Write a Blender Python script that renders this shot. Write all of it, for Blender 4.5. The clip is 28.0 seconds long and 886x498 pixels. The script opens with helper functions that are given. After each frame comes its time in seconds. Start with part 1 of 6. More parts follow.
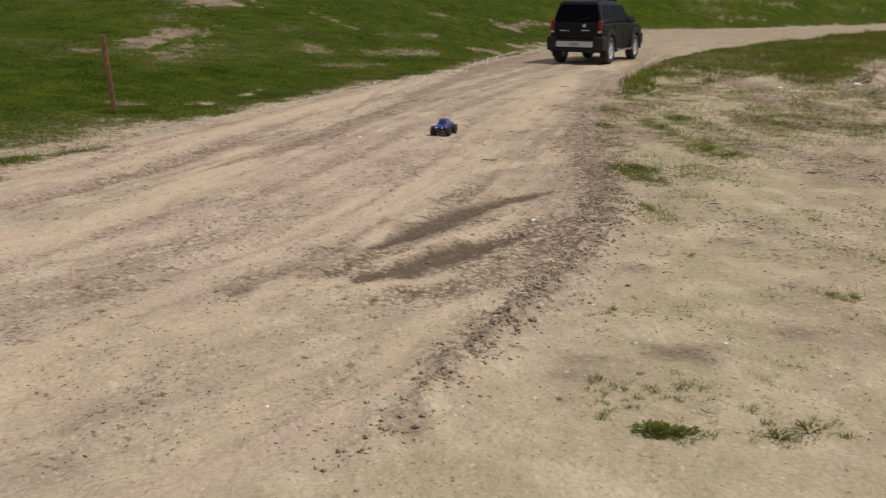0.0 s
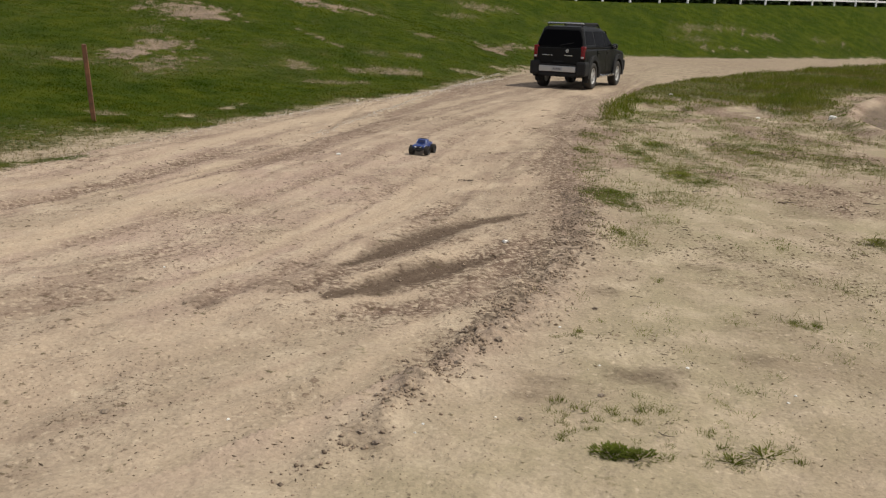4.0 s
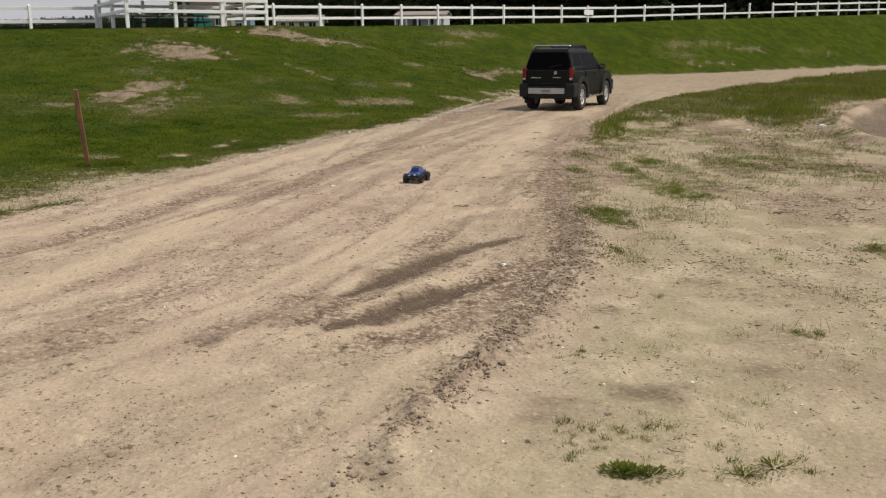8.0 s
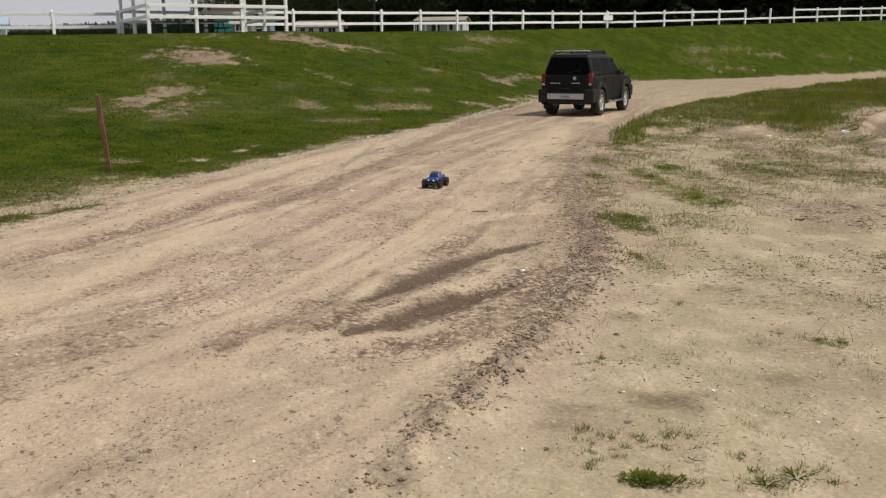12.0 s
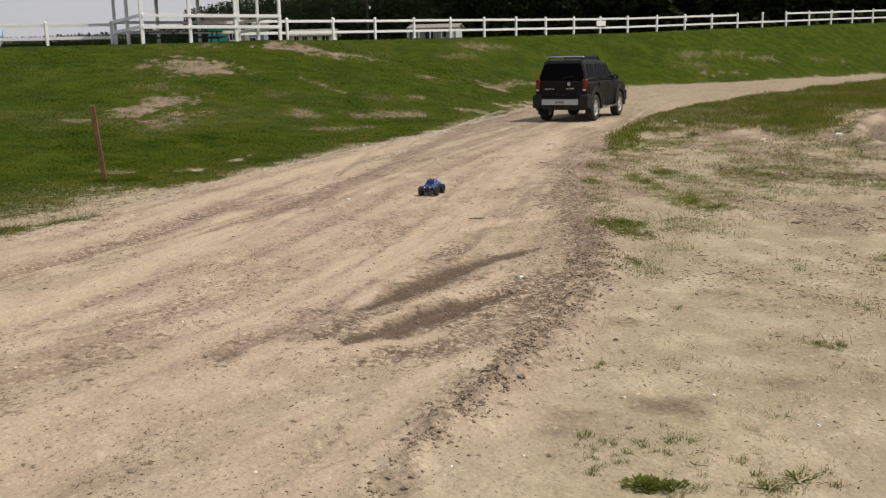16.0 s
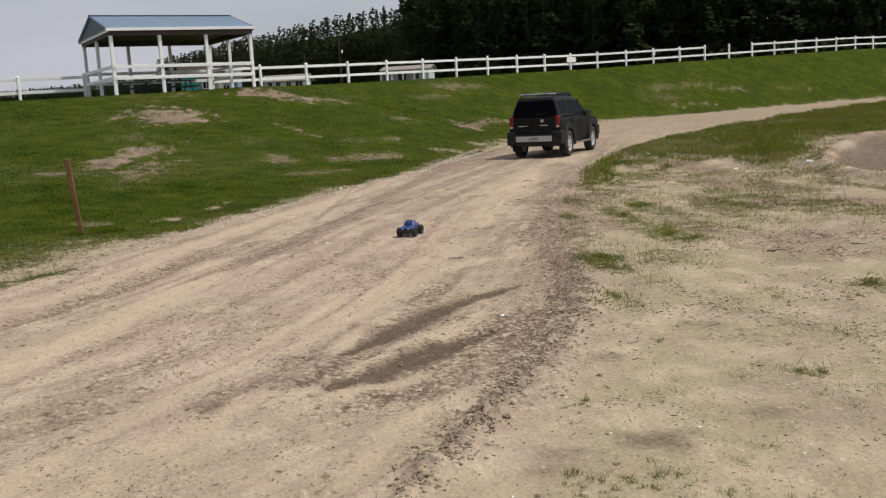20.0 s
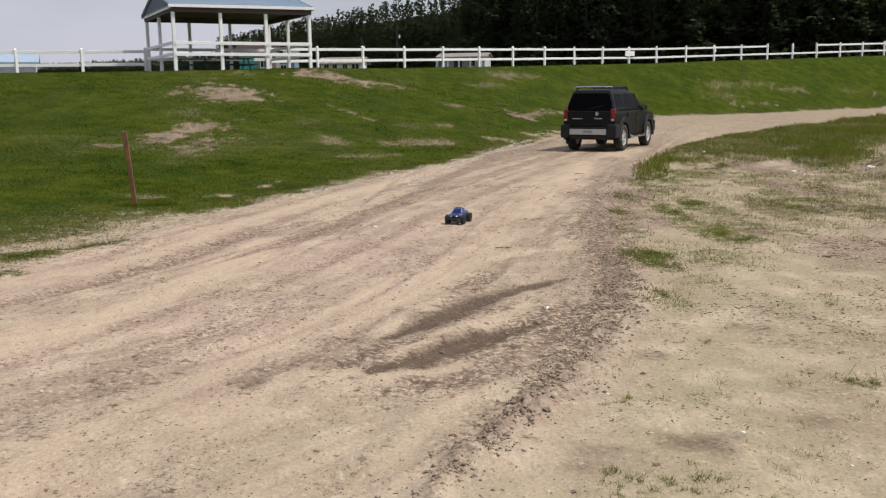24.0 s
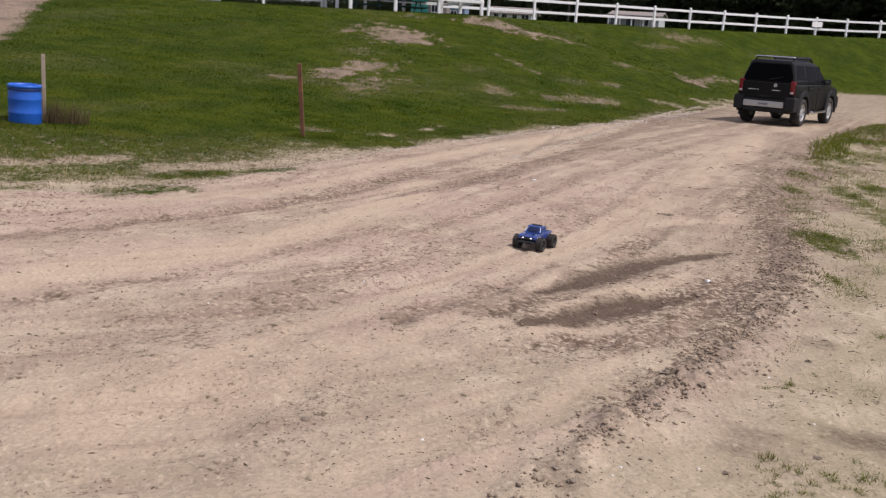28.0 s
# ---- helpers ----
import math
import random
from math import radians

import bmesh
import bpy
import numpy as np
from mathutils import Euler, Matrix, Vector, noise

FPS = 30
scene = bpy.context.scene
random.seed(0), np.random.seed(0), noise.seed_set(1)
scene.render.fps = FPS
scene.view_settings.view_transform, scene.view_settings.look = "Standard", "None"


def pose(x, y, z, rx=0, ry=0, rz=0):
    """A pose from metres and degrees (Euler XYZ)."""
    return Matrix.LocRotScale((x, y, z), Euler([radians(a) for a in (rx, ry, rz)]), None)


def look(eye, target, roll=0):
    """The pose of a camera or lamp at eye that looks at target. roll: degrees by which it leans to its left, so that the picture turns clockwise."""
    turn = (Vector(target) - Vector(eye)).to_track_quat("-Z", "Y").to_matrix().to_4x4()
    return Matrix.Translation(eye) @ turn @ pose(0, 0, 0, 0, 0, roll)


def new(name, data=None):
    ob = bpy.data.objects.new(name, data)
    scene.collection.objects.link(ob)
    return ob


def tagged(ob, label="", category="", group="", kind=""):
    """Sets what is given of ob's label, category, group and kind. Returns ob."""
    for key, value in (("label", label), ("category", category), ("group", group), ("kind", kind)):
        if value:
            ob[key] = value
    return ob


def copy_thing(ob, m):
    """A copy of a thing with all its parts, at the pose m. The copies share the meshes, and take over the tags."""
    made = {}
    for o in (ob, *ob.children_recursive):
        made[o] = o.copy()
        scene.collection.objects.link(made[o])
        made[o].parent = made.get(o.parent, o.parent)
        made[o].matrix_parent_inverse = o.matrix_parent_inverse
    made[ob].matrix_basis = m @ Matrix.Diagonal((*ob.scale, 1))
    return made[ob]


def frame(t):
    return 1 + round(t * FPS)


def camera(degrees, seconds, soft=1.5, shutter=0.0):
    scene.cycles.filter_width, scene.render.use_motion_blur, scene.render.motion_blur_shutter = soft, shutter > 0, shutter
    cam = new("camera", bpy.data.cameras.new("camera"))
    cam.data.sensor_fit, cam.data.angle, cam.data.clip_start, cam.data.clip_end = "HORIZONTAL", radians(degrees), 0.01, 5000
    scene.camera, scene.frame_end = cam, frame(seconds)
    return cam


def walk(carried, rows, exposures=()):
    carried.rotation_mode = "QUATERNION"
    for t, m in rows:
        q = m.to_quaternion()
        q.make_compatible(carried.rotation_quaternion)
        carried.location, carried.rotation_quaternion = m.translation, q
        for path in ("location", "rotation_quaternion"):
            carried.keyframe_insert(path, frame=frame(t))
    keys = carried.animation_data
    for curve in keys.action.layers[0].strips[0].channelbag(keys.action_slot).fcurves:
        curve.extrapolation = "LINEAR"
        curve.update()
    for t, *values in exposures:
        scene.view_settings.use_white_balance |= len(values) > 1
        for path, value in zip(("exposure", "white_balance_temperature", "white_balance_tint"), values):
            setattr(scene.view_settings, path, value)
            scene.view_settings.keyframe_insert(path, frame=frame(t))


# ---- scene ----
SOFT = 1.28
# exposure drift: stops, kelvin, tint
EXPOSURES = [(0.0, -0.21, 6700, 8), (3.0, -0.21, 6750, 8), (6.0, -0.10, 6850, 7), (16.0, -0.06, 6850, 7), (19.0, -0.08, 6800, 7), (20.0, -0.08, 6550, 8), (21.0, 0.0, 6450, 9), (25.0, 0.07, 6450, 10), (26.5, 0.05, 6350, 12), (28.0, -0.05, 6270, 18)]
SKY, SUN = 0.10, 3.6
SKY_VEIL = (5.7, 5.75, 6.5, 1)
DIRT, SAND, DUST = (0.374, 0.281, 0.223), (0.313, 0.265, 0.177), (0.434, 0.342, 0.250)
CHALK = (0.490, 0.402, 0.298)
FLECK, WORN_EARTH = (0.142, 0.097, 0.072), (0.236, 0.172, 0.132)
EARTH, DARK_EARTH = (0.185, 0.142, 0.107), (0.115, 0.090, 0.069)
# one dark colour for shaded rut walls and moist earth
SHADE_AND_DAMP = (0.104, 0.075, 0.055)
TURF_A, TURF_B, TURF_DRY = (0.030, 0.050, 0.003), (0.060, 0.075, 0.006), (0.15, 0.115, 0.045)
TURF_DARK = (0.024, 0.041, 0.004)
BLADE_A, BLADE_B = (0.042, 0.067, 0.003), (0.095, 0.107, 0.008)
cam = camera(51.58, 28.0, soft=SOFT, shutter=0.3)
PATH = [
    (0.0, pose(-0.042, 0.044, 1.670, 74.712, -0.248, 1.901)),
    (0.5, pose(0.002, 0.082, 1.660, 74.936, 0.716, 6.310)),
    (1.0, pose(0.010, 0.080, 1.652, 75.036, 0.884, 7.401)),
    (1.5, pose(-0.028, 0.094, 1.664, 75.234, -0.107, 6.084)),
    (2.0, pose(-0.051, 0.086, 1.658, 73.575, -1.458, 7.862)),
    (2.5, pose(-0.033, 0.074, 1.658, 73.053, -1.948, 8.942)),
    (3.0, pose(-0.003, 0.047, 1.662, 74.065, -2.152, 5.245)),
    (3.5, pose(0.023, 0.017, 1.672, 75.263, -2.598, 1.219)),
    (5.5, pose(0.020, 0.009, 1.676, 76.464, -0.464, 1.864)),
    (6.0, pose(0.026, 0.006, 1.678, 76.385, -0.248, 0.820)),
    (6.5, pose(0.032, -0.008, 1.680, 76.962, 0.369, 0.510)),
    (7.0, pose(0.035, -0.006, 1.678, 77.387, 0.063, 0.377)),
    (7.5, pose(0.022, -0.005, 1.677, 77.537, 0.224, 0.142)),
    (8.0, pose(0.020, -0.000, 1.675, 77.627, 0.567, 0.369)),
    (8.5, pose(0.022, 0.007, 1.674, 77.652, -0.113, 1.283)),
    (9.0, pose(0.027, 0.006, 1.678, 77.719, -0.291, 1.425)),
    (9.5, pose(0.023, 0.004, 1.684, 77.846, 0.890, 0.819)),
    (10.0, pose(0.016, 0.013, 1.676, 77.893, 0.023, 0.975)),
    (10.5, pose(0.016, 0.023, 1.674, 77.880, -0.177, 1.307)),
    (11.0, pose(0.019, 0.018, 1.676, 77.932, -0.343, 1.614)),
    (11.5, pose(0.017, 0.011, 1.676, 77.905, -0.215, 1.720)),
    (12.0, pose(0.015, 0.013, 1.675, 77.964, 0.565, 1.524)),
    (12.5, pose(0.013, 0.013, 1.679, 78.232, 1.078, 1.563)),
    (14.5, pose(0.003, 0.011, 1.681, 78.153, 1.936, 1.676)),
    (15.0, pose(-0.006, 0.020, 1.671, 77.930, 1.734, 1.032)),
    (15.5, pose(-0.005, 0.016, 1.681, 78.203, 1.389, 1.209)),
    (16.0, pose(-0.002, 0.010, 1.681, 78.378, 1.167, 1.131)),
    (16.5, pose(-0.005, 0.016, 1.681, 78.405, 0.835, 0.937)),
    (17.0, pose(-0.006, 0.017, 1.685, 78.557, 1.359, 0.733)),
    (17.5, pose(-0.002, 0.008, 1.691, 78.957, 0.723, 0.599)),
    (18.0, pose(0.005, 0.019, 1.689, 79.420, 1.216, 0.243)),
    (18.5, pose(0.002, 0.013, 1.689, 79.455, 1.132, 0.020)),
    (19.0, pose(0.002, 0.016, 1.689, 79.683, 1.243, -0.173)),
    (19.5, pose(-0.001, 0.001, 1.694, 80.133, 1.936, -0.283)),
    (20.0, pose(0.000, -0.000, 1.700, 80.749, 3.051, -0.497)),
    (20.5, pose(0.006, -0.007, 1.703, 81.626, 1.881, -0.172)),
    (21.0, pose(0.005, 0.004, 1.704, 82.160, -0.003, 0.685)),
    (21.5, pose(-0.008, 0.030, 1.686, 82.150, 0.200, 1.342)),
    (23.5, pose(-0.000, 0.031, 1.689, 80.524, 1.289, 2.844)),
    (24.0, pose(-0.003, 0.036, 1.690, 80.124, 0.711, 2.877)),
    (24.5, pose(-0.008, 0.038, 1.689, 79.976, 0.332, 2.721)),
    (25.0, pose(-0.012, 0.030, 1.694, 79.850, 1.050, 2.635)),
    (25.5, pose(-0.017, 0.032, 1.692, 79.814, 1.097, 2.774)),
    (26.0, pose(-0.026, 0.034, 1.691, 79.963, 0.735, 3.035)),
    (26.5, pose(-0.029, 0.037, 1.688, 79.950, 0.071, 3.455)),
    (27.0, pose(-0.031, 0.031, 1.684, 79.477, -0.764, 4.067)),
    (27.2, pose(-0.036, 0.034, 1.680, 79.131, -0.800, 4.376)),
    (27.4, pose(-0.040, 0.036, 1.676, 78.771, -2.377, 6.212)),
    (27.5, pose(-0.042, 0.038, 1.674, 78.552, -2.604, 7.176)),
    (27.6, pose(-0.054, 0.047, 1.670, 78.184, -2.387, 8.669)),
    (27.7, pose(-0.066, 0.057, 1.667, 77.799, -2.139, 10.419)),
    (27.8, pose(-0.078, 0.067, 1.664, 77.606, -2.333, 11.687)),
    (27.9, pose(-0.090, 0.077, 1.660, 77.280, -2.985, 12.525)),
    (28.0, pose(-0.102, 0.086, 1.657, 76.998, -3.537, 13.039)),
]
walk(cam, PATH, EXPOSURES)

# ---- light: hazy bright sky, sun high over the drive's far end ----
SUN_AZ, SUN_EL = radians(-6), radians(58)     # azimuth from +x towards +y
sun_dir = Vector((math.cos(SUN_EL) * math.cos(SUN_AZ), math.cos(SUN_EL) * math.sin(SUN_AZ), math.sin(SUN_EL)))
world = bpy.data.worlds.new("sky")
scene.world = world
world.use_nodes = True
wn = world.node_tree.nodes
wl = world.node_tree.links
wn.clear()
w_out = wn.new("ShaderNodeOutputWorld")
w_bg = wn.new("ShaderNodeBackground")
w_sky = wn.new("ShaderNodeTexSky")
w_sky.sky_type = "NISHITA"
w_sky.sun_disc = False
w_sky.sun_elevation = SUN_EL
w_sky.sun_rotation = math.pi / 2 - SUN_AZ
w_sky.dust_density = 3.0
w_sky.air_density = 1.0
w_co = wn.new("ShaderNodeTexCoord")
w_map = wn.new("ShaderNodeMapping")
w_map.inputs["Scale"].default_value = (1.0, 1.0, 3.2)
w_noise = wn.new("ShaderNodeTexNoise")
w_noise.inputs["Scale"].default_value = 3.0
w_noise.inputs["Detail"].default_value = 6.0
w_ramp = wn.new("ShaderNodeValToRGB")
w_ramp.color_ramp.elements[0].position = 0.36
w_ramp.color_ramp.elements[0].color = (0.60, 0.60, 0.60, 1)
w_ramp.color_ramp.elements[1].position = 0.66
w_ramp.color_ramp.elements[1].color = (0.92, 0.92, 0.92, 1)
w_mix = wn.new("ShaderNodeMixRGB")
w_mix.inputs["Color2"].default_value = SKY_VEIL     # thin cloud veil
wl.new(w_co.outputs["Generated"], w_map.inputs["Vector"])
wl.new(w_map.outputs["Vector"], w_noise.inputs["Vector"])
wl.new(w_noise.outputs["Fac"], w_ramp.inputs["Fac"])
wl.new(w_ramp.outputs["Color"], w_mix.inputs["Fac"])
wl.new(w_sky.outputs["Color"], w_mix.inputs["Color1"])
wl.new(w_mix.outputs["Color"], w_bg.inputs["Color"])
w_bg.inputs["Strength"].default_value = SKY
wl.new(w_bg.outputs["Background"], w_out.inputs["Surface"])
lamp = bpy.data.lights.new("sun", "SUN")
lamp.energy, lamp.angle, lamp.color = SUN, radians(0.6), (1.0, 0.95, 0.87)
sun = new("sun", lamp)
sun.matrix_world = look(sun_dir * 100, (0, 0, 0))


# ---- materials ----
def noise_node(nt, vec, scale, detail=3.0, rough=0.55):
    n = nt.nodes.new("ShaderNodeTexNoise")
    n.inputs["Scale"].default_value = scale
    n.inputs["Detail"].default_value = detail
    n.inputs["Roughness"].default_value = rough
    nt.links.new(vec, n.inputs["Vector"])
    return n.outputs["Fac"]


def ramp_node(nt, fac, lo, hi, a=(0, 0, 0), b=(1, 1, 1)):
    n = nt.nodes.new("ShaderNodeValToRGB")
    n.color_ramp.elements[0].position, n.color_ramp.elements[1].position = lo, hi
    n.color_ramp.elements[0].color, n.color_ramp.elements[1].color = (*a, 1), (*b, 1)
    nt.links.new(fac, n.inputs["Fac"])
    return n.outputs["Color"]


def mix_node(nt, fac, a, b, mode="MIX"):
    n = nt.nodes.new("ShaderNodeMixRGB")
    n.blend_type = mode
    for v, s in ((fac, "Fac"), (a, "Color1"), (b, "Color2")):
        if isinstance(v, tuple):
            n.inputs[s].default_value = (*v, 1)
        elif isinstance(v, float):
            n.inputs[s].default_value = v
        else:
            nt.links.new(v, n.inputs[s])
    return n.outputs["Color"]


def math_node(nt, op, a, b=0.0):
    n = nt.nodes.new("ShaderNodeMath")
    n.operation = op
    n.use_clamp = False
    for v, i in ((a, 0), (b, 1)):
        if isinstance(v, (int, float)):
            n.inputs[i].default_value = v
        else:
            nt.links.new(v, n.inputs[i])
    return n.outputs[0]


def bump_node(nt, height, strength, distance):
    n = nt.nodes.new("ShaderNodeBump")
    n.inputs["Strength"].default_value = strength
    n.inputs["Distance"].default_value = distance
    nt.links.new(height, n.inputs["Height"])
    return n.outputs["Normal"]


def start(name):
    m = bpy.data.materials.new(name)
    m.use_nodes = True
    nt = m.node_tree
    return m, nt, nt.nodes["Principled BSDF"]


def surface(name, a, b, scale=4.0, rough=0.6, metal=0.0, bump=0.0, coat=0.0, spec=0.5, spread=0.0, ior=1.5):
    """A weathered surface: two base colours mixed by coarse and fine grain, uneven gloss and a fine relief."""
    m, nt, p = start(name)
    co = nt.nodes.new("ShaderNodeTexCoord").outputs["Object"]
    big = noise_node(nt, co, scale, 4.0)
    fine = noise_node(nt, co, scale * 9, 3.0)
    both = math_node(nt, "ADD", math_node(nt, "MULTIPLY", big, 0.65), math_node(nt, "MULTIPLY", fine, 0.35))
    col = mix_node(nt, ramp_node(nt, both, 0.36, 0.64), a, b)
    if spread:
        r = nt.nodes.new("ShaderNodeObjectInfo").outputs["Random"]
        k = math_node(nt, "ADD", math_node(nt, "MULTIPLY", r, spread), 1.0 - spread / 2)
        v = nt.nodes.new("ShaderNodeVectorMath")
        v.operation = "SCALE"
        nt.links.new(col, v.inputs[0])
        nt.links.new(k, v.inputs["Scale"])
        col = v.outputs[0]
    nt.links.new(col, p.inputs["Base Color"])
    r = math_node(nt, "ADD", math_node(nt, "MULTIPLY", fine, 0.25), rough - 0.12)
    nt.links.new(r, p.inputs["Roughness"])
    p.inputs["Metallic"].default_value = metal
    p.inputs["Specular IOR Level"].default_value = spec
    p.inputs["IOR"].default_value = ior
    p.inputs["Coat Weight"].default_value = coat
    p.inputs["Coat Roughness"].default_value = 0.08
    if bump:
        nt.links.new(bump_node(nt, fine, 0.5, bump), p.inputs["Normal"])
    return m


def island_surface(name, a, b, rough=0.7, spec=0.3, through_light=0.0):
    """For joined small pieces: colour from piece to piece."""
    m, nt, p = start(name)
    g = nt.nodes.new("ShaderNodeNewGeometry")
    big = noise_node(nt, g.outputs["Position"], 0.5, 2.0)
    wide = noise_node(nt, g.outputs["Position"], 0.16, 3.0)
    f = math_node(nt, "ADD", math_node(nt, "MULTIPLY", g.outputs["Random Per Island"], 0.35), math_node(nt, "MULTIPLY", math_node(nt, "ADD", big, wide), 0.75))
    f = math_node(nt, "SUBTRACT", f, 0.42)
    nt.links.new(mix_node(nt, ramp_node(nt, f, 0.25, 0.75), a, b), p.inputs["Base Color"])
    p.inputs["Roughness"].default_value = rough
    p.inputs["Specular IOR Level"].default_value = spec
    if through_light:
        p.inputs["Subsurface Weight"].default_value = 0.0
        t = nt.nodes.new("ShaderNodeBsdfTranslucent")
        nt.links.new(mix_node(nt, ramp_node(nt, f, 0.25, 0.75), a, b), t.inputs["Color"])
        mx = nt.nodes.new("ShaderNodeMixShader")
        mx.inputs[0].default_value = through_light
        nt.links.new(p.outputs[0], mx.inputs[1])
        nt.links.new(t.outputs[0], mx.inputs[2])
        nt.links.new(mx.outputs[0], nt.nodes["Material Output"].inputs["Surface"])
    return m


def sward_surface(name, a, b, dark, rough=0.8, through_light=0.25):
    """Blades of grass that follow the light and dark patches of the lawn."""
    m, nt, p = start(name)
    g = nt.nodes.new("ShaderNodeNewGeometry")
    mottle = noise_node(nt, g.outputs["Position"], 1.3, 6.0, 0.66)
    sward = noise_node(nt, g.outputs["Position"], 0.33, 5.0, 0.6)
    f = math_node(nt, "ADD", ramp_node(nt, mottle, 0.36, 0.60), math_node(nt, "MULTIPLY", math_node(nt, "SUBTRACT", g.outputs["Random Per Island"], 0.5), 0.5))
    c = mix_node(nt, f, b, a)
    c = mix_node(nt, math_node(nt, "MULTIPLY", ramp_node(nt, sward, 0.48, 0.62), 0.6), c, dark)
    nt.links.new(c, p.inputs["Base Color"])
    p.inputs["Roughness"].default_value = rough
    p.inputs["Specular IOR Level"].default_value = 0.0
    t = nt.nodes.new("ShaderNodeBsdfTranslucent")
    nt.links.new(c, t.inputs["Color"])
    mx = nt.nodes.new("ShaderNodeMixShader")
    mx.inputs[0].default_value = through_light
    nt.links.new(p.outputs[0], mx.inputs[1])
    nt.links.new(t.outputs[0], mx.inputs[2])
    nt.links.new(mx.outputs[0], nt.nodes["Material Output"].inputs["Surface"])
    return m


def ground_surface():
    """Sandy earth, worn and swept along the drive, ruts coloured dark for shade and moist soil, under turf where it
    grows.
    """
    m, nt, p = start("earth_and_turf")
    pos = nt.nodes.new("ShaderNodeNewGeometry").outputs["Position"]

    def attr(n):
        a = nt.nodes.new("ShaderNodeAttribute")
        a.attribute_name = n
        return a.outputs["Fac"]

    def add(*terms):
        """Sum of values, each either a socket or (socket, gain) taken about one half."""
        out = None
        for t in terms:
            v = math_node(nt, "MULTIPLY", math_node(nt, "SUBTRACT", t[0], 0.5), t[1]) if isinstance(t, tuple) else t
            out = v if out is None else math_node(nt, "ADD", out, v)
        return out

    def times(a, b):
        return math_node(nt, "MULTIPLY", a, b)
    fine = noise_node(nt, pos, 42.0, 5.0, 0.65)
    mid = noise_node(nt, pos, 5.5, 6.0, 0.66)
    big = noise_node(nt, pos, 0.7, 5.0)
    soft = noise_node(nt, pos, 1.9, 4.0, 0.6)
    lay_map = nt.nodes.new("ShaderNodeCombineXYZ")            # drawn out along the bends of the drive
    nt.links.new(attr("across"), lay_map.inputs[0])
    nt.links.new(times(attr("along"), 0.12), lay_map.inputs[1])
    drawn = noise_node(nt, lay_map.outputs["Vector"], 6.0, 6.0, 0.68)
    flecks = noise_node(nt, pos, 26.0, 2.5, 0.55)
    chips = noise_node(nt, pos, 11.0, 3.0, 0.6)
    specks = noise_node(nt, pos, 62.0, 2.0, 0.5)
    grit = nt.nodes.new("ShaderNodeTexVoronoi")
    grit.inputs["Scale"].default_value = 34.0
    nt.links.new(pos, grit.inputs["Vector"])
    heap = attr("fleck")
    swept = ramp_node(nt, add(attr("streak"), (drawn, 0.5), (mid, 0.5)), 0.20, 0.85)
    tone = ramp_node(nt, add(attr("tone"), (drawn, 0.6), (mid, 0.7), (flecks, 0.4)), 0.20, 0.90)
    dirt = mix_node(nt, attr("pale"), DIRT, SAND)
    dirt = mix_node(nt, times(ramp_node(nt, soft, 0.46, 0.64), 0.60), dirt, CHALK)
    dirt = mix_node(nt, times(ramp_node(nt, big, 0.48, 0.66), 0.42), dirt, WORN_EARTH)
    dirt = mix_node(nt, swept, dirt, DUST)
    dirt = mix_node(nt, times(tone, 0.88), dirt, WORN_EARTH)
    dirt = mix_node(nt, times(ramp_node(nt, drawn, 0.53, 0.66), times(attr("drive"), 0.40)), dirt, WORN_EARTH)
    dirt = mix_node(nt, times(ramp_node(nt, drawn, 0.36, 0.47, (1, 1, 1), (0, 0, 0)), times(attr("drive"), 0.42)), dirt, CHALK)
    # dark flecks: crumbs of earth with their small shadows painted in
    crumbs = ramp_node(nt, add(flecks, (heap, 0.22), (mid, 0.30)), 0.585, 0.645)
    dirt = mix_node(nt, times(crumbs, 0.62), dirt, FLECK)
    dirt = mix_node(nt, times(ramp_node(nt, add(chips, (heap, 0.24), (mid, 0.22)), 0.62, 0.68), 0.70), dirt, FLECK)
    dirt = mix_node(nt, times(ramp_node(nt, add(specks, (heap, 0.22), (mid, 0.22)), 0.60, 0.66), 0.60), dirt, FLECK)
    dirt = mix_node(nt, times(ramp_node(nt, add(flecks, (heap, -0.10)), 0.34, 0.42, (1, 1, 1), (0, 0, 0)), 0.60), dirt, CHALK)
    dirt = mix_node(nt, ramp_node(nt, add(attr("dark"), (mid, 1.0), (flecks, 1.0)), 0.22, 0.90), dirt, mix_node(nt, ramp_node(nt, flecks, 0.40, 0.60), EARTH, DARK_EARTH))
    # shade and moist earth of the ruts, both laid on as colour
    shade_damp = add(attr("rut"), times(add((flecks, 0.7), (mid, 0.8)), ramp_node(nt, attr("rut"), 0.02, 0.35)))
    dirt = mix_node(nt, times(ramp_node(nt, shade_damp, 0.08, 0.85), 0.94), dirt, SHADE_AND_DAMP)
    mottle = noise_node(nt, pos, 1.3, 6.0, 0.66)
    sward = noise_node(nt, pos, 0.33, 5.0, 0.6)
    turf = mix_node(nt, ramp_node(nt, mottle, 0.36, 0.60), TURF_B, TURF_A)
    turf = mix_node(nt, times(ramp_node(nt, sward, 0.48, 0.62), 0.55), turf, TURF_DARK)
    straw = times(ramp_node(nt, mid, 0.50, 0.68), attr("sere"))
    turf = mix_node(nt, times(straw, 0.8), turf, TURF_DRY)
    col = mix_node(nt, ramp_node(nt, add(attr("grass"), (mid, 1.5), (flecks, 0.9)), 0.22, 0.70), dirt, turf)
    v = nt.nodes.new("ShaderNodeVectorMath")
    v.operation = "SCALE"
    nt.links.new(col, v.inputs[0])
    nt.links.new(math_node(nt, "ADD", times(fine, 0.8), 0.60), v.inputs["Scale"])
    nt.links.new(v.outputs[0], p.inputs["Base Color"])
    p.inputs["Roughness"].default_value = 0.95
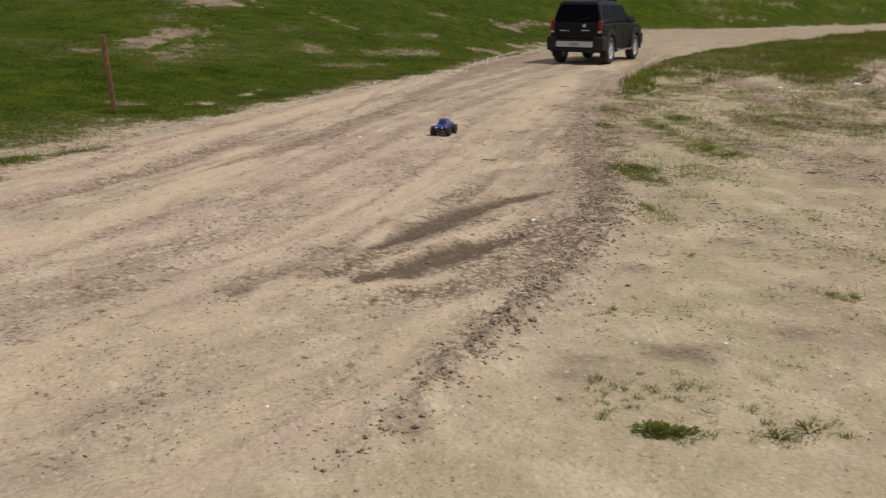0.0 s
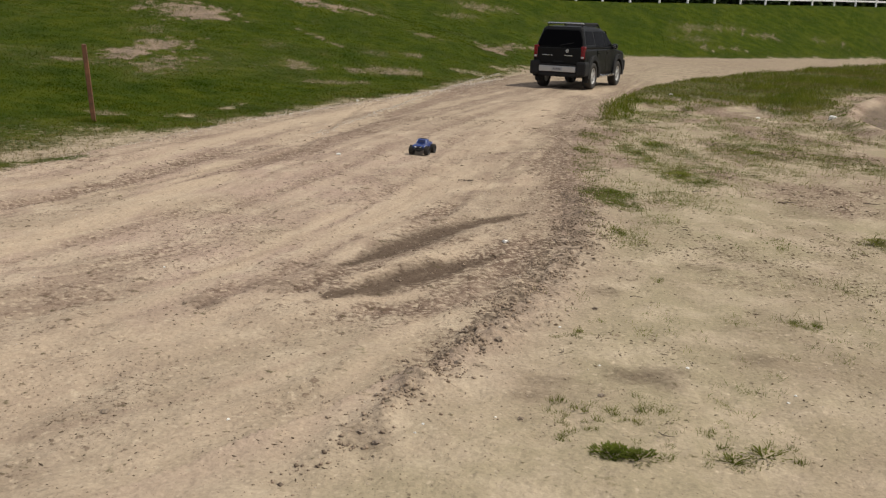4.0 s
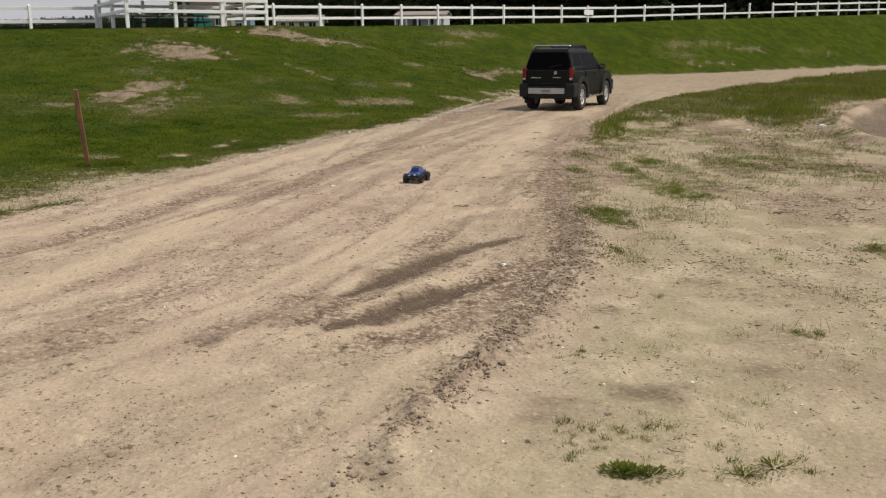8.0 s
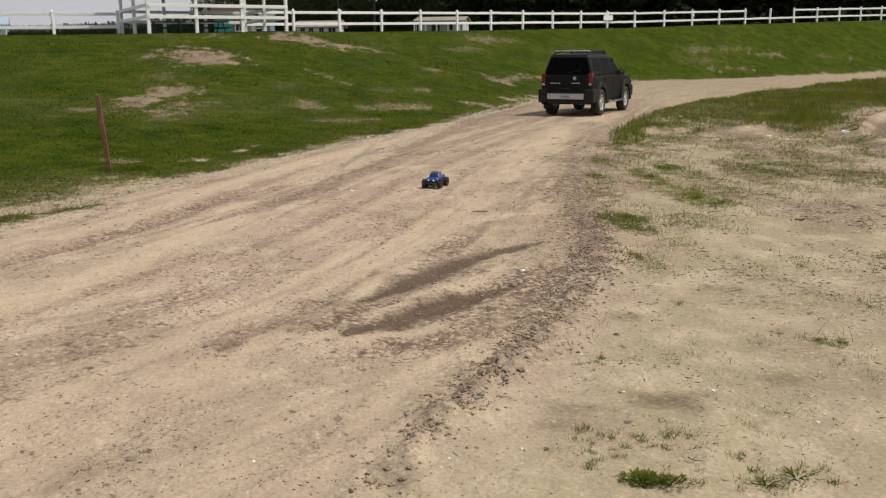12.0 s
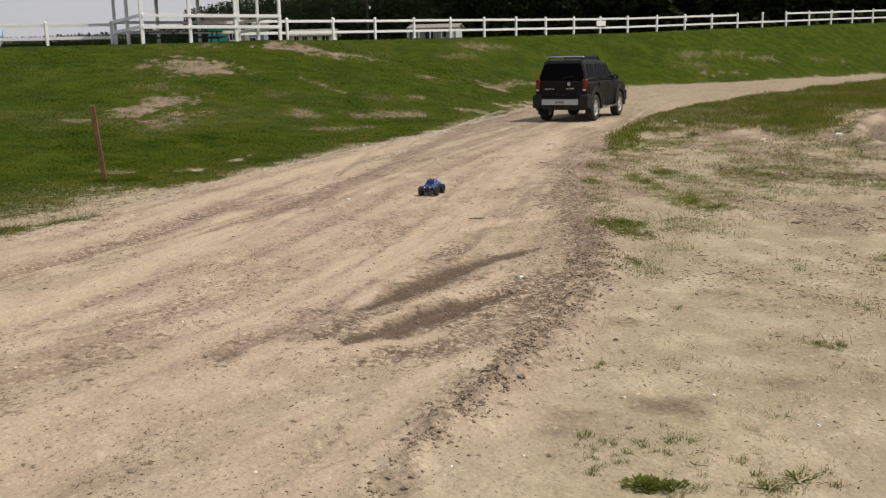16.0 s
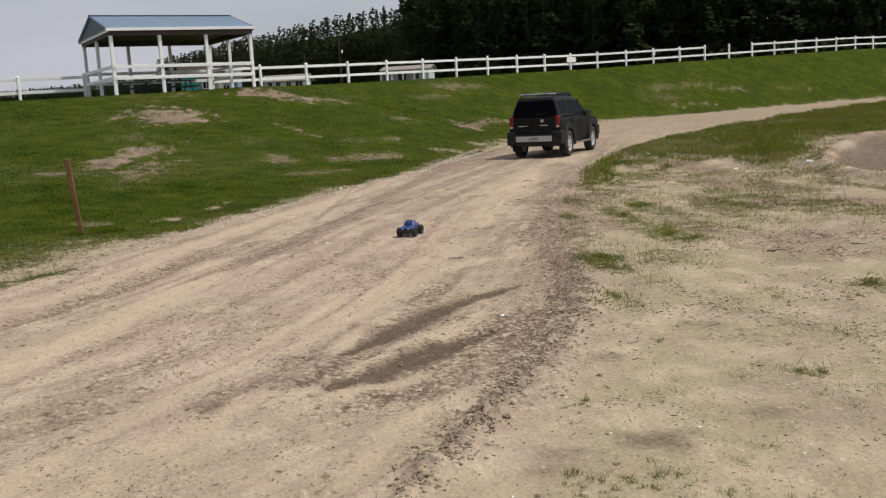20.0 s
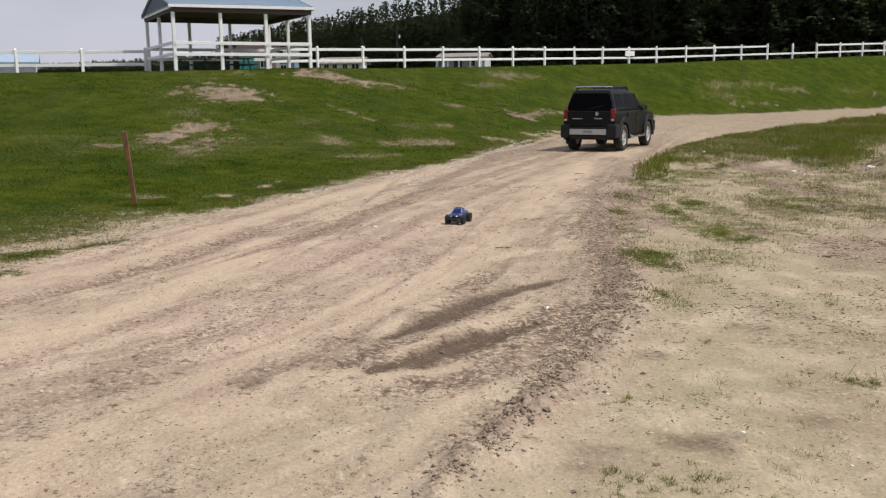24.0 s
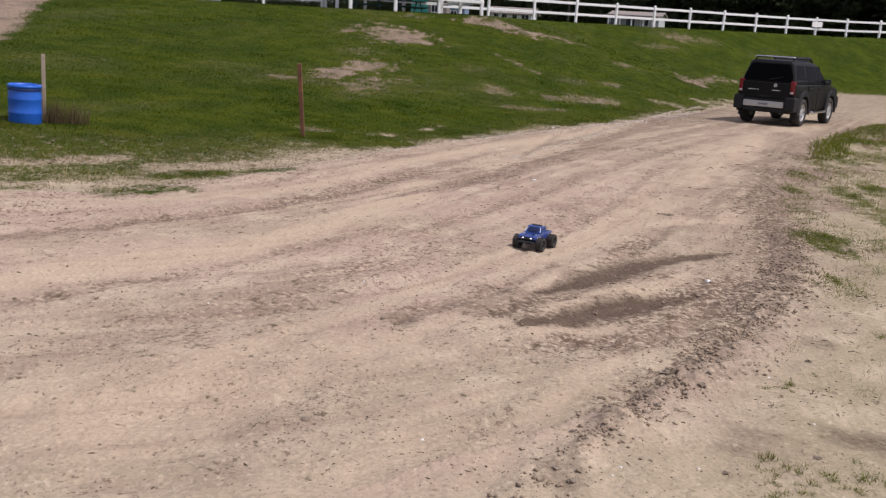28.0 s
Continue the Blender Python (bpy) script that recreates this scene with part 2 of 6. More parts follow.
    p.inputs["Specular IOR Level"].default_value = 0.05
    h = math_node(nt, "ADD", times(fine, 0.4), times(grit.outputs["Distance"], 0.2))
    h = math_node(nt, "ADD", h, times(flecks, 0.5))
    h = math_node(nt, "ADD", h, times(crumbs, 0.25))
    h = math_node(nt, "ADD", h, times(mid, 1.1))
    nt.links.new(bump_node(nt, h, 0.7, 0.024), p.inputs["Normal"])
    return m


def glass_surface(name, tint, rough=0.04, spec=0.28, ior=1.5):
    """Dark tinted car glass."""
    m, nt, p = start(name)
    p.inputs["Base Color"].default_value = (*tint, 1)
    p.inputs["Roughness"].default_value = rough
    p.inputs["Specular IOR Level"].default_value = spec
    p.inputs["IOR"].default_value = ior
    return m


def glow_surface(name, col, strength):
    m, nt, p = start(name)
    p.inputs["Base Color"].default_value = (*col, 1)
    p.inputs["Emission Color"].default_value = (*col, 1)
    p.inputs["Emission Strength"].default_value = strength
    return m


M_GROUND = ground_surface()
M_WHITE = surface("weathered_white_paint", (0.89, 0.89, 0.88), (0.84, 0.84, 0.83), 1.5, 0.5, bump=0.002)
M_WOOD_UNDER = surface("brown_ceiling_boards", (0.085, 0.060, 0.055), (0.11, 0.078, 0.070), 2.0, 0.8)
M_ROOF_BLUE = surface("blue_metal_roof", (0.13, 0.19, 0.27), (0.155, 0.22, 0.30), 0.8, 0.5, metal=0.1)
M_SIDING_BLUE = surface("slate_blue_siding", (0.07, 0.095, 0.14), (0.10, 0.125, 0.17), 2.0, 0.6)
M_STAKE = surface("weathered_stake_wood", (0.23, 0.10, 0.046), (0.09, 0.046, 0.026), 9.0, 0.85, bump=0.004)
M_STAKE_PALE = surface("sawn_wood_end", (0.42, 0.34, 0.25), (0.30, 0.23, 0.16), 14.0, 0.85)
M_PAINT_BLACK = surface("black_car_paint", (0.004, 0.004, 0.004), (0.007, 0.007, 0.007), 0.7, 0.40, coat=0.0, spec=0.4, ior=1.33)
M_TRIM_DARK = surface("charcoal_plastic_trim", (0.010, 0.010, 0.011), (0.016, 0.016, 0.016), 6.0, 0.62, bump=0.001, spec=0.3)
M_SILVER = surface("satin_silver_trim", (0.55, 0.55, 0.55), (0.45, 0.45, 0.45), 3.0, 0.33, metal=0.7)
M_CHROME = surface("dull_chrome", (0.62, 0.62, 0.63), (0.52, 0.52, 0.53), 6.0, 0.25, metal=1.0)
M_TYRE = surface("dusty_black_rubber", (0.018, 0.017, 0.016), (0.045, 0.040, 0.034), 8.0, 0.85, bump=0.002)
M_RED_LENS = surface("red_lamp_lens", (0.24, 0.004, 0.010), (0.15, 0.003, 0.007), 5.0, 0.25, coat=0.2)
M_CLEAR_LENS = surface("clear_lamp_lens", (0.6, 0.6, 0.6), (0.5, 0.5, 0.5), 5.0, 0.15)
M_GLASS_CAR = glass_surface("tinted_car_glass", (0.004, 0.004, 0.005), 0.16, 0.16, 1.12)
M_RIM = surface("bright_alloy", (0.68, 0.68, 0.68), (0.58, 0.58, 0.58), 8.0, 0.35, metal=0.5)
M_PLATE = surface("pale_plate", (0.44, 0.45, 0.46), (0.38, 0.39, 0.40), 5.0, 0.4)
M_MARK = surface("dark_print", (0.16, 0.16, 0.17), (0.20, 0.20, 0.21), 9.0, 0.5)
M_TOY_BLUE = surface("blue_toy_shell", (0.016, 0.045, 0.20), (0.022, 0.058, 0.25), 9.0, 0.30, coat=0.8)
M_TOY_TRIM = surface("dark_blue_toy_decal", (0.008, 0.014, 0.06), (0.012, 0.02, 0.08), 9.0, 0.4)
M_TOY_BLACK = surface("black_toy_plastic", (0.012, 0.012, 0.013), (0.022, 0.022, 0.024), 20.0, 0.55)
M_TOY_WHITE = surface("white_toy_decal", (0.72, 0.73, 0.75), (0.66, 0.67, 0.69), 20.0, 0.4)
M_TOY_GREY = surface("grey_toy_shock", (0.45, 0.46, 0.48), (0.36, 0.37, 0.38), 20.0, 0.35, metal=0.5)
M_TOY_LAMP = glow_surface("lit_toy_headlamp", (1.0, 0.98, 0.92), 1.1)
M_DRUM = surface("blue_drum_plastic", (0.012, 0.10, 0.50), (0.02, 0.13, 0.56), 3.0, 0.38, bump=0.001)
M_DRUM_DARK = surface("dark_blue_band", (0.006, 0.02, 0.10), (0.008, 0.03, 0.13), 4.0, 0.5)
M_BARK = surface("pine_bark", (0.045, 0.036, 0.030), (0.026, 0.022, 0.020), 3.0, 0.95, bump=0.02)
M_PINE = island_surface("pine_needles", (0.074, 0.090, 0.046), (0.080, 0.098, 0.050), 0.95, 0.0, 0.65)
M_BROADLEAF = island_surface("understory_leaves", (0.052, 0.072, 0.032), (0.068, 0.092, 0.040), 0.95, 0.02, 0.5)
M_BLADE = sward_surface("turf_blades", BLADE_A, BLADE_B, (0.021, 0.047, 0.002), through_light=0.5)
M_BLADE_TALL = sward_surface("rank_grass", (0.080, 0.120, 0.012), (0.20, 0.198, 0.036), (0.18, 0.146, 0.056), through_light=0.55)
M_BLADE_DRY = island_surface("dry_straw", (0.30, 0.24, 0.12), (0.16, 0.14, 0.06), 0.8, 0.2, 0.15)
M_WEED = sward_surface("weed_leaves", (0.080, 0.122, 0.014), (0.20, 0.21, 0.040), (0.17, 0.150, 0.055), through_light=0.5)
M_DEAD_STALK = island_surface("dead_brown_stalks", (0.085, 0.062, 0.035), (0.15, 0.115, 0.06), 0.85, 0.1, 0.2)
M_BLADE_SERE = island_surface("sere_turf", (0.115, 0.092, 0.030), (0.070, 0.078, 0.014), 0.9, 0.0, 0.5)
M_CLOD = island_surface("crumbled_clods", (0.13, 0.100, 0.075), (0.38, 0.29, 0.21), 0.95, 0.05)
M_CLOD_DARK = island_surface("damp_clods", (0.18, 0.138, 0.104), (0.40, 0.31, 0.228), 0.95, 0.05)
M_STONE = island_surface("road_pebbles", (0.26, 0.17, 0.13), (0.62, 0.55, 0.47), 0.8, 0.2)
M_STONE_PALE = island_surface("pale_edge_gravel", (0.46, 0.40, 0.33), (0.78, 0.74, 0.67), 0.8, 0.2)
M_CLOD_LUMP = surface("clod_of_earth", (0.17, 0.132, 0.10), (0.29, 0.23, 0.172), 30.0, 0.95, bump=0.006)
M_DEBRIS = island_surface("dead_plant_bits", (0.050, 0.036, 0.026), (0.19, 0.140, 0.095), 0.95, 0.05)
M_STONE_WHITE = surface("white_quartz_stone", (0.80, 0.79, 0.75), (0.65, 0.63, 0.58), 20.0, 0.6, bump=0.003)
M_TWIG = surface("dry_twig", (0.06, 0.045, 0.035), (0.12, 0.09, 0.07), 20.0, 0.9)
M_TEAL = surface("teal_panel", (0.05, 0.30, 0.26), (0.06, 0.36, 0.31), 1.2, 0.5)
M_GREEN_TABLE = surface("dark_green_table", (0.012, 0.06, 0.05), (0.016, 0.075, 0.06), 2.0, 0.5)
M_TAN_SIDING = surface("taupe_siding", (0.22, 0.19, 0.17), (0.27, 0.24, 0.21), 1.0, 0.8)
M_ROOF_BROWN = surface("brown_shingle_roof", (0.035, 0.022, 0.020), (0.05, 0.032, 0.028), 2.0, 0.9)
M_ROOF_GREY = surface("grey_shingle_roof", (0.10, 0.10, 0.105), (0.15, 0.15, 0.155), 2.0, 0.9)
M_PALE_SIDING = surface("pale_grey_siding", (0.56, 0.58, 0.60), (0.48, 0.50, 0.52), 1.0, 0.7)
M_PALE_BLUE = surface("pale_blue_roofing", (0.34, 0.42, 0.52), (0.28, 0.36, 0.46), 1.0, 0.5)
M_BLUE_SIDING = surface("faded_blue_siding", (0.20, 0.27, 0.38), (0.16, 0.22, 0.32), 1.0, 0.7)
M_PANE = glass_surface("dark_window_pane", (0.02, 0.024, 0.028), 0.08)


# ---- mesh helpers ----
def part(name, bm, material, parent=None, label="", smooth=False):
    """Links a bmesh as one mesh object under a thing or a part."""
    me = bpy.data.meshes.new(name)
    bm.to_mesh(me)
    bm.free()
    me.materials.append(material)
    if smooth:
        for f in me.polygons:
            f.use_smooth = True
    ob = new(name, me)
    ob.parent = parent
    if label:
        ob["label"] = label
    return ob


def empty(name, m=None):
    ob = new(name)
    ob.empty_display_size = 0.1
    if m is not None:
        ob.matrix_world = m
    return ob


def box(x0, x1, y0, y1, z0, z1, bevel=0.0, bm=None, seg=1):
    bm = bm or bmesh.new()
    r = bmesh.ops.create_cube(bm, size=1.0)
    for v in r["verts"]:
        v.co = Vector(((x0 + x1) / 2 + v.co.x * (x1 - x0), (y0 + y1) / 2 + v.co.y * (y1 - y0), (z0 + z1) / 2 + v.co.z * (z1 - z0)))
    if bevel:
        es = {e for v in r["verts"] for e in v.link_edges}
        bmesh.ops.bevel(bm, geom=list(es), offset=bevel, segments=seg, affect="EDGES", profile=0.6)
    return bm


def beam(a, b, w, d, bevel=0.0, up=(0, 0, 1)):
    """A bar of width w and depth d from a to b."""
    a, b = Vector(a), Vector(b)
    ax = (b - a)
    n = ax.length
    ax.normalize()
    side = ax.cross(Vector(up))
    if side.length < 1e-4:
        side = ax.cross(Vector((0, 1, 0)))
    side.normalize()
    top = side.cross(ax)
    bm = box(-w / 2, w / 2, 0, n, -d / 2, d / 2, bevel)
    m = Matrix((side, ax, top)).transposed().to_4x4()
    m.translation = a
    bmesh.ops.transform(bm, matrix=m, verts=bm.verts)
    return bm


def prism(outline, x0, x1, bevel=0.0, taper=None, seg=2):
    """A side outline of (y, z) points pushed across from x0 to x1; taper(z) scales the width."""
    bm = bmesh.new()
    k = taper or (lambda z: 1.0)
    fs = []
    for x in (x0, x1):
        fs.append([bm.verts.new((x * k(z), y, z)) for y, z in outline])
    n = len(outline)
    bm.faces.new(fs[0][::-1] if x0 < x1 else fs[0])
    bm.faces.new(fs[1] if x0 < x1 else fs[1][::-1])
    for i in range(n):
        j = (i + 1) % n
        bm.faces.new((fs[0][i], fs[0][j], fs[1][j], fs[1][i]))
    bmesh.ops.recalc_face_normals(bm, faces=bm.faces)
    if bevel:
        es = [e for e in bm.edges if e.calc_length() > 0.02 and len(e.link_faces) == 2 and e.calc_face_angle(0) > 0.4]
        bmesh.ops.bevel(bm, geom=es, offset=bevel, segments=seg, affect="EDGES", profile=0.6)
    return bm


def lathe(profile, n=32, axis="X"):
    """A turned shape: (radius, along) points about an axis."""
    bm = bmesh.new()
    rings = []
    for r, h in profile:
        ring = []
        for i in range(n):
            a = 2 * math.pi * i / n
            c, s = r * math.cos(a), r * math.sin(a)
            ring.append(bm.verts.new((h, c, s) if axis == "X" else (c, s, h)))
        rings.append(ring)
    for p, q in zip(rings, rings[1:]):
        for i in range(n):
            j = (i + 1) % n
            bm.faces.new((p[i], p[j], q[j], q[i]))
    bmesh.ops.recalc_face_normals(bm, faces=bm.faces)
    return bm


def tube(points, radii, n=7):
    """A tapered tube along points."""
    bm = bmesh.new()
    rings = []
    for i, p in enumerate(points):
        p = Vector(p)
        d = Vector(points[min(i + 1, len(points) - 1)]) - Vector(points[max(i - 1, 0)])
        d.normalize()
        s = d.cross(Vector((0.13, 0.97, 0.2))).normalized()
        t = d.cross(s)
        rings.append([bm.verts.new(p + (s * math.cos(2 * math.pi * k / n) + t * math.sin(2 * math.pi * k / n)) * radii[i]) for k in range(n)])
    for p, q in zip(rings, rings[1:]):
        for i in range(n):
            j = (i + 1) % n
            bm.faces.new((p[i], p[j], q[j], q[i]))
    bm.faces.new(rings[0][::-1])
    bm.faces.new(rings[-1])
    bmesh.ops.recalc_face_normals(bm, faces=bm.faces)
    return bm


def fill_mesh(me, verts, faces):
    """Many alike faces at once."""
    v, f = np.asarray(verts, np.float32), np.asarray(faces, np.int32)
    n, k = f.shape
    me.vertices.add(len(v))
    me.vertices.foreach_set("co", v.ravel())
    me.loops.add(n * k)
    me.loops.foreach_set("vertex_index", f.ravel())
    me.polygons.add(n)
    me.polygons.foreach_set("loop_start", np.arange(0, n * k, k, dtype=np.int32))
    me.update(calc_edges=True)


def joined(name, verts, faces, material, label="", category="", kind="stuff"):
    me = bpy.data.meshes.new(name)
    fill_mesh(me, verts, faces)
    me.materials.append(material)
    return tagged(new(name, me), label, category, "", kind)


# ---- the lie of the land ----
TABLES = {}


def lattice(seed):
    if seed not in TABLES:
        TABLES[seed] = np.random.RandomState(seed).rand(256, 256)
    return TABLES[seed]


def smooth_noise(x, y, seed):
    tab = lattice(seed)
    xi, yi = np.floor(x).astype(int), np.floor(y).astype(int)
    fx, fy = x - xi, y - yi
    fx, fy = fx * fx * (3 - 2 * fx), fy * fy * (3 - 2 * fy)
    a, b = tab[xi % 256, yi % 256], tab[(xi + 1) % 256, yi % 256]
    c, d = tab[xi % 256, (yi + 1) % 256], tab[(xi + 1) % 256, (yi + 1) % 256]
    return (a * (1 - fx) + b * fx) * (1 - fy) + (c * (1 - fx) + d * fx) * fy - 0.5


def fbm(x, y, seed, octaves=4, gain=0.5):
    s, k, t = 0.0, 1.0, 0.0
    for o in range(octaves):
        s = s + k * smooth_noise(x * 2 ** o + 17.3 * o, y * 2 ** o + 9.1 * o, seed + o)
        t += k
        k *= gain
    return s / t


def step(e0, e1, v):
    t = np.clip((v - e0) / (e1 - e0), 0, 1)
    return t * t * (3 - 2 * t)


def inside(poly, x, y):
    r = np.zeros(x.shape, bool)
    for (x0, y0), (x1, y1) in zip(poly, poly[1:] + poly[:1]):
        if y0 == y1:
            continue
        hit = ((y0 > y) != (y1 > y)) & (x < (x1 - x0) * (y - y0) / (y1 - y0) + x0)
        r ^= hit
    return r


def near_line(line, x, y):
    """Distance to an open line, the length along it, and values carried by its points."""
    best = np.full(x.shape, 1e9)
    along = np.zeros(x.shape)
    val = np.zeros(x.shape)
    run = 0.0
    for p, q in zip(line, line[1:]):
        dx, dy = q[0] - p[0], q[1] - p[1]
        n = math.hypot(dx, dy)
        t = np.clip(((x - p[0]) * dx + (y - p[1]) * dy) / (n * n), 0, 1)
        d = np.hypot(x - p[0] - t * dx, y - p[1] - t * dy)
        m = d < best
        best = np.where(m, d, best)
        along = np.where(m, run + t * n, along)
        if len(p) > 2:
            val = np.where(m, p[2] + (q[2] - p[2]) * t, val)
        run += n
    return best, along, val


# foot of the grass bank, its crest (with height), and the drive's other edge
TOE = [(-60, -6), (-14, 4.8), (-8.5, 6.6), (-6.0, 7.4), (-5.1, 8.0), (-4.6, 9.3), (-4.35, 10.7), (-3.85, 13.0), (-2.95, 16.8),
       (-1.42, 22.4), (0.6, 29.0), (3.0, 37.5), (6.2, 48.0), (11.0, 60.0), (20.1, 65.5), (31.5, 75.5), (48, 86), (85, 102)]
CREST = [(-95, 0, 2.5), (-45, 24, 2.55), (-26.3, 36, 2.58), (-18.9, 40.0, 2.62), (-14.3, 41.2, 2.66), (-8.4, 44.8, 2.80), (-7.3, 53.0, 2.90),
         (12.0, 72.3, 3.45), (41.5, 91.4, 4.42), (95, 128, 5.2)]
EDGE = [(-2.6, 1.2), (-0.95, 3.2), (0.0, 4.37), (0.57, 5.62), (0.89, 7.15), (1.13, 9.1), (1.62, 13.0), (2.55, 18.5), (3.6, 23.0),
        (5.4, 28.8), (7.6, 33.4), (11.2, 39.6), (20.8, 53.0), (31, 65.5), (60, 84), (90, 98)]
YARD = TOE + [(170, 90), (170, -90), (-60, -90)]
LOW = [p[:2] for p in CREST] + [(240, 110), (240, -140), (-95, -140)]
WILD = EDGE + [(150, 85), (150, -60), (-2.6, -60)]
RUTS = [((-0.72, 5.34), (-0.53, 5.54), (-0.30, 5.90), (-0.08, 6.21), (0.20, 6.46), (0.40, 6.62)), ((-0.74, 6.12), (-0.43, 6.62), (-0.19, 7.12), (0.14, 7.62), (0.40, 7.90), (0.66, 8.06))]
BERM = [(-0.62, 3.0), (-0.36, 3.42), (-0.15, 3.92), (-0.05, 4.18), (0.06, 4.46), (0.24, 4.81), (0.43, 5.31), (0.68, 6.05), (1.00, 7.07), (1.13, 7.84), (1.25, 9.2), (1.40, 10.8)]
LOOP = [(34, 33.5), (18, 31.2), (13.7, 29.5), (10.1, 23.7), (8.2, 19.6), (7.7, 17.0), (7.8, 14.6), (9.5, 12.5)]
RANK = [(2.5, 16.6), (3.0, 17.2), (3.59, 18.96), (4.58, 22.1), (5.3, 22.4), (5.05, 20.1), (6.2, 22.0), (7.5, 23.1), (6.6, 19.6), (6.9, 18.6), (8.8, 22.2), (10.3, 24.7), (12.3, 28.8), (18, 32), (34, 34.5), (70, 40),
        (60, 84), (31, 65.5), (20.8, 53.0), (11.2, 39.6), (7.6, 33.4), (5.4, 28.8), (3.6, 23.0), (2.7, 18.6)]
# wheel-swept pale sand and darker worn lines on the drive: strength, and points with their half width
SWEPT = [(1.0, ((-4.6, 4.2, 0.22), (-3.11, 6.08, 0.20), (-2.9, 6.5, 0.18), (-2.78, 7.3, 0.17), (-2.66, 8.42, 0.20), (-2.54, 9.37, 0.28), (-2.66, 10.6, 0.16))),
         (0.8, ((-6.4, 6.5, 0.14), (-4.8, 7.7, 0.14), (-3.98, 8.5, 0.16), (-3.62, 9.56, 0.18), (-3.34, 11.3, 0.20), (-3.0, 13.6, 0.25), (-2.15, 17.1, 0.30), (-1.36, 21.3, 0.35), (-0.05, 26.4, 0.4))),
         (0.78, ((-1.15, 5.62, 0.10), (-0.93, 6.35, 0.20), (-0.71, 7.37, 0.26), (-0.39, 8.73, 0.34), (-0.02, 10.75, 0.42), (0.59, 14.0, 0.5), (1.77, 19.5, 0.55), (4.2, 29.0, 0.7))),
         (0.9, ((0.16, 9.27, 0.12), (0.59, 9.72, 0.22), (1.01, 10.23, 0.24), (1.27, 11.15, 0.14))),
         (0.7, ((-0.62, 5.74, 0.05), (-0.32, 6.17, 0.09), (-0.05, 6.55, 0.10), (0.32, 7.08, 0.07))),
         (0.7, ((-1.05, 5.11, 0.05), (-0.84, 5.36, 0.08), (-0.56, 5.20, 0.08), (-0.2, 5.55, 0.07)))]
SWEPT_LOW = [(0.75, ((-2.3, 3.2, 0.22), (-2.06, 4.3, 0.14), (-1.87, 4.85, 0.12), (-1.64, 5.33, 0.12), (-1.46, 6.17, 0.10), (-1.24, 6.96, 0.10), (-0.92, 8.0, 0.10))),
             (0.55, ((-2.1, 3.0, 0.3), (-1.84, 4.05, 0.2), (-1.55, 4.5, 0.22), (-1.3, 4.9, 0.18), (-1.12, 5.29, 0.12))),
             (0.6, ((-0.62, 3.5, 0.10), (-0.43, 4.13, 0.08), (-0.3, 4.59, 0.09), (0.0, 5.08, 0.10), (0.29, 5.76, 0.10), (0.51, 6.35, 0.08))),
             (0.7, ((-2.65, 11.1, 0.10), (-2.4, 13.6, 0.16), (-2.02, 16.0, 0.2))),
             (0.5, ((-1.2, 2.6, 0.4), (-1.0, 3.4, 0.25), (-0.8, 4.2, 0.14)))]
WORN = [(0.95, ((-2.75, 9.0, 0.06), (-2.46, 9.76, 0.11), (-2.09, 11.05, 0.14), (-1.66, 13.2, 0.20), (-1.24, 16.2, 0.26), (-0.59, 22.2, 0.34), (0.68, 29.8, 0.45), (1.99, 33.4, 0.5))),
        (0.85, ((-5.6, 4.6, 0.2), (-3.84, 7.56, 0.16), (-3.55, 8.25, 0.16), (-3.21, 9.25, 0.18), (-3.05, 10.3, 0.20), (-2.7, 11.3, 0.18), (-2.37, 12.2, 0.12))),
        (0.7, ((-3.6, 4.6, 0.10), (-2.96, 5.79, 0.08), (-2.77, 6.2, 0.09), (-2.59, 6.79, 0.10), (-2.4, 7.28, 0.12), (-2.2, 7.7, 0.08))),
        (0.9, ((-1.40, 5.36, 0.08), (-1.18, 5.62, 0.16), (-1.03, 5.98, 0.15), (-0.9, 6.4, 0.10), (-0.71, 6.93, 0.05))),
        (0.9, ((-0.92, 5.5, 0.08), (-0.76, 5.9, 0.11), (-0.63, 6.52, 0.06))),
        (1.0, ((-1.44, 5.08, 0.05), (-1.38, 5.24, 0.09), (-1.27, 5.37, 0.06))),
        (0.8, ((-0.34, 7.66, 0.06), (-0.16, 7.97, 0.12), (0.08, 8.45, 0.08))),
        (0.8, ((0.95, 7.4, 0.14), (1.03, 8.0, 0.20), (1.15, 9.5, 0.22), (1.35, 12.1, 0.22), (1.8, 15.8, 0.3), (2.7, 20.5, 0.4), (3.3, 25.0, 0.4)))]
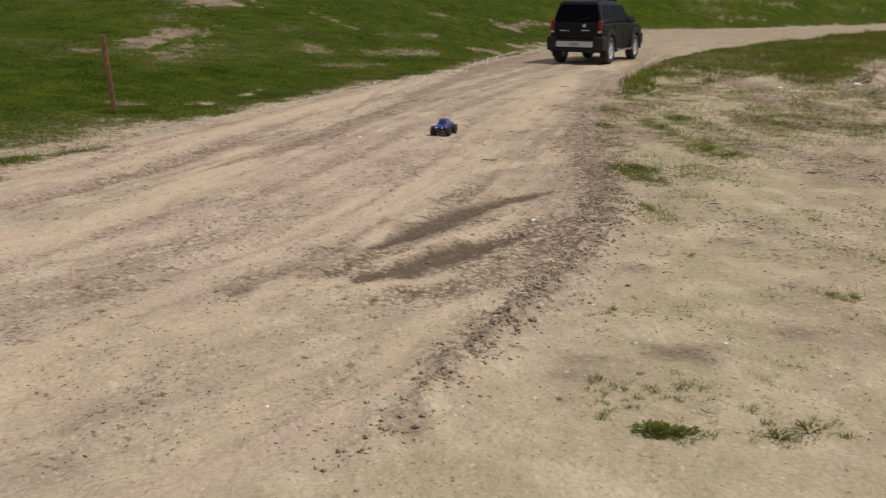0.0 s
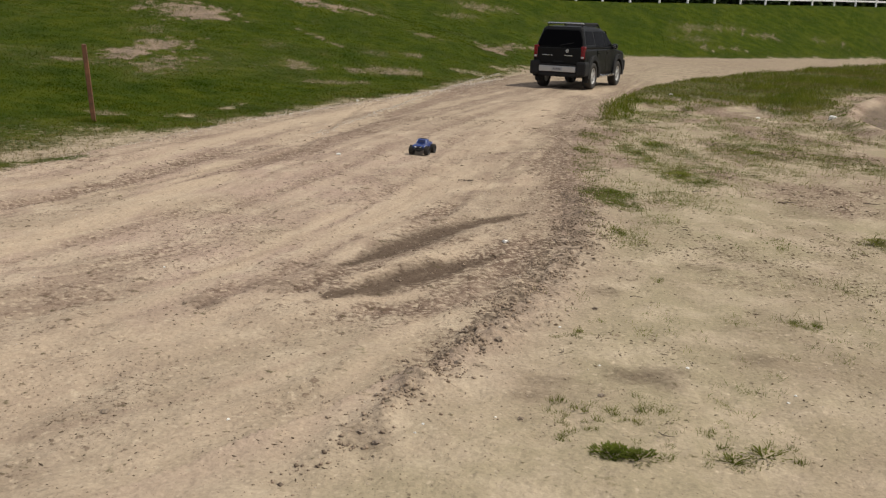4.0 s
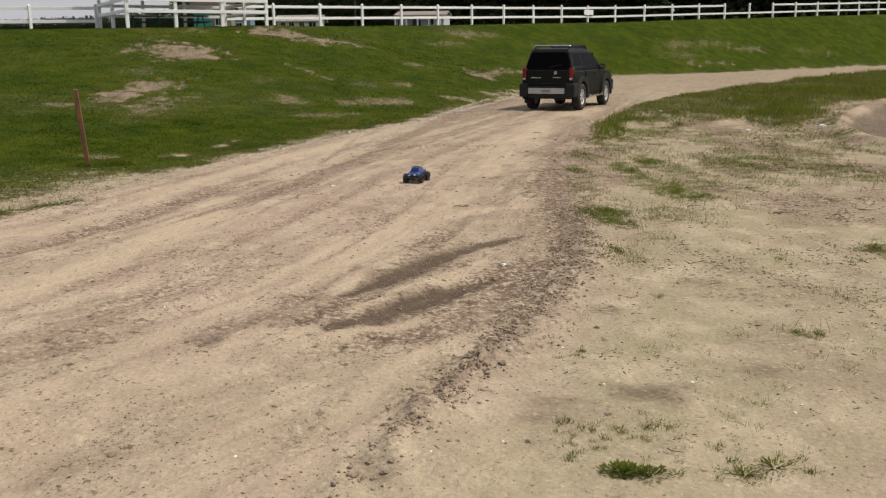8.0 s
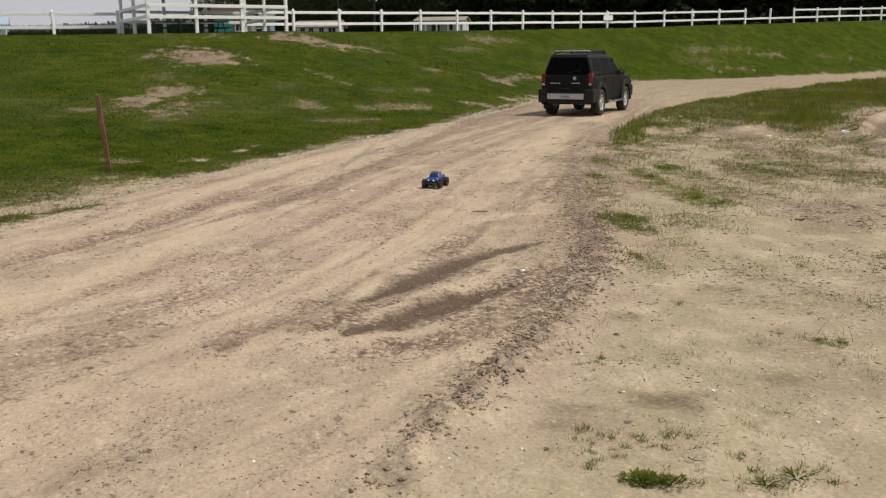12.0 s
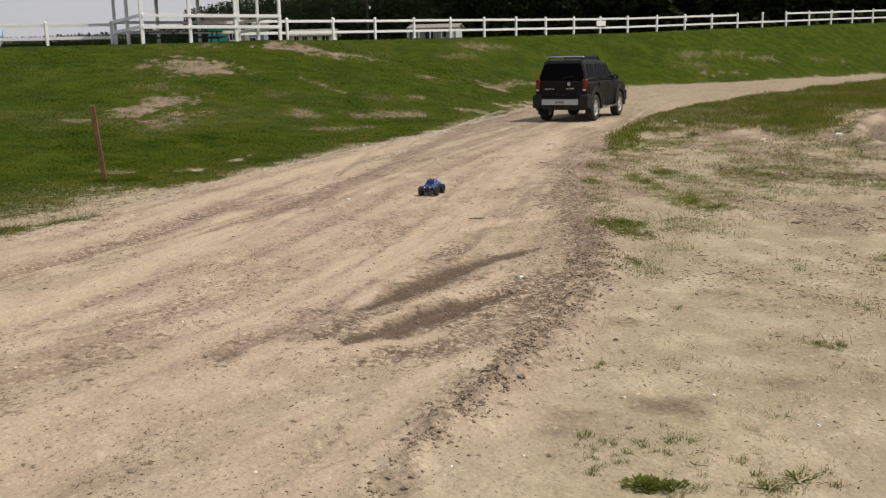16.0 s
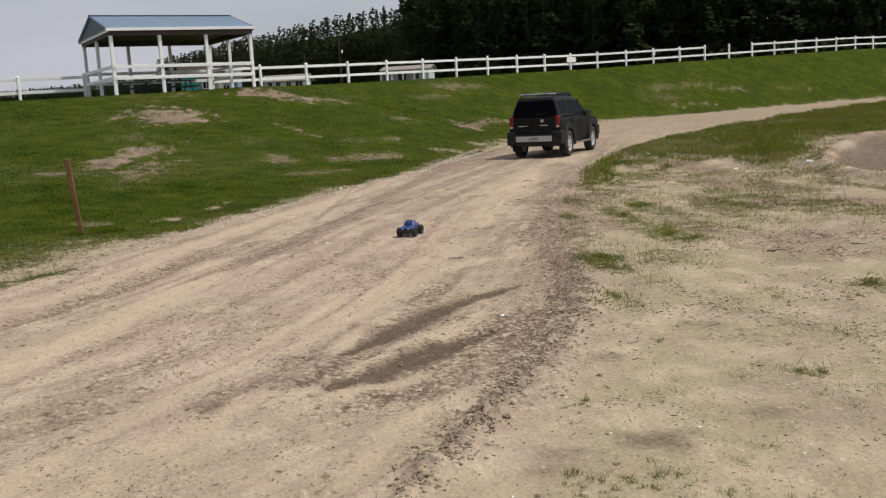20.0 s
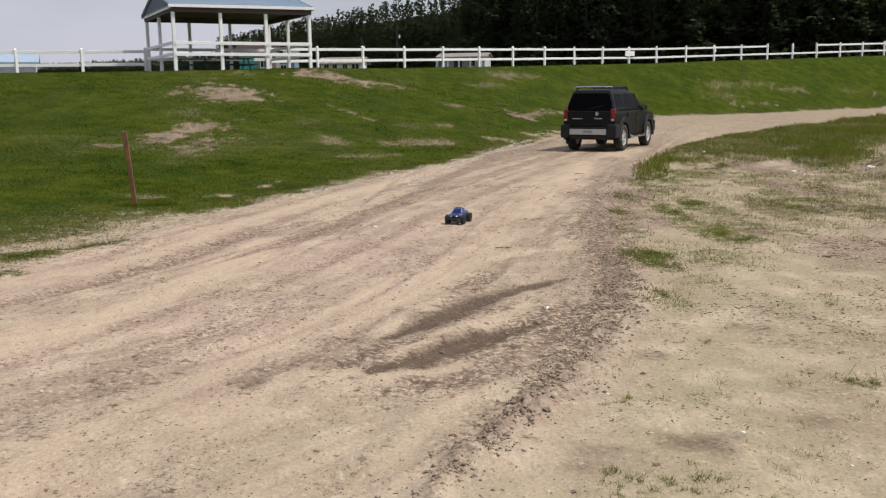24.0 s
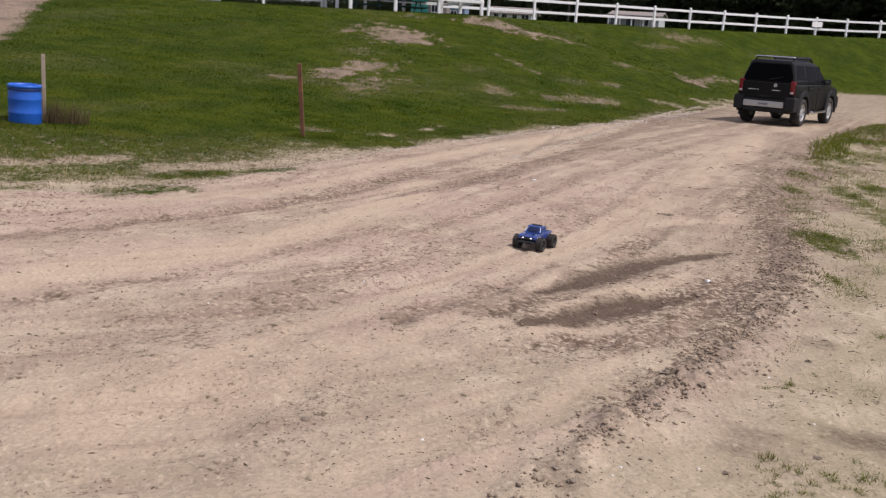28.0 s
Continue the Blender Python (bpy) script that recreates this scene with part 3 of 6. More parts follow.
WORN_SIDE = [(0.6, ((-0.02, 11.3, 0.10), (0.36, 12.0, 0.20), (0.93, 12.8, 0.16))),
             (0.6, ((0.35, 9.9, 0.06), (0.84, 10.7, 0.10), (1.5, 12.8, 0.14), (2.2, 16.8, 0.2))),
             (0.5, ((-1.09, 7.15, 0.04), (-0.82, 8.0, 0.07), (-0.49, 9.57, 0.08), (-0.1, 12.8, 0.10), (0.6, 17, 0.14))),
             (0.55, ((-1.93, 8.0, 0.10), (-1.6, 9.0, 0.14), (-1.2, 10.6, 0.16), (-0.8, 12.6, 0.14), (-0.1, 17, 0.2))),
             (0.5, ((-3.1, 3.4, 0.35), (-2.6, 4.5, 0.28), (-2.32, 5.32, 0.26), (-2.17, 5.98, 0.26), (-1.93, 6.44, 0.22), (-1.66, 7.07, 0.12))),
             (0.6, ((-0.05, 24.6, 0.4), (1.65, 27.7, 0.4), (4.1, 34.1, 0.5))),
             (0.8, ((-0.45, 5.15, 0.08), (-0.1, 5.25, 0.14), (0.21, 5.59, 0.16), (0.48, 6.28, 0.18), (0.72, 7.2, 0.16)))]
# soft dark smudges: place, half sizes, strength
SMUDGES = [(0.98, 4.26, 0.20, 0.17, 0.85), (1.14, 4.36, 0.10, 0.08, 0.6), (0.55, 4.15, 0.20, 0.10, 0.45), (0.42, 3.98, 0.16, 0.08, 0.5), (1.65, 4.54, 0.12, 0.10, 0.5), (1.85, 6.48, 0.22, 0.14, 0.45), (1.03, 5.74, 0.10, 0.16, 0.5), (2.2, 6.9, 0.24, 0.45, 0.35),
           (2.47, 6.25, 0.14, 0.20, 0.35), (1.98, 5.4, 0.16, 0.2, 0.35), (3.5, 8.8, 0.4, 0.3, 0.4), (-1.43, 5.16, 0.13, 0.12, 0.6), (-0.29, 3.46, 0.10, 0.10, 0.55), (1.4, 9.4, 0.10, 0.12, 0.4), (1.75, 5.0, 0.2, 0.12, 0.3), (-1.05, 5.55, 0.20, 0.16, 0.5), (-0.80, 5.75, 0.12, 0.14, 0.4), (-0.85, 6.05, 0.14, 0.12, 0.45)]
# green weed patches on the rough ground: place, half sizes, strength
PATCHES = [(1.87, 13.0, 0.16, 0.7, 0.7), (2.53, 13.2, 0.22, 1.1, 0.8), (3.01, 13.8, 0.18, 0.8, 1.0), (2.75, 10.85, 0.26, 1.0, 0.9), (2.95, 10.3, 0.2, 0.6, 0.7), (1.62, 9.19, 0.22, 0.5, 0.9), (1.4, 7.36, 0.16, 0.3, 0.6), (1.88, 8.04, 0.16, 0.25, 0.4),
           (4.33, 13.3, 0.4, 0.8, 0.75), (4.05, 11.9, 0.3, 0.8, 0.6), (5.8, 14.9, 0.4, 1.0, 0.6), (4.7, 17.4, 0.6, 0.9, 0.55), (2.3, 9.2, 0.35, 0.5, 0.5), (2.8, 16.9, 0.4, 1.0, 0.7), (5.57, 15.75, 0.3, 0.8, 0.6), (5.6, 13.6, 0.3, 0.7, 0.5)]
PATCHES_FAR = [(6.9, 15.9, 0.4, 0.8, 0.6), (3.23, 12.9, 0.26, 0.8, 0.7), (2.14, 5.17, 0.12, 0.09, 0.5), (2.69, 7.38, 0.10, 0.2, 0.5), (2.65, 6.02, 0.14, 0.25, 0.4), (3.6, 7.5, 0.10, 0.3, 0.8), (3.4, 17.8, 0.5, 0.9, 0.7), (2.2, 15.0, 0.25, 1.0, 0.6),
               (4.0, 14.8, 0.5, 0.7, 0.45), (7.6, 18.0, 0.5, 0.8, 0.6), (3.5, 11.3, 0.25, 0.6, 0.4), (1.7, 11.2, 0.15, 0.8, 0.5), (1.55, 10.2, 0.12, 0.5, 0.45), (4.9, 12.4, 0.3, 0.6, 0.4), (5.9, 19.0, 0.7, 0.8, 0.5)]
SEAM = [(-3.7, 7.3), (-3.2, 8.6), (-2.7, 9.8), (-2.22, 10.8), (-2.02, 11.8), (-1.98, 13.8), (-1.97, 15.8), (-1.92, 18.2), (-1.62, 22.0), (-1.1, 24.7)]
WINDROW = [(-2.06, 13.66), (-1.63, 16.18), (-1.23, 19.36), (-0.63, 23.83), (0.3, 29.19), (1.63, 34.4)]
SIDE_ROAD = [(-30.5, 39.5, 0), (-24.9, 31.0, 0), (-20.8, 24.2, 0), (-18.4, 20.2, 0), (-19.8, 16.5, 0), (-27, 10, 0)]


def lay(x, y):
    """Height of the ground and what covers it: dict of masks."""
    yard, low, wild = inside(YARD, x, y), inside(LOW, x, y), inside(WILD, x, y)
    dt, along, _ = near_line(TOE, x, y)
    dc, _, zc = near_line(CREST, x, y)
    de, along_e, _ = near_line(EDGE, x, y)
    r = np.hypot(x, y)
    z = -0.2 * step(9, 27, r)
    s = np.where(yard, 0.0, np.where(low, dt / (dt + dc + 1e-6), 1.0))
    prof = np.where(s < 0.12, s * s / 0.24 * 1.0, s - 0.06) / 0.94
    bank = z + (zc - z) * prof
    z = np.where(yard, z, bank)
    z = np.where(yard | low, z, zc - 0.6 * step(6, 60, dc))
    near = 1.0 - step(25, 60, r)
    signed = np.where(yard, dt, -dt)                    # metres from the foot of the bank, into the yard
    z = z + 0.10 * fbm(x * 0.16, y * 0.16, 5, 3) * (0.3 + step(0, 5, -signed))
    # drive: worn wheel lines that follow its bends
    lines = fbm(signed * 1.15 + 3.1, along * 0.07, 21, 3)
    fine_lines = fbm(signed * 4.0, along * 0.30, 31, 3)
    drive = np.where(yard & ~wild, 1.0, 0.0)
    z = z + drive * near * (0.05 * lines + 0.05 * fine_lines)
    z = z + near * (0.04 * fbm(x * 2.2, y * 2.2, 41, 3) + (0.030 * fbm(x * 7, y * 7, 47, 3)) * (1 - step(9, 16, r)))
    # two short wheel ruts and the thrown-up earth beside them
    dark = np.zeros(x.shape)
    rut_shade_damp = np.zeros(x.shape)
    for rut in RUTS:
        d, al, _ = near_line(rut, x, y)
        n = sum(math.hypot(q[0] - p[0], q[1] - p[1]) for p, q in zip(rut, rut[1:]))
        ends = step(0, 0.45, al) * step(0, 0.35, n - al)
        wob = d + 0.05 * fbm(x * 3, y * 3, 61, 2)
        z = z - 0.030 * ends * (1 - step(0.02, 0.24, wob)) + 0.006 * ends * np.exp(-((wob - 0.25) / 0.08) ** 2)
        # dark band: the rut wall's shade painted in along with moist soil
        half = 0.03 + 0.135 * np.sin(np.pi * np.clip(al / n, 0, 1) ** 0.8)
        rut_shade_damp = np.maximum(rut_shade_damp, 0.95 * (1 - step(half * 0.10, half * 1.75, d + 0.10 * fbm(x * 6, y * 6, 63, 3, 0.6))))
    d, al, _ = near_line(BERM, x, y)
    crumb = fbm(x * 4, y * 4, 71, 4)
    berm = (1 - step(-0.05, 0.20 + 0.062 * al, d + 0.42 * crumb)) * step(0.0, 0.9, al + 0.8 * crumb) * (1 - step(6.2, 8.0, al))
    core = (1 - step(0.0, 0.16, d + 0.25 * crumb)) * step(0.4, 1.0, al + crumb) * (1 - step(1.9, 3.2, al))
    z = z + berm * (0.03 + 0.06 * crumb + 0.05 * fbm(x * 13, y * 13, 75, 2)) + core * (0.015 + 0.09 * np.maximum(fbm(x * 11, y * 11, 77, 2), 0))
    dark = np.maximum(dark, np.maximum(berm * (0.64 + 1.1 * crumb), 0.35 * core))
    d, al, _ = near_line(EDGE, x, y)
    worn = (1 - step(0.15, 0.75, d + 0.5 * crumb)) * step(6.5, 9, al) * (1 - step(16, 24, al))
    dark = np.maximum(dark, 0.40 * worn * (0.6 + crumb))
    run_noise = fbm(signed * 3.0, along * 0.35, 83, 4, 0.6)
    tone = drive * (0.30 * step(0.02, 0.25, fbm(signed * 2.3, along * 0.05, 82, 3)) + 0.22 * step(0.0, 0.2, fbm(signed * 7, along * 0.22, 86, 3)))
    tone = np.maximum(tone, 0.35 * step(0.04, 0.26, fbm(x * 0.45, y * 0.35, 88, 4)) * np.where(yard, 1, 0))
    side = drive * (1 - step(0.3, 1.3, de + 0.9 * fbm(x * 1.2, y * 0.7, 89, 4))) * step(8.0, 10.5, along_e) * (1 - step(24, 30, along_e))
    tone = np.maximum(tone, np.maximum(0.45 * side, (0.72 - 0.22 * step(26, 36, r)) * drive * step(12, 26, r)))
    tracks = fbm(signed * 4.6, along * 0.045, 161, 2)
    tracked = drive * step(7.0, 10.0, r) * (1 - step(30, 50, r))
    tone = np.maximum(tone, 0.72 * tracked * step(0.0, 0.17, tracks + 0.06 * crumb))
    worn_line = np.zeros(x.shape)
    for k, line in WORN + WORN_SIDE:
        d, _, w = near_line(line, x, y)
        q = d / w + 1.5 * run_noise + 0.6 * crumb
        worn_line = np.maximum(worn_line, k * (1 - step(0.2, 1.7, q)))
        z = z - 0.015 * k * (1 - step(0.0, 1.2, d / w)) * near
    tone = np.maximum(tone, worn_line)
    # soft smudges share the dark rut colour
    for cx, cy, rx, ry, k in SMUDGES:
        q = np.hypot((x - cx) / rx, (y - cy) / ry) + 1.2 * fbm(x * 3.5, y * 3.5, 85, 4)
        rut_shade_damp = np.maximum(rut_shade_damp, 0.72 * k * (1 - step(0.2, 1.7, q)))
    # covers
    pale = np.where(wild, step(-0.3, 0.8, de), 0.0)
    pale = np.maximum(pale, (0.55 * step(9, 18, r) + 0.4 * step(24, 34, r)) * drive)
    pale = np.maximum(pale, 0.5 * step(0.02, 0.2, fbm(x * 0.5, y * 0.5, 91, 3)) * drive)
    pale = np.maximum(pale, 0.6 * drive * (1 - step(0.5, 2.4, de)))
    tone = np.maximum(tone, 0.52 * drive * (1 - step(1.0, 2.2, de)) * step(4.0, 6.5, r))
    pale = np.where(yard, pale, 0.85)
    streak = drive * 0.45 * step(0.05, 0.30, lines + 0.5 * fine_lines + 0.1) * near
    streak = np.maximum(streak, np.where(wild, 0.30, 0.80 * drive * step(0.8, 1.6, de)) * (1 - step(3.6, 6.4, r + 2.0 * run_noise)))
    for k, line in SWEPT + SWEPT_LOW:
        d, _, w = near_line(line, x, y)
        q = d / w + 1.3 * run_noise + 0.4 * fbm(x * 7, y * 4, 94, 2)
        streak = np.maximum(streak, k * (1 - step(0.2, 1.9, q)))
    streak = np.maximum(streak, 0.5 * tracked * step(0.04, 0.2, -tracks))
    streak = streak * (1 - 0.8 * worn_line)
    dark = dark * (1 - 0.5 * streak)
    ragged = fbm(x * 0.8, y * 0.8, 101, 4)
    # dark flecks for crumbs and their small shadows: thick on the worn lines, thin on swept sand, in drifts on the
    # rough ground
    drift = fbm(x * 1.5, y * 0.9, 151, 5, 0.6)
    fleck = np.where(wild, 0.10 + (0.34 + 0.34 * step(7.5, 10, y)) * step(-0.04, 0.22, drift) * step(3.0, 6.5, y + 2 * drift), 0.47 + 0.9 * drift + 0.22 * worn_line)
    fleck = fleck + 0.35 * np.where(yard, np.exp(-(np.maximum(signed, 0) / 0.5) ** 2), 0) - 0.65 * streak + 0.3 * berm + 0.25 * (1 - step(0.15, 0.9, near_line(RUTS[0], x, y)[0] + 0.5 * crumb))
    churn = drive * (1 - step(0.8, 2.2, de + 1.2 * drift)) * step(7.4, 8.8, r) * (1 - step(14, 20, r))
    fleck = fleck + 0.55 * churn * step(-0.05, 0.18, drift)
    fleck = fleck * (1 - 0.45 * (1 - step(3.2, 5.0, r)))
    grass = np.where(yard, 0.0, step(-0.25, 1.15, -signed + 1.1 * ragged + 0.9 * fbm(x * 2.7, y * 2.0, 103, 4, 0.6) + 0.12))
    # tongues of thin grass at the foot of the bank, bare scrapes higher up
    fray = 0.55 * fbm(x * 2.2, y * 2.2, 105, 4, 0.6)
    thin = 1 - step(0.2, 1.5, near_line(((-9.5, 7.9), (-6.6, 8.6), (-5.3, 9.5), (-4.7, 10.6), (-4.3, 12.0)), x, y)[0] + 1.3 * fray)
    grass = grass * (1 - 0.38 * thin)
    upper = 1 - step(0.4, 2.2, near_line(((-10.5, 9.4), (-7.6, 10.0), (-6.2, 11.2), (-5.4, 12.4)), x, y)[0] + 1.3 * fray)
    grass = grass * (1 - 0.25 * upper)
    for line, w, k in ((((-9.0, 8.7), (-6.8, 8.95), (-6.5, 9.3), (-6.25, 9.9)), 0.26, 0.6), (((-5.5, 9.6), (-5.0, 10.4), (-4.5, 11.2), (-4.15, 12.4)), 0.26, 0.55), (((-6.2, 7.8), (-5.6, 8.0), (-5.3, 8.5)), 0.18, 0.7)):
        grass = grass * (1 - k * (1 - step(0.3, 1.5, near_line(line, x, y)[0] / w + 2.2 * fray)))
    for line, w, k in ((((-5.1, 9.1), (-4.75, 9.8), (-4.25, 10.35)), 0.26, 0.8), (((-5.2, 7.95), (-4.9, 8.3), (-4.65, 8.5)), 0.20, 0.6), (((-6.9, 8.45), (-6.3, 8.9), (-5.9, 9.1)), 0.2, 0.6)):
        grass = np.maximum(grass, k * (1 - step(0.3, 1.5, near_line(line, x, y)[0] / w + 4.0 * fray)))
    torn = 1.0 * fbm(x * 1.1, y * 0.6, 111, 4) + 2.6 * fbm(x * 2.6, y * 1.5, 112, 5, 0.72)
    sere = np.zeros(x.shape)
    for cx, cy, rx, ry, k in SCRAPES + SCRAPES_FAR:
        q = np.hypot((x - cx) / rx, (y - cy) / ry)
        grass = grass * (1 - 0.9 * k * (1 - step(0.15, 1.30, q + 1.3 * torn)))
        sere = np.maximum(sere, 1 - step(0.5, 2.4, q + 0.6 * torn))
    for line, w, k in SCRAPED_LINES:
        q = near_line(line, x, y)[0] / w
        grass = grass * (1 - k * (1 - step(0.2, 1.5, q + 2.2 * torn)))
        sere = np.maximum(sere, 1 - step(0.5, 3.0, q + torn))
    mottled = fbm(x * 0.45, y * 0.22, 113, 4)
    grass = np.where(yard, grass, grass * (1 - 0.22 * step(0.08, 0.26, mottled) * step(1.0, 4.0, -signed)))
    sere = np.where(yard, 0.0, np.clip(0.75 * sere + 0.45 * step(0.02, 0.25, mottled) + 0.6 * upper + 0.6 * (1 - step(0.3, 2.2, -signed + ragged)), 0, 1))
    sd, _, _ = near_line(SIDE_ROAD, x, y)
    grass = grass * step(1.6, 2.4, sd + 0.6 * ragged)
    # rough ground on the other side: bare near, weedy further, rank by the bend
    w = fbm(x * 0.55, y * 0.55, 121, 4)
    wx, wy = x + 0.9 * fbm(x * 0.8, y * 0.8, 123, 4), y + 2.6 * fbm(x * 0.7, y * 0.5, 124, 4)
    ld, _, _ = near_line(LOOP, x, y)
    beyond = inside(LOOP + [(60, 0), (60, 34)], x, y)
    rank = np.where(inside(RANK, wx, wy) & wild, step(0.0, 0.6, de), 0.0)
    rd, _, _ = near_line(RANK + RANK[:1], x, y)
    rank = rank * np.clip(step(-0.2, 1.6, rd) + 0.50 + 2.0 * fbm(x * 1.5, y * 0.60, 126, 4, 0.6), 0, 1)
    rank = rank * np.where(beyond, 0.0, step(0.2, 0.9, ld)) * (1 - 0.7 * step(0.12, 0.25, fbm(x * 0.9, y * 0.5, 125, 3)) * (1 - step(24, 30, y)))
    weedy = np.where(wild, 0.62 * step(8.6, 12.0, y + 3.0 * w) * step(-0.10, 0.20, fbm(x * 1.25, y * 0.45, 127, 5, 0.65)) * step(0.2, 0.7, de), 0.0)
    shred = 1.6 * fbm(x * 2.4, y * 1.0, 129, 4, 0.6)
    for cx, cy, rx, ry, k in PATCHES + PATCHES_FAR:
        q = np.hypot((x - cx) / rx, (y - cy) / ry) + 1.5 * shred
        weedy = np.maximum(weedy, 1.0 * k * (1.0 - step(0.0, 1.9, q)))
    weedy = weedy * np.where(beyond, 0.1, 1.0) * np.where(wild, 1, 0)
    scrap = np.where(wild, 0.5 * step(0.17, 0.3, fbm(x * 1.9, y * 1.9, 131, 4)), 0.0) * step(0.1, 0.5, de)
    z = z + 0.10 * rank + np.where(beyond, -0.10 * step(0.0, 0.8, ld), 0.0) + 0.16 * np.exp(-(ld / 0.30) ** 2) * np.where(wild, 1, 0)
    pale = np.where(beyond, 0.3, pale)
    dark = np.where(beyond, np.maximum(dark, (0.85 + 1.0 * fbm(x * 1.4, y * 0.5, 143, 4, 0.6)) * step(0.10, 0.40, ld)), dark)
    seam, _, _ = near_line(SEAM, x, y)
    seam = seam + 0.10 * fbm(x * 2, y * 2, 145, 3)
    rut_shade_damp = np.maximum(rut_shade_damp, 0.35 * (1 - step(0.01, 0.09, seam)))
    z = z - 0.02 * (1 - step(0.0, 0.10, seam)) * near
    tone = np.maximum(tone * (1 - 0.85 * streak), 0.7 * churn * step(0.0, 0.2, fbm(x * 2.2, y * 1.1, 163, 4, 0.6)))
    ridge = near_line(WINDROW, x, y)[0] + 0.10 * fbm(x * 1.5, y * 0.6, 165, 3)
    z = z + 0.03 * np.exp(-(ridge / 0.10) ** 2)
    streak = np.maximum(streak, 0.65 * np.exp(-(ridge / 0.09) ** 2) * step(-0.12, 0.1, fbm(x, y * 0.7, 167, 3)))
    tone = np.where(yard, tone * (1 - np.exp(-(ridge / 0.14) ** 2)), 0.95 * step(1.0, 2.5, -signed))
    tone = np.maximum(tone, np.where(wild, (0.22 + 0.70 * step(-0.12, 0.14, drift)) * step(6.5, 11.5, y + 3 * w), 0.0))
    dark = np.where(yard, dark, np.maximum(dark, np.clip(0.42 + 1.9 * fbm(x * 2.4, y * 1.5, 115, 4, 0.65), 0, 0.9) * step(1.2, 3.0, -signed)))
    far = step(70, 130, r)
    cover = np.maximum(np.maximum(grass, rank * 0.66), np.maximum(0.72 * weedy, 0.25 * scrap))
    cover = np.where(yard, cover, np.maximum(grass, far))
    return z, dict(grass=cover, dark=np.clip(dark, 0, 1) * np.where(yard, 1 - cover, 1), pale=pale, streak=streak, fleck=np.clip(fleck, 0, 1.2), sere=np.where(wild, 0.75, sere), drift=drift, drive=np.where(wild, 0.15, drive), tone=tone, rut=rut_shade_damp, across=signed, along=along,
                   lawn=np.where(yard, 0, grass), rank=rank, weedy=weedy, scrap=scrap)


# bare scrapes on the bank: centre, half sizes, strength
SCRAPES = [(-10.7, 36.0, 1.6, 2.6, 0.80), (-9.6, 36.6, 0.9, 1.8, 0.7), (-8.6, 26.2, 0.75, 2.6, 0.85), (-8.95, 24.6, 0.6, 1.0, 0.7), (-7.3, 23.6, 0.7, 1.5, 0.75), (-11.4, 42.0, 0.6, 0.8, 0.5), (-2.17, 29.3, 0.8, 0.9, 0.35), (-3.12, 27.7, 0.4, 0.6, 0.35), (-4.5, 30.2, 0.4, 0.5, 0.3),
           (-4.49, 26.7, 0.6, 0.6, 0.55), (-4.23, 16.86, 0.17, 0.5, 0.9), (-4.16, 17.9, 0.14, 0.36, 0.7), (-4.68, 15.35, 0.28, 0.26, 0.7), (-4.39, 15.4, 0.2, 0.3, 0.6), (-9.24, 21.9, 0.4, 0.5, 0.7), (-4.96, 12.8, 0.25, 0.36, 0.8), (-5.75, 14.9, 0.3, 0.26, 0.6)]
SCRAPES_FAR = [(-1.36, 41.6, 0.7, 0.8, 0.6), (-1.76, 34.4, 0.45, 0.6, 0.6), (1.5, 43.5, 0.6, 1.6, 0.6), (0.3, 33.0, 0.6, 1.2, 0.6), (-9.8, 30.0, 0.8, 1.4, 0.4), (-6.0, 30.5, 0.6, 1.0, 0.35), (-3.0, 33.0, 0.5, 1.0, 0.35)]
SCRAPED_LINES = [(((-8.7, 43.5), (-7.4, 43.1), (-6.3, 43.0), (-5.3, 44.4)), 0.7, 0.8), (((-5.1, 44.8), (-4.0, 45.2)), 0.6, 0.5), (((-6.3, 36.1), (-5.15, 34.4), (-4.2, 33.0)), 0.16, 0.6), (((16.2, 69.7), (18.7, 71.2), (21.8, 73.8)), 0.5, 0.4), (((15.1, 66.6), (18.3, 68.7)), 0.4, 0.35),
                 (((21.9, 72.5), (24.3, 74.3)), 0.4, 0.5), (((17.3, 66.3), (20.3, 68.5)), 0.35, 0.5), (((1.3, 42.5), (2.5, 47.9), (3.7, 49.7)), 0.5, 0.6), (((1.5, 36.2), (3.0, 39.8)), 0.4, 0.6), (((-2.8, 28.0), (-1.5, 30.4)), 0.4, 0.4), (((-3.9, 23.9), (-2.6, 25.6)), 0.22, 0.45),
                 (((-0.8, 53.7), (0.9, 55.9)), 0.5, 0.4), (((0.6, 58.5), (2.8, 60.8)), 0.5, 0.4), (((5.8, 60.7), (7.5, 63.0)), 0.5, 0.4), (((28.9, 76.9), (31.5, 78.8)), 0.4, 0.45)]


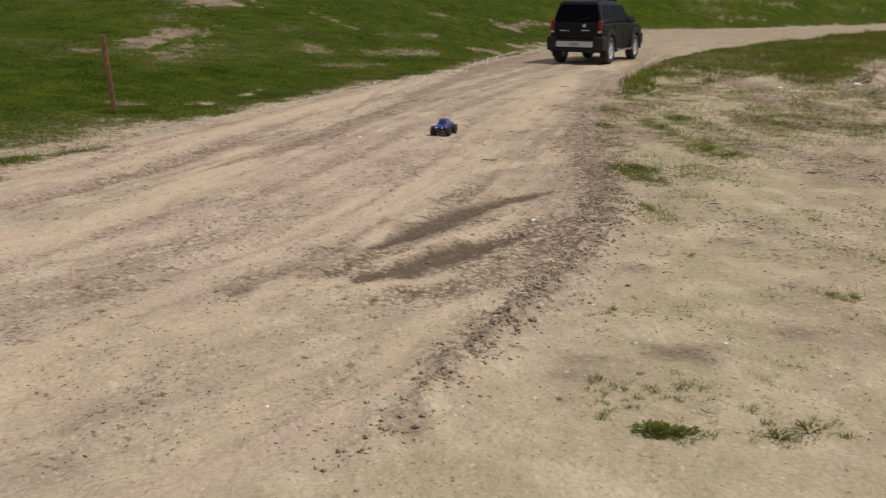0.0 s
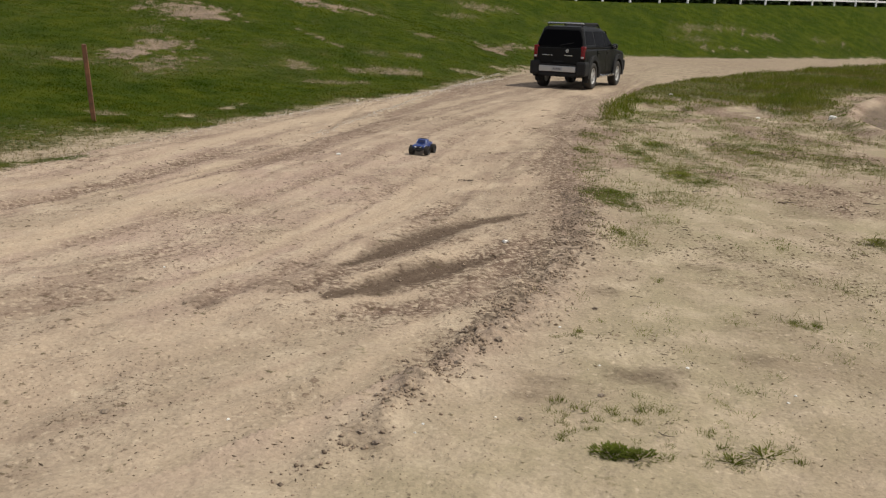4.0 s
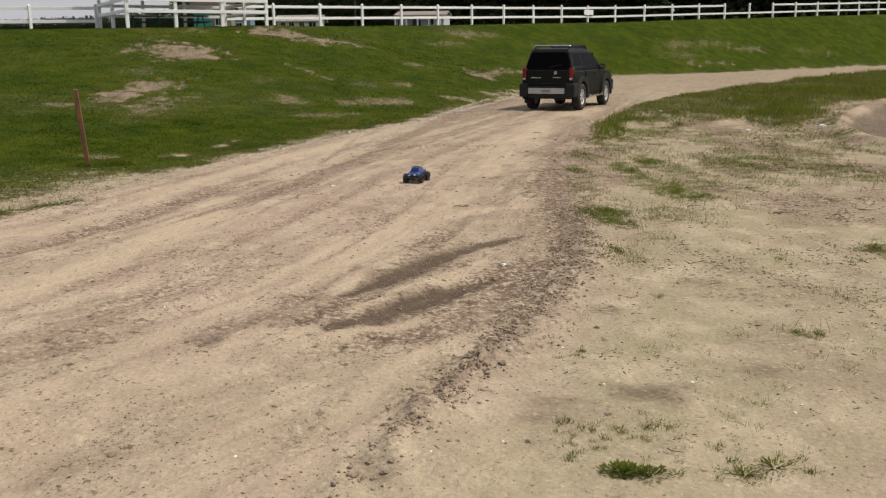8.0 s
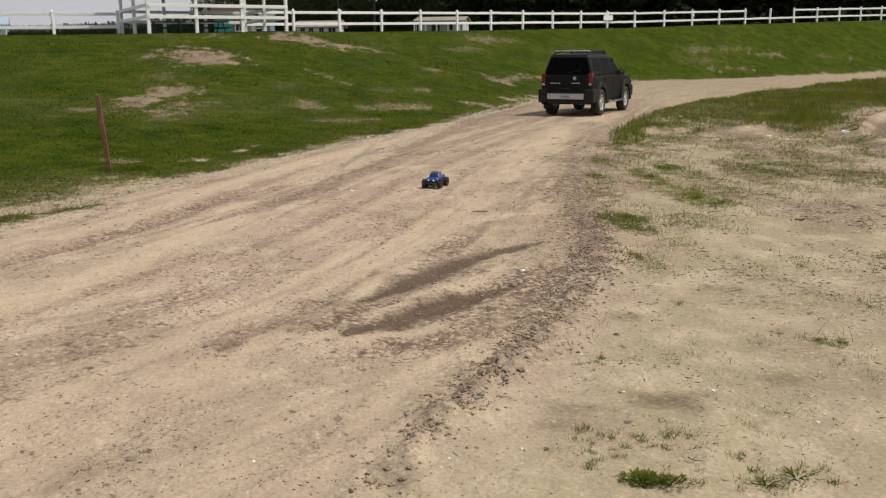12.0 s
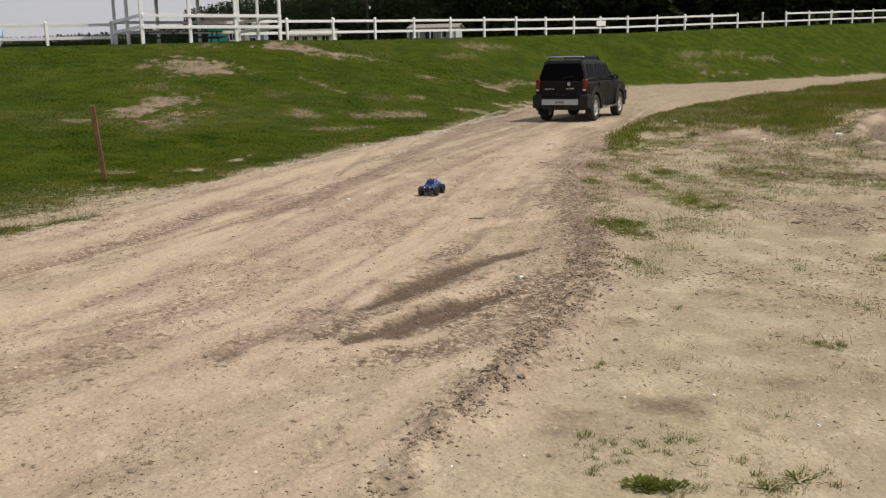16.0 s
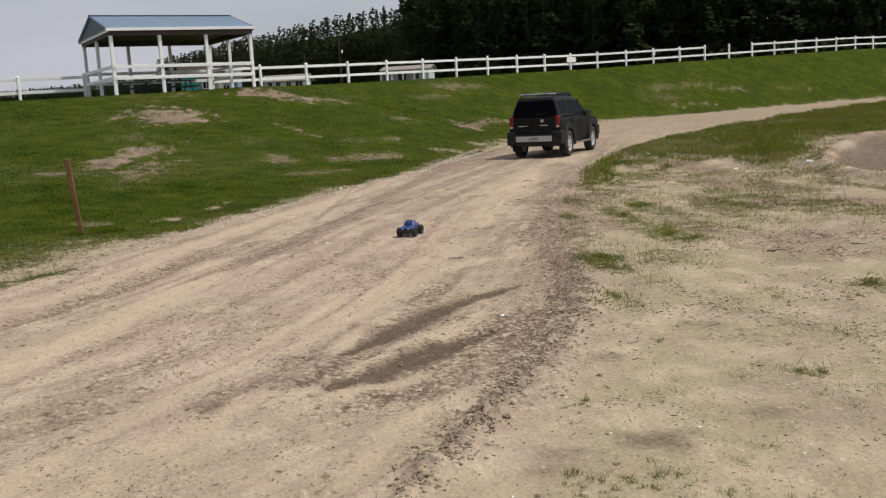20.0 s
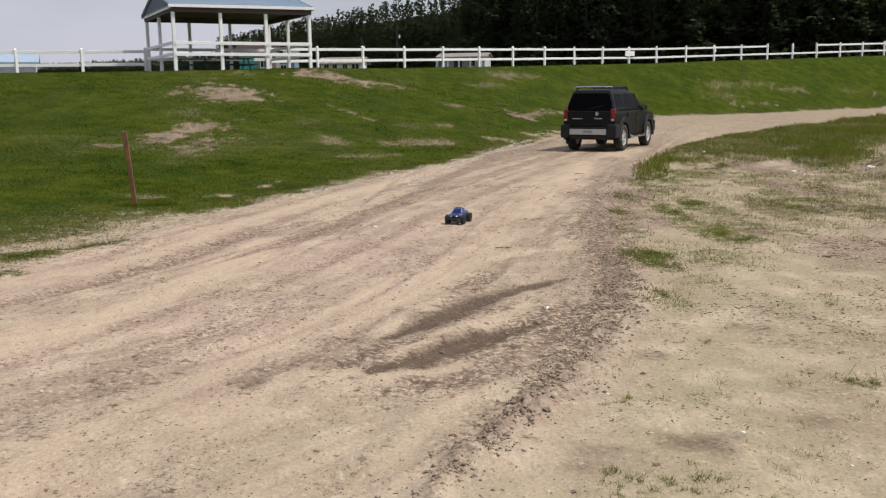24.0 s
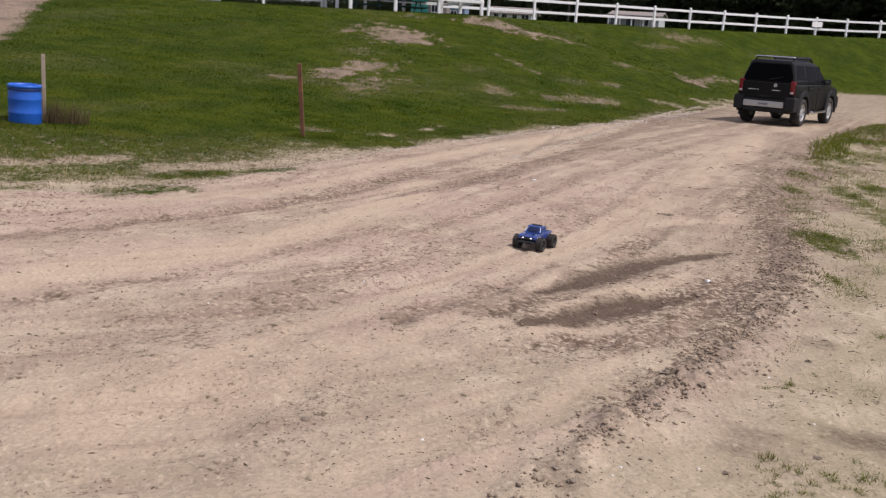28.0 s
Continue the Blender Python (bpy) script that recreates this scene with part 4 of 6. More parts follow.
def build_ground():
    front = np.radians(np.linspace(-38, 44, 620))               # finer where the drive lies; angle from +y towards -x
    back = np.radians(np.linspace(44, 322, 70))[1:-1]
    ang = np.concatenate([front, back])
    rad = [0.25]
    while rad[-1] < 4000:
        r = rad[-1]
        rad.append(r * (1.05 if r < 2.2 else 1.007 if r < 14 else 1.009 if r < 45 else 1.011 if r < 100 else 1.02 if r < 140 else 1.12))
    rad = np.array(rad)
    A, R = np.meshgrid(ang, rad)
    x, y = -np.sin(A) * R, np.cos(A) * R
    z, cov = lay(x.ravel(), y.ravel())
    na, nr = len(ang), len(rad)
    verts = np.stack([x.ravel(), y.ravel(), z], 1)
    i = np.arange(nr - 1)[:, None] * na + np.arange(na)[None, :]
    j = np.arange(nr - 1)[:, None] * na + (np.arange(na)[None, :] + 1) % na
    faces = np.stack([i, i + na, j + na, j], -1).reshape(-1, 4)[:, ::-1]
    me = bpy.data.meshes.new("ground")
    hub = len(verts)
    verts = np.vstack([verts, [[0, 0, float(z[:na].mean())]]])
    fl = faces.tolist() + [[hub, k, (k + 1) % na] for k in range(na)]
    me.from_pydata(verts.tolist(), [], fl)
    me.materials.append(M_GROUND)
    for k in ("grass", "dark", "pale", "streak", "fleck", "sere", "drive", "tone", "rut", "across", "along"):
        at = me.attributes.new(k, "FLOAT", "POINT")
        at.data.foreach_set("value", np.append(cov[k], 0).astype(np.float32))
    me.polygons.foreach_set("use_smooth", [True] * len(me.polygons))
    return tagged(new("ground", me), "sandy rutted dirt drive below a grassy bank", "ground", "", "structure")


build_ground()


def ground_z(x, y):
    return float(lay(np.array([float(x)]), np.array([float(y)]))[0][0])


# ---- pavilion on the crest ----
def pavilion():
    A, B, Hp = 6.4, 6.7, 2.60                                   # front length, depth, post height
    base = pose(-14.2, 41.7, 2.69, 0, 0, 30)                    # front corner post; local x along the front, y to the back
    pav = tagged(empty("pavilion", base), "open white-posted pavilion with a blue metal roof", "pavilion")
    spots = [(A * i / 3, 0) for i in range(4)] + [(A * i / 3, B) for i in range(4)] + [(0, B / 2), (A, B / 2)]
    for x, y in spots:
        bm = box(x - 0.075, x + 0.075, y - 0.075, y + 0.075, -0.35, Hp, 0.012)
        part("post", bm, M_WHITE, pav)
    for z in (0.72, 1.22):
        for i in range(3):
            for y in (-0.09, B + 0.09):
                part("rail", beam((A * i / 3 + 0.004, y, z), (A * (i + 1) / 3 - 0.004, y, z), 0.035, 0.15, 0.006), M_WHITE, pav)
        for x in (-0.09, A + 0.09):
            for j in range(2):
                part("rail", beam((x, B * j / 2 + 0.004, z), (x, B * (j + 1) / 2 - 0.004, z), 0.035, 0.15, 0.006), M_WHITE, pav)
    e = 0.22
    # eave shade on the header beams is put into their brown colour
    for y in (0, B):
        part("header_beam", beam((-0.1, y, Hp + 0.10), (A + 0.1, y, Hp + 0.10), 0.16, 0.24, 0.008), M_WOOD_UNDER, pav)
    for x in (0, A):
        part("header_beam", beam((x, 0.09, Hp + 0.10), (x, B - 0.09, Hp + 0.10), 0.16, 0.24, 0.008), M_WOOD_UNDER, pav)
    part("ceiling_panel", box(-0.15, A + 0.15, -0.15, B + 0.15, Hp + 0.226, Hp + 0.25), M_WOOD_UNDER, pav, "brown boarded underside")
    ze, zr, t = Hp + 0.27, Hp + 1.13, 0.05
    for s in (0, 1):
        y0, y1 = (-e, B / 2) if s == 0 else (B + e, B / 2)
        bm = bmesh.new()
        v = [bm.verts.new(c) for c in ((-e, y0, ze), (A + e, y0, ze), (A + e, y1, zr), (-e, y1, zr),
                                       (-e, y0, ze + t), (A + e, y0, ze + t), (A + e, y1, zr + t), (-e, y1, zr + t))]
        for f in ((0, 3, 2, 1), (4, 5, 6, 7), (0, 1, 5, 4), (1, 2, 6, 5), (2, 3, 7, 6), (3, 0, 4, 7)):
            bm.faces.new([v[i] for i in f])
        bmesh.ops.recalc_face_normals(bm, faces=bm.faces)
        slope = part("roof_slope", bm, M_ROOF_BLUE, pav, "ribbed blue metal roof slope")
        n = 22
        for i in range(n + 1):
            x = -e + (A + 2 * e) * i / n
            part("rib", beam((x, y0, ze + t - 0.001), (x, y1 + (0.02 if s else -0.02), zr + t - 0.001), 0.016, 0.006), M_ROOF_BLUE, slope)
        part("fascia", beam((-e, y0 + (-0.02 if s == 0 else 0.02), ze - 0.03), (A + e, y0 + (-0.02 if s == 0 else 0.02), ze + 0.005), 0.03, 0.13, 0.004), M_WHITE, pav)
    part("ridge_cap", beam((-e - 0.02, B / 2, zr + t + 0.02), (A + e + 0.02, B / 2, zr + t + 0.02), 0.30, 0.03, 0.01), M_ROOF_BLUE, pav)
    for x in (-e + 0.1, A + e - 0.1):
        bm = prism([(-e + 0.05, ze), (B + e - 0.05, ze), (B / 2, zr)], x - 0.03, x + 0.03)
        part("gable", bm, M_SIDING_BLUE, pav, "slate blue gable boarding")
        for s in (0, 1):
            y0 = -e if s == 0 else B + e
            part("barge_board", beam((x - (0.06 if x < 0 else -0.06), y0, ze - 0.02), (x - (0.06 if x < 0 else -0.06), B / 2, zr - 0.02), 0.03, 0.16), M_SIDING_BLUE, pav)
        part("gable_beam", beam((x, -e + 0.1, ze - 0.07), (x, B + e - 0.1, ze - 0.07), 0.05, 0.14), M_WHITE, pav)
    inv = base

    def picnic_table(x, y, turn):
        tab = tagged(empty("picnic_table", inv @ pose(x, y, -0.05, 0, 0, turn)), "dark green picnic table under the pavilion", "table", "picnic tables")
        part("tabletop", box(-0.9, 0.9, -0.38, 0.38, 0.71, 0.755, 0.008), M_GREEN_TABLE, tab)
        for s in (-1, 1):
            part("bench", box(-0.9, 0.9, s * 0.72 - 0.13, s * 0.72 + 0.13, 0.42, 0.46, 0.008), M_GREEN_TABLE, tab)
        for x2 in (-0.62, 0.62):
            for s in (-1, 1):
                part("leg", beam((x2, s * 0.25, 0.71), (x2, s * 0.62, 0.0), 0.05, 0.07, 0.005), M_GREEN_TABLE, tab)
            part("cross_bar", beam((x2 + 0.055, -0.84, 0.41), (x2 + 0.055, 0.84, 0.41), 0.04, 0.07), M_GREEN_TABLE, tab)
    picnic_table(3.9, 4.6, 8)
    picnic_table(1.9, 5.2, -5)


pavilion()


# ---- white rail fence along the crest ----
def fence(name, pts, label, skip_top=(), pitch=3.1, boards=()):
    f = tagged(empty(name, pose(*pts[0][:2], pts[0][2])), label, "fence")
    o = Vector(pts[0])
    spots = [Vector(pts[0])]
    left = pitch
    for a, b in zip(pts, pts[1:]):
        a, b = Vector(a), Vector(b)
        n = (b - a).length
        d = left
        while d <= n:
            spots.append(a + (b - a) * (d / n))
            d += pitch
        left = d - n
    for p in spots:
        h = 1.30 + random.uniform(-0.015, 0.015)
        bm = box(-0.065, 0.065, -0.065, 0.065, -0.5, h - 0.05, 0.008)
        bmesh.ops.create_cone(bm, cap_ends=True, segments=4, radius1=0.105, radius2=0.02, depth=0.07,
                              matrix=Matrix.Translation((0, 0, h - 0.015)) @ Matrix.Rotation(math.pi / 4, 4, "Z"))
        post = part("post", bm, M_WHITE, f)
        post.location = p - o
        post.rotation_euler = (random.uniform(-0.012, 0.012), random.uniform(-0.012, 0.012), 0.76)
    for i, (a, b) in enumerate(zip(spots, spots[1:])):
        d = (b - a).normalized()
        for z, top in ((1.11, True), (0.48, False)):
            if top and i in skip_top:
                continue
            sag = random.uniform(-0.015, 0.015)
            bm = beam(a - o + d * 0.07 + Vector((0, 0, z + sag)), b - o - d * 0.07 + Vector((0, 0, z + sag * 0.3)), 0.04, 0.15, 0.006)
            part("rail", bm, M_WHITE, f)
    for i, w, z, hh in boards:
        p = spots[i] - o
        d = (spots[i + 1] - spots[i]).normalized()
        n = Vector((d.y, -d.x, 0))
        bm = box(-w, w, -0.012, 0.012, z - hh, z + hh, 0.004)
        bmesh.ops.transform(bm, matrix=Matrix.Translation(p + n * 0.1) @ Matrix.Rotation(math.atan2(d.y, d.x), 4, "Z"), verts=bm.verts)
        part("board", bm, M_WHITE, f, "blank white board")
    return f


def on_land(line):
    return [(x, y, ground_z(x, y)) for x, y in line]


fence("rail_fence", on_land([(-12.1, 50.7), (-8.4, 53.9), (11.8, 73.0), (41.5, 92.0), (80, 118)]), "white two-rail fence on the crest of the bank", skip_top=(15, 16), boards=((10, 0.50, 0.80, 0.19), (13, 0.10, 0.86, 0.12)))
fence("rail_fence", on_land([(-17.7, 47.4), (-26.4, 44.0), (-45, 36)]), "white two-rail fence running to the pavilion", pitch=3.05)


# ---- black off-road car parked on the drive ----
def wheel(r, w, tyre_mat, rim_mat, spokes, parent, at, name="wheel", lugs=0, segs=40):
    wh = empty(name)
    wh.parent = parent
    wh.location = at
    h = w / 2
    prof = [(r * 0.60, -h * 0.80), (r * 0.72, -h * 0.98), (r * 0.88, -h), (r * 0.97, -h * 0.86), (r, -h * 0.5), (r, 0), (r, h * 0.5), (r * 0.97, h * 0.86), (r * 0.88, h),
            (r * 0.72, h * 0.98), (r * 0.60, h * 0.80), (r * 0.58, 0), (r * 0.60, -h * 0.80)]
    bm = lathe(prof, segs)
    if lugs:
        for i in range(lugs):
            for s in (-1, 1):
                a = 2 * math.pi * (i + (0.25 if s > 0 else 0)) / lugs
                b = box(-h * 0.45, h * 0.45, -r * 0.055, r * 0.055, -r * 0.05, r * 0.055)
                bmesh.ops.transform(b, matrix=Matrix.Rotation(a, 4, "X") @ Matrix.Translation((s * h * 0.52, 0, r)) @ Matrix.Rotation(s * 0.35, 4, "Z"), verts=b.verts)
                tmp = bpy.data.meshes.new("lug")
                b.to_mesh(tmp)
                b.free()
                bm.from_mesh(tmp)
                bpy.data.meshes.remove(tmp)
    part("tyre", bm, tyre_mat, wh, smooth=not lugs)
    bm = lathe([(r * 0.60, -h * 0.82), (r * 0.56, -h * 0.7), (r * 0.54, 0), (r * 0.56, h * 0.7), (r * 0.60, h * 0.82)], segs)
    for s in (-1, 1):
        bmesh.ops.create_cone(bm, cap_ends=True, segments=16, radius1=r * 0.17, radius2=r * 0.13, depth=h * 0.3,
                              matrix=Matrix.Translation((s * h * 0.62, 0, 0)) @ Matrix.Rotation(s * math.pi / 2, 4, "Y"))
        for i in range(spokes):
            a = 2 * math.pi * i / spokes
            b = Matrix.Rotation(a, 4, "X") @ Matrix.Translation((s * h * 0.55, 0, r * 0.34))
            c = bmesh.ops.create_cube(bm, size=1.0)["verts"]
            bmesh.ops.transform(bm, matrix=b @ Matrix.Diagonal((h * 0.22, r * 0.16, r * 0.48, 1)), verts=c)
    part("rim", bm, rim_mat, wh)
    # dark disc added behind the spokes, so the gaps look shaded
    part("brake_disc", lathe([(r * 0.03, -h * 0.15), (r * 0.52, -h * 0.15), (r * 0.52, h * 0.15), (r * 0.03, h * 0.15)], 20), M_TRIM_DARK, wh)
    return wh


def arch(cy, cz, r, n=14, a0=200, a1=-20):
    return [(cy + r * math.cos(radians(a0 + (a1 - a0) * i / n)), cz + r * math.sin(radians(a0 + (a1 - a0) * i / n))) for i in range(n + 1)]


def parked_car():
    x0, y0 = 3.27, 28.45                                          # middle of the rear axle
    h = 25.0
    fx, fy = math.sin(radians(h)), math.cos(radians(h))
    cx, cy = x0 + fx * 1.35, y0 + fy * 1.35
    car = tagged(empty("parked_car", pose(cx, cy, ground_z(cx, cy) - 0.01, 0, 0, -h) @ Matrix.Diagonal((0.945, 0.98, 1.02, 1))), "black off-road car with roof rack parked on the drive", "car")
    ra, fa, wr = -1.35, 1.35, 0.385
    low = [(-2.12, 0.50), (-2.16, 0.62), (-2.17, 1.0), (-2.14, 1.16), (1.02, 1.16), (1.35, 1.13), (1.98, 1.05), (2.13, 0.92), (2.17, 0.55), (2.08, 0.44)]
    low += arch(fa, wr, 0.46, 12, -8, 188) + [(0.72, 0.40), (-0.72, 0.40)] + arch(ra, wr, 0.46, 12, -8, 188)
    body = part("body", prism(low, -0.86, 0.86, 0.05, lambda z: 1.0 - 0.05 * max(0.0, abs(z - 0.8) - 0.1)), M_PAINT_BLACK, car)
    top = [(-2.13, 1.14), (-2.11, 1.24), (-1.98, 1.70), (-1.90, 1.775), (-1.2, 1.80), (-0.55, 1.79), (0.05, 1.745), (0.33, 1.68), (1.04, 1.18), (1.0, 1.14)]
    cab = lambda z: 1.0 - 0.25 * max(0.0, (z - 1.14)) / 0.66
    part("cabin", prism(top, -0.835, 0.835, 0.11, cab, 4), M_PAINT_BLACK, car)

    def pane(name, pts, off, flip=1, mat=M_GLASS_CAR, parent=car, label=""):
        """A side pane a little proud of the cabin, from (y, z) corners."""
        bm = bmesh.new()
        f, g = [], []
        for y, z in pts:
            x = (0.835 * cab(z) + off) * flip
            f.append(bm.verts.new((x, y, z)))
            g.append(bm.verts.new((x - 0.012 * flip, y, z)))
        bm.faces.new(f)
        bm.faces.new(g[::-1])
        for i in range(len(f)):
            j = (i + 1) % len(f)
            bm.faces.new((f[i], g[i], g[j], f[j]))
        bmesh.ops.recalc_face_normals(bm, faces=bm.faces)
        return part(name, bm, mat, parent, label)
    for s in (-1, 1):
        pane("rear_quarter_window", [(-1.93, 1.28), (-1.08, 1.28), (-1.12, 1.66), (-1.82, 1.66)], 0.006, s, label="dark tinted glass")
        d = part("rear_door", box(0.855 * s if s > 0 else -0.868, 0.868 if s > 0 else -0.855, -0.98, -0.05, 0.48, 1.13, 0.005), M_PAINT_BLACK, car)
        part("door_handle", box(0.868 * s - 0.012, 0.868 * s + 0.022, -0.92, -0.74, 1.02, 1.06, 0.008), M_TRIM_DARK, d)
        pane("window_pane", [(-1.0, 1.26), (-0.10, 1.25), (-0.12, 1.66), (-0.98, 1.66)], 0.006, s, parent=d, label="dark tinted glass")
        d = part("front_door", box(0.855 * s if s > 0 else -0.868, 0.868 if s > 0 else -0.855, -0.03, 0.93, 0.48, 1.13, 0.005), M_PAINT_BLACK, car)
        part("door_handle", box(0.868 * s - 0.012, 0.868 * s + 0.022, 0.05, 0.23, 1.02, 1.06, 0.008), M_TRIM_DARK, d)
        pane("window_pane", [(-0.02, 1.25), (0.80, 1.24), (0.27, 1.62), (-0.03, 1.66)], 0.006, s, parent=d, label="dark tinted glass")
        bm = prism(arch(ra, wr, 0.60, 14, -6, 186) + arch(ra, wr, 0.455, 14, 186, -6), 0.80 * s, 0.925 * s, 0.012, seg=1)
        part("wheel_arch_trim", bm, M_TRIM_DARK, car)
        bm = prism(arch(fa, wr, 0.60, 14, -6, 186) + arch(fa, wr, 0.455, 14, 186, -6), 0.80 * s, 0.925 * s, 0.012, seg=1)
        part("wheel_arch_trim", bm, M_TRIM_DARK, car)
        bm = tube([(0.93 * s, -0.74, 0.40), (0.95 * s, -0.66, 0.38), (0.95 * s, 0.66, 0.38), (0.93 * s, 0.74, 0.40)], [0.035] * 4, 10)
        step_bar = part("side_step", bm, M_CHROME, car, "tubular silver side step", True)
        for y in (-0.4, 0.4):
            part("tread_plate", box(0.95 * s - 0.04, 0.95 * s + 0.04, y - 0.17, y + 0.17, 0.405, 0.418, 0.003), M_TRIM_DARK, step_bar)
        mir = part("door_mirror", box(0.88 * s - 0.06 if s > 0 else 0.88 * s - 0.11, 0.88 * s + 0.11 if s > 0 else 0.88 * s + 0.06, 0.70, 0.84, 1.15, 1.31, 0.04, seg=2), M_PAINT_BLACK, car)
        part("mirror_glass", box((0.905 if s > 0 else -0.905) - 0.06, (0.905 if s > 0 else -0.905) + 0.06, 0.690, 0.698, 1.18, 1.28, 0.002), M_CHROME, mir)
        tl = part("tail_lamp", box(0.70 * s if s > 0 else -0.835, 0.835 if s > 0 else -0.70, -2.195, -2.03, 0.88, 1.24, 0.03, seg=2), M_RED_LENS, car, "tall red tail lamp")
        part("reversing_lamp", box(0.725 * s if s > 0 else -0.81, 0.81 if s > 0 else -0.725, -2.202, -2.19, 0.90, 0.95, 0.004), M_CLEAR_LENS, tl, "small clear lens")
        part("bumper_corner", box(0.60 * s if s > 0 else -0.915, 0.915 if s > 0 else -0.60, -2.285, -1.83, 0.40, 0.80, 0.06, seg=2), M_TRIM_DARK, car)
        part("mud_flap", box(0.70 * s if s > 0 else -0.88, 0.88 if s > 0 else -0.70, -1.86, -1.845, 0.20, 0.52, 0.003), M_TRIM_DARK, car)
    part("rear_bumper", box(-0.60, 0.60, -2.30, -2.10, 0.50, 0.665, 0.02, seg=2), M_SILVER, car, "silver step bumper")
    part("bumper_step", box(-0.60, 0.60, -2.31, -2.12, 0.670, 0.715, 0.006), M_TRIM_DARK, car)
    part("lower_valance", box(-0.62, 0.62, -2.25, -2.06, 0.36, 0.495, 0.02), M_TRIM_DARK, car)
    part("tow_hitch", box(-0.05, 0.05, -2.33, -2.16, 0.40, 0.46, 0.008), M_TRIM_DARK, car)
    gate = part("tailgate", box(-0.72, 0.72, -2.20, -2.15, 0.72, 1.18, 0.015), M_PAINT_BLACK, car)
    part("gate_handle", box(-0.17, 0.17, -2.225, -2.20, 0.76, 0.81, 0.008), M_TRIM_DARK, gate)
    plate = part("number_plate", box(-0.17, 0.17, -2.312, -2.302, 0.515, 0.645, 0.003), M_PLATE, car, "pale plate with plain bars")
    for k in range(5):
        part("print_bar", box(-0.125 + k * 0.052, -0.085 + k * 0.052, -2.3165, -2.3135, 0.555, 0.61), M_MARK, plate)
    # badges as plain shapes
    bm = bmesh.new()
    bmesh.ops.create_cone(bm, cap_ends=True, segments=24, radius1=0.058, radius2=0.052, depth=0.014, matrix=Matrix.Translation((0.27, -2.209, 1.10)) @ Matrix.Rotation(math.pi / 2, 4, "X"))
    part("badge_disc", bm, M_CHROME, gate)
    for a, b, z in ((-0.54, -0.30, 0.96), (-0.27, -0.21, 0.96), (0.18, 0.44, 0.965)):
        part("badge_bar", box(a, b, -2.208, -2.201, z - 0.015, z + 0.015, 0.003), M_CHROME, gate)

    def slant(z):                                                  # rear face of the cabin
        return -2.115 + (z - 1.24) * 0.285
    bm = bmesh.new()
    pts = [(-0.72, 1.22), (0.72, 1.22), (0.70, 1.40), (0.60, 1.62), (0.53, 1.675), (-0.53, 1.675), (-0.60, 1.62), (-0.70, 1.40)]
    f = [bm.verts.new((x, slant(z) - 0.012, z)) for x, z in pts]
    g = [bm.verts.new((x, slant(z) + 0.02, z)) for x, z in pts]
    bm.faces.new(f)
    bm.faces.new(g[::-1])
    for i in range(len(f)):
        bm.faces.new((f[i], g[i], g[(i + 1) % len(f)], f[(i + 1) % len(f)]))
    bmesh.ops.recalc_face_normals(bm, faces=bm.faces)
    rw = part("rear_window", bm, M_GLASS_CAR, car, "dark tinted rear glass")
    part("wiper", beam((0.02, slant(1.26) - 0.03, 1.25), (0.42, slant(1.33) - 0.03, 1.33), 0.015, 0.02), M_TRIM_DARK, rw)
    part("windscreen", prism([(0.38, 1.66), (1.03, 1.20), (1.05, 1.21), (0.40, 1.675)], -0.66, 0.66), M_GLASS_CAR, car)
    # roof rack
    rack = empty("roof_rack")
    rack.parent = car
    rack["label"] = "silver and black tubular roof rack"
    for s in (-1, 1):
        part("side_rail", tube([(0.55 * s, -1.80, 1.77), (0.57 * s, -1.72, 1.85), (0.57 * s, -0.3, 1.875), (0.55 * s, 0.02, 1.76)], [0.026] * 4, 10), M_TRIM_DARK, rack, smooth=True)
    part("rear_bar", tube([(-0.60, -1.72, 1.845), (-0.56, -1.74, 1.87), (0.56, -1.74, 1.87), (0.60, -1.72, 1.845)], [0.024] * 4, 10), M_CHROME, rack, smooth=True)
    for y in (-1.15, -0.55):
        part("cross_bar", tube([(-0.57, y, 1.88), (0.57, y, 1.88)], [0.018] * 2, 8), M_TRIM_DARK, rack, smooth=True)
    part("air_dam", prism([(-0.22, 1.80), (-0.10, 1.91), (-0.07, 1.90), (-0.02, 1.785)], -0.50, 0.50), M_TRIM_DARK, rack)
    part("front_bumper", box(-0.88, 0.88, 2.05, 2.28, 0.45, 0.80, 0.05, seg=2), M_TRIM_DARK, car)
    part("radiator_grille", box(-0.45, 0.45, 2.14, 2.20, 0.82, 1.0, 0.02), M_TRIM_DARK, car)
    for s in (-1, 1):
        part("head_lamp", box(0.50 * s if s > 0 else -0.82, 0.82 if s > 0 else -0.50, 2.08, 2.17, 0.80, 1.0, 0.02), M_CLEAR_LENS, car)
        for y in (ra, fa):
            wheel(wr, 0.27, M_TYRE, M_RIM, 6, car, (0.775 * s, y, wr))
    part("underbody", box(-0.72, 0.72, -1.95, 1.95, 0.34, 0.46, 0.02), M_TRIM_DARK, car)
    part("axle_tube", tube([(-0.7, ra, wr), (0.7, ra, wr)], [0.05, 0.05], 8), M_TRIM_DARK, car)
    part("spare_wheel_cover", lathe([(0.05, 0.24), (0.34, 0.25), (0.36, 0.30), (0.34, 0.42), (0.05, 0.43)], 24, "Z"), M_TYRE, car).location = (0.0, -1.75, 0.10)
    part("exhaust_pipe", tube([(0.45, -1.9, 0.40), (0.47, -2.2, 0.38)], [0.03, 0.03], 8), M_CHROME, car)
    return car


parked_car()


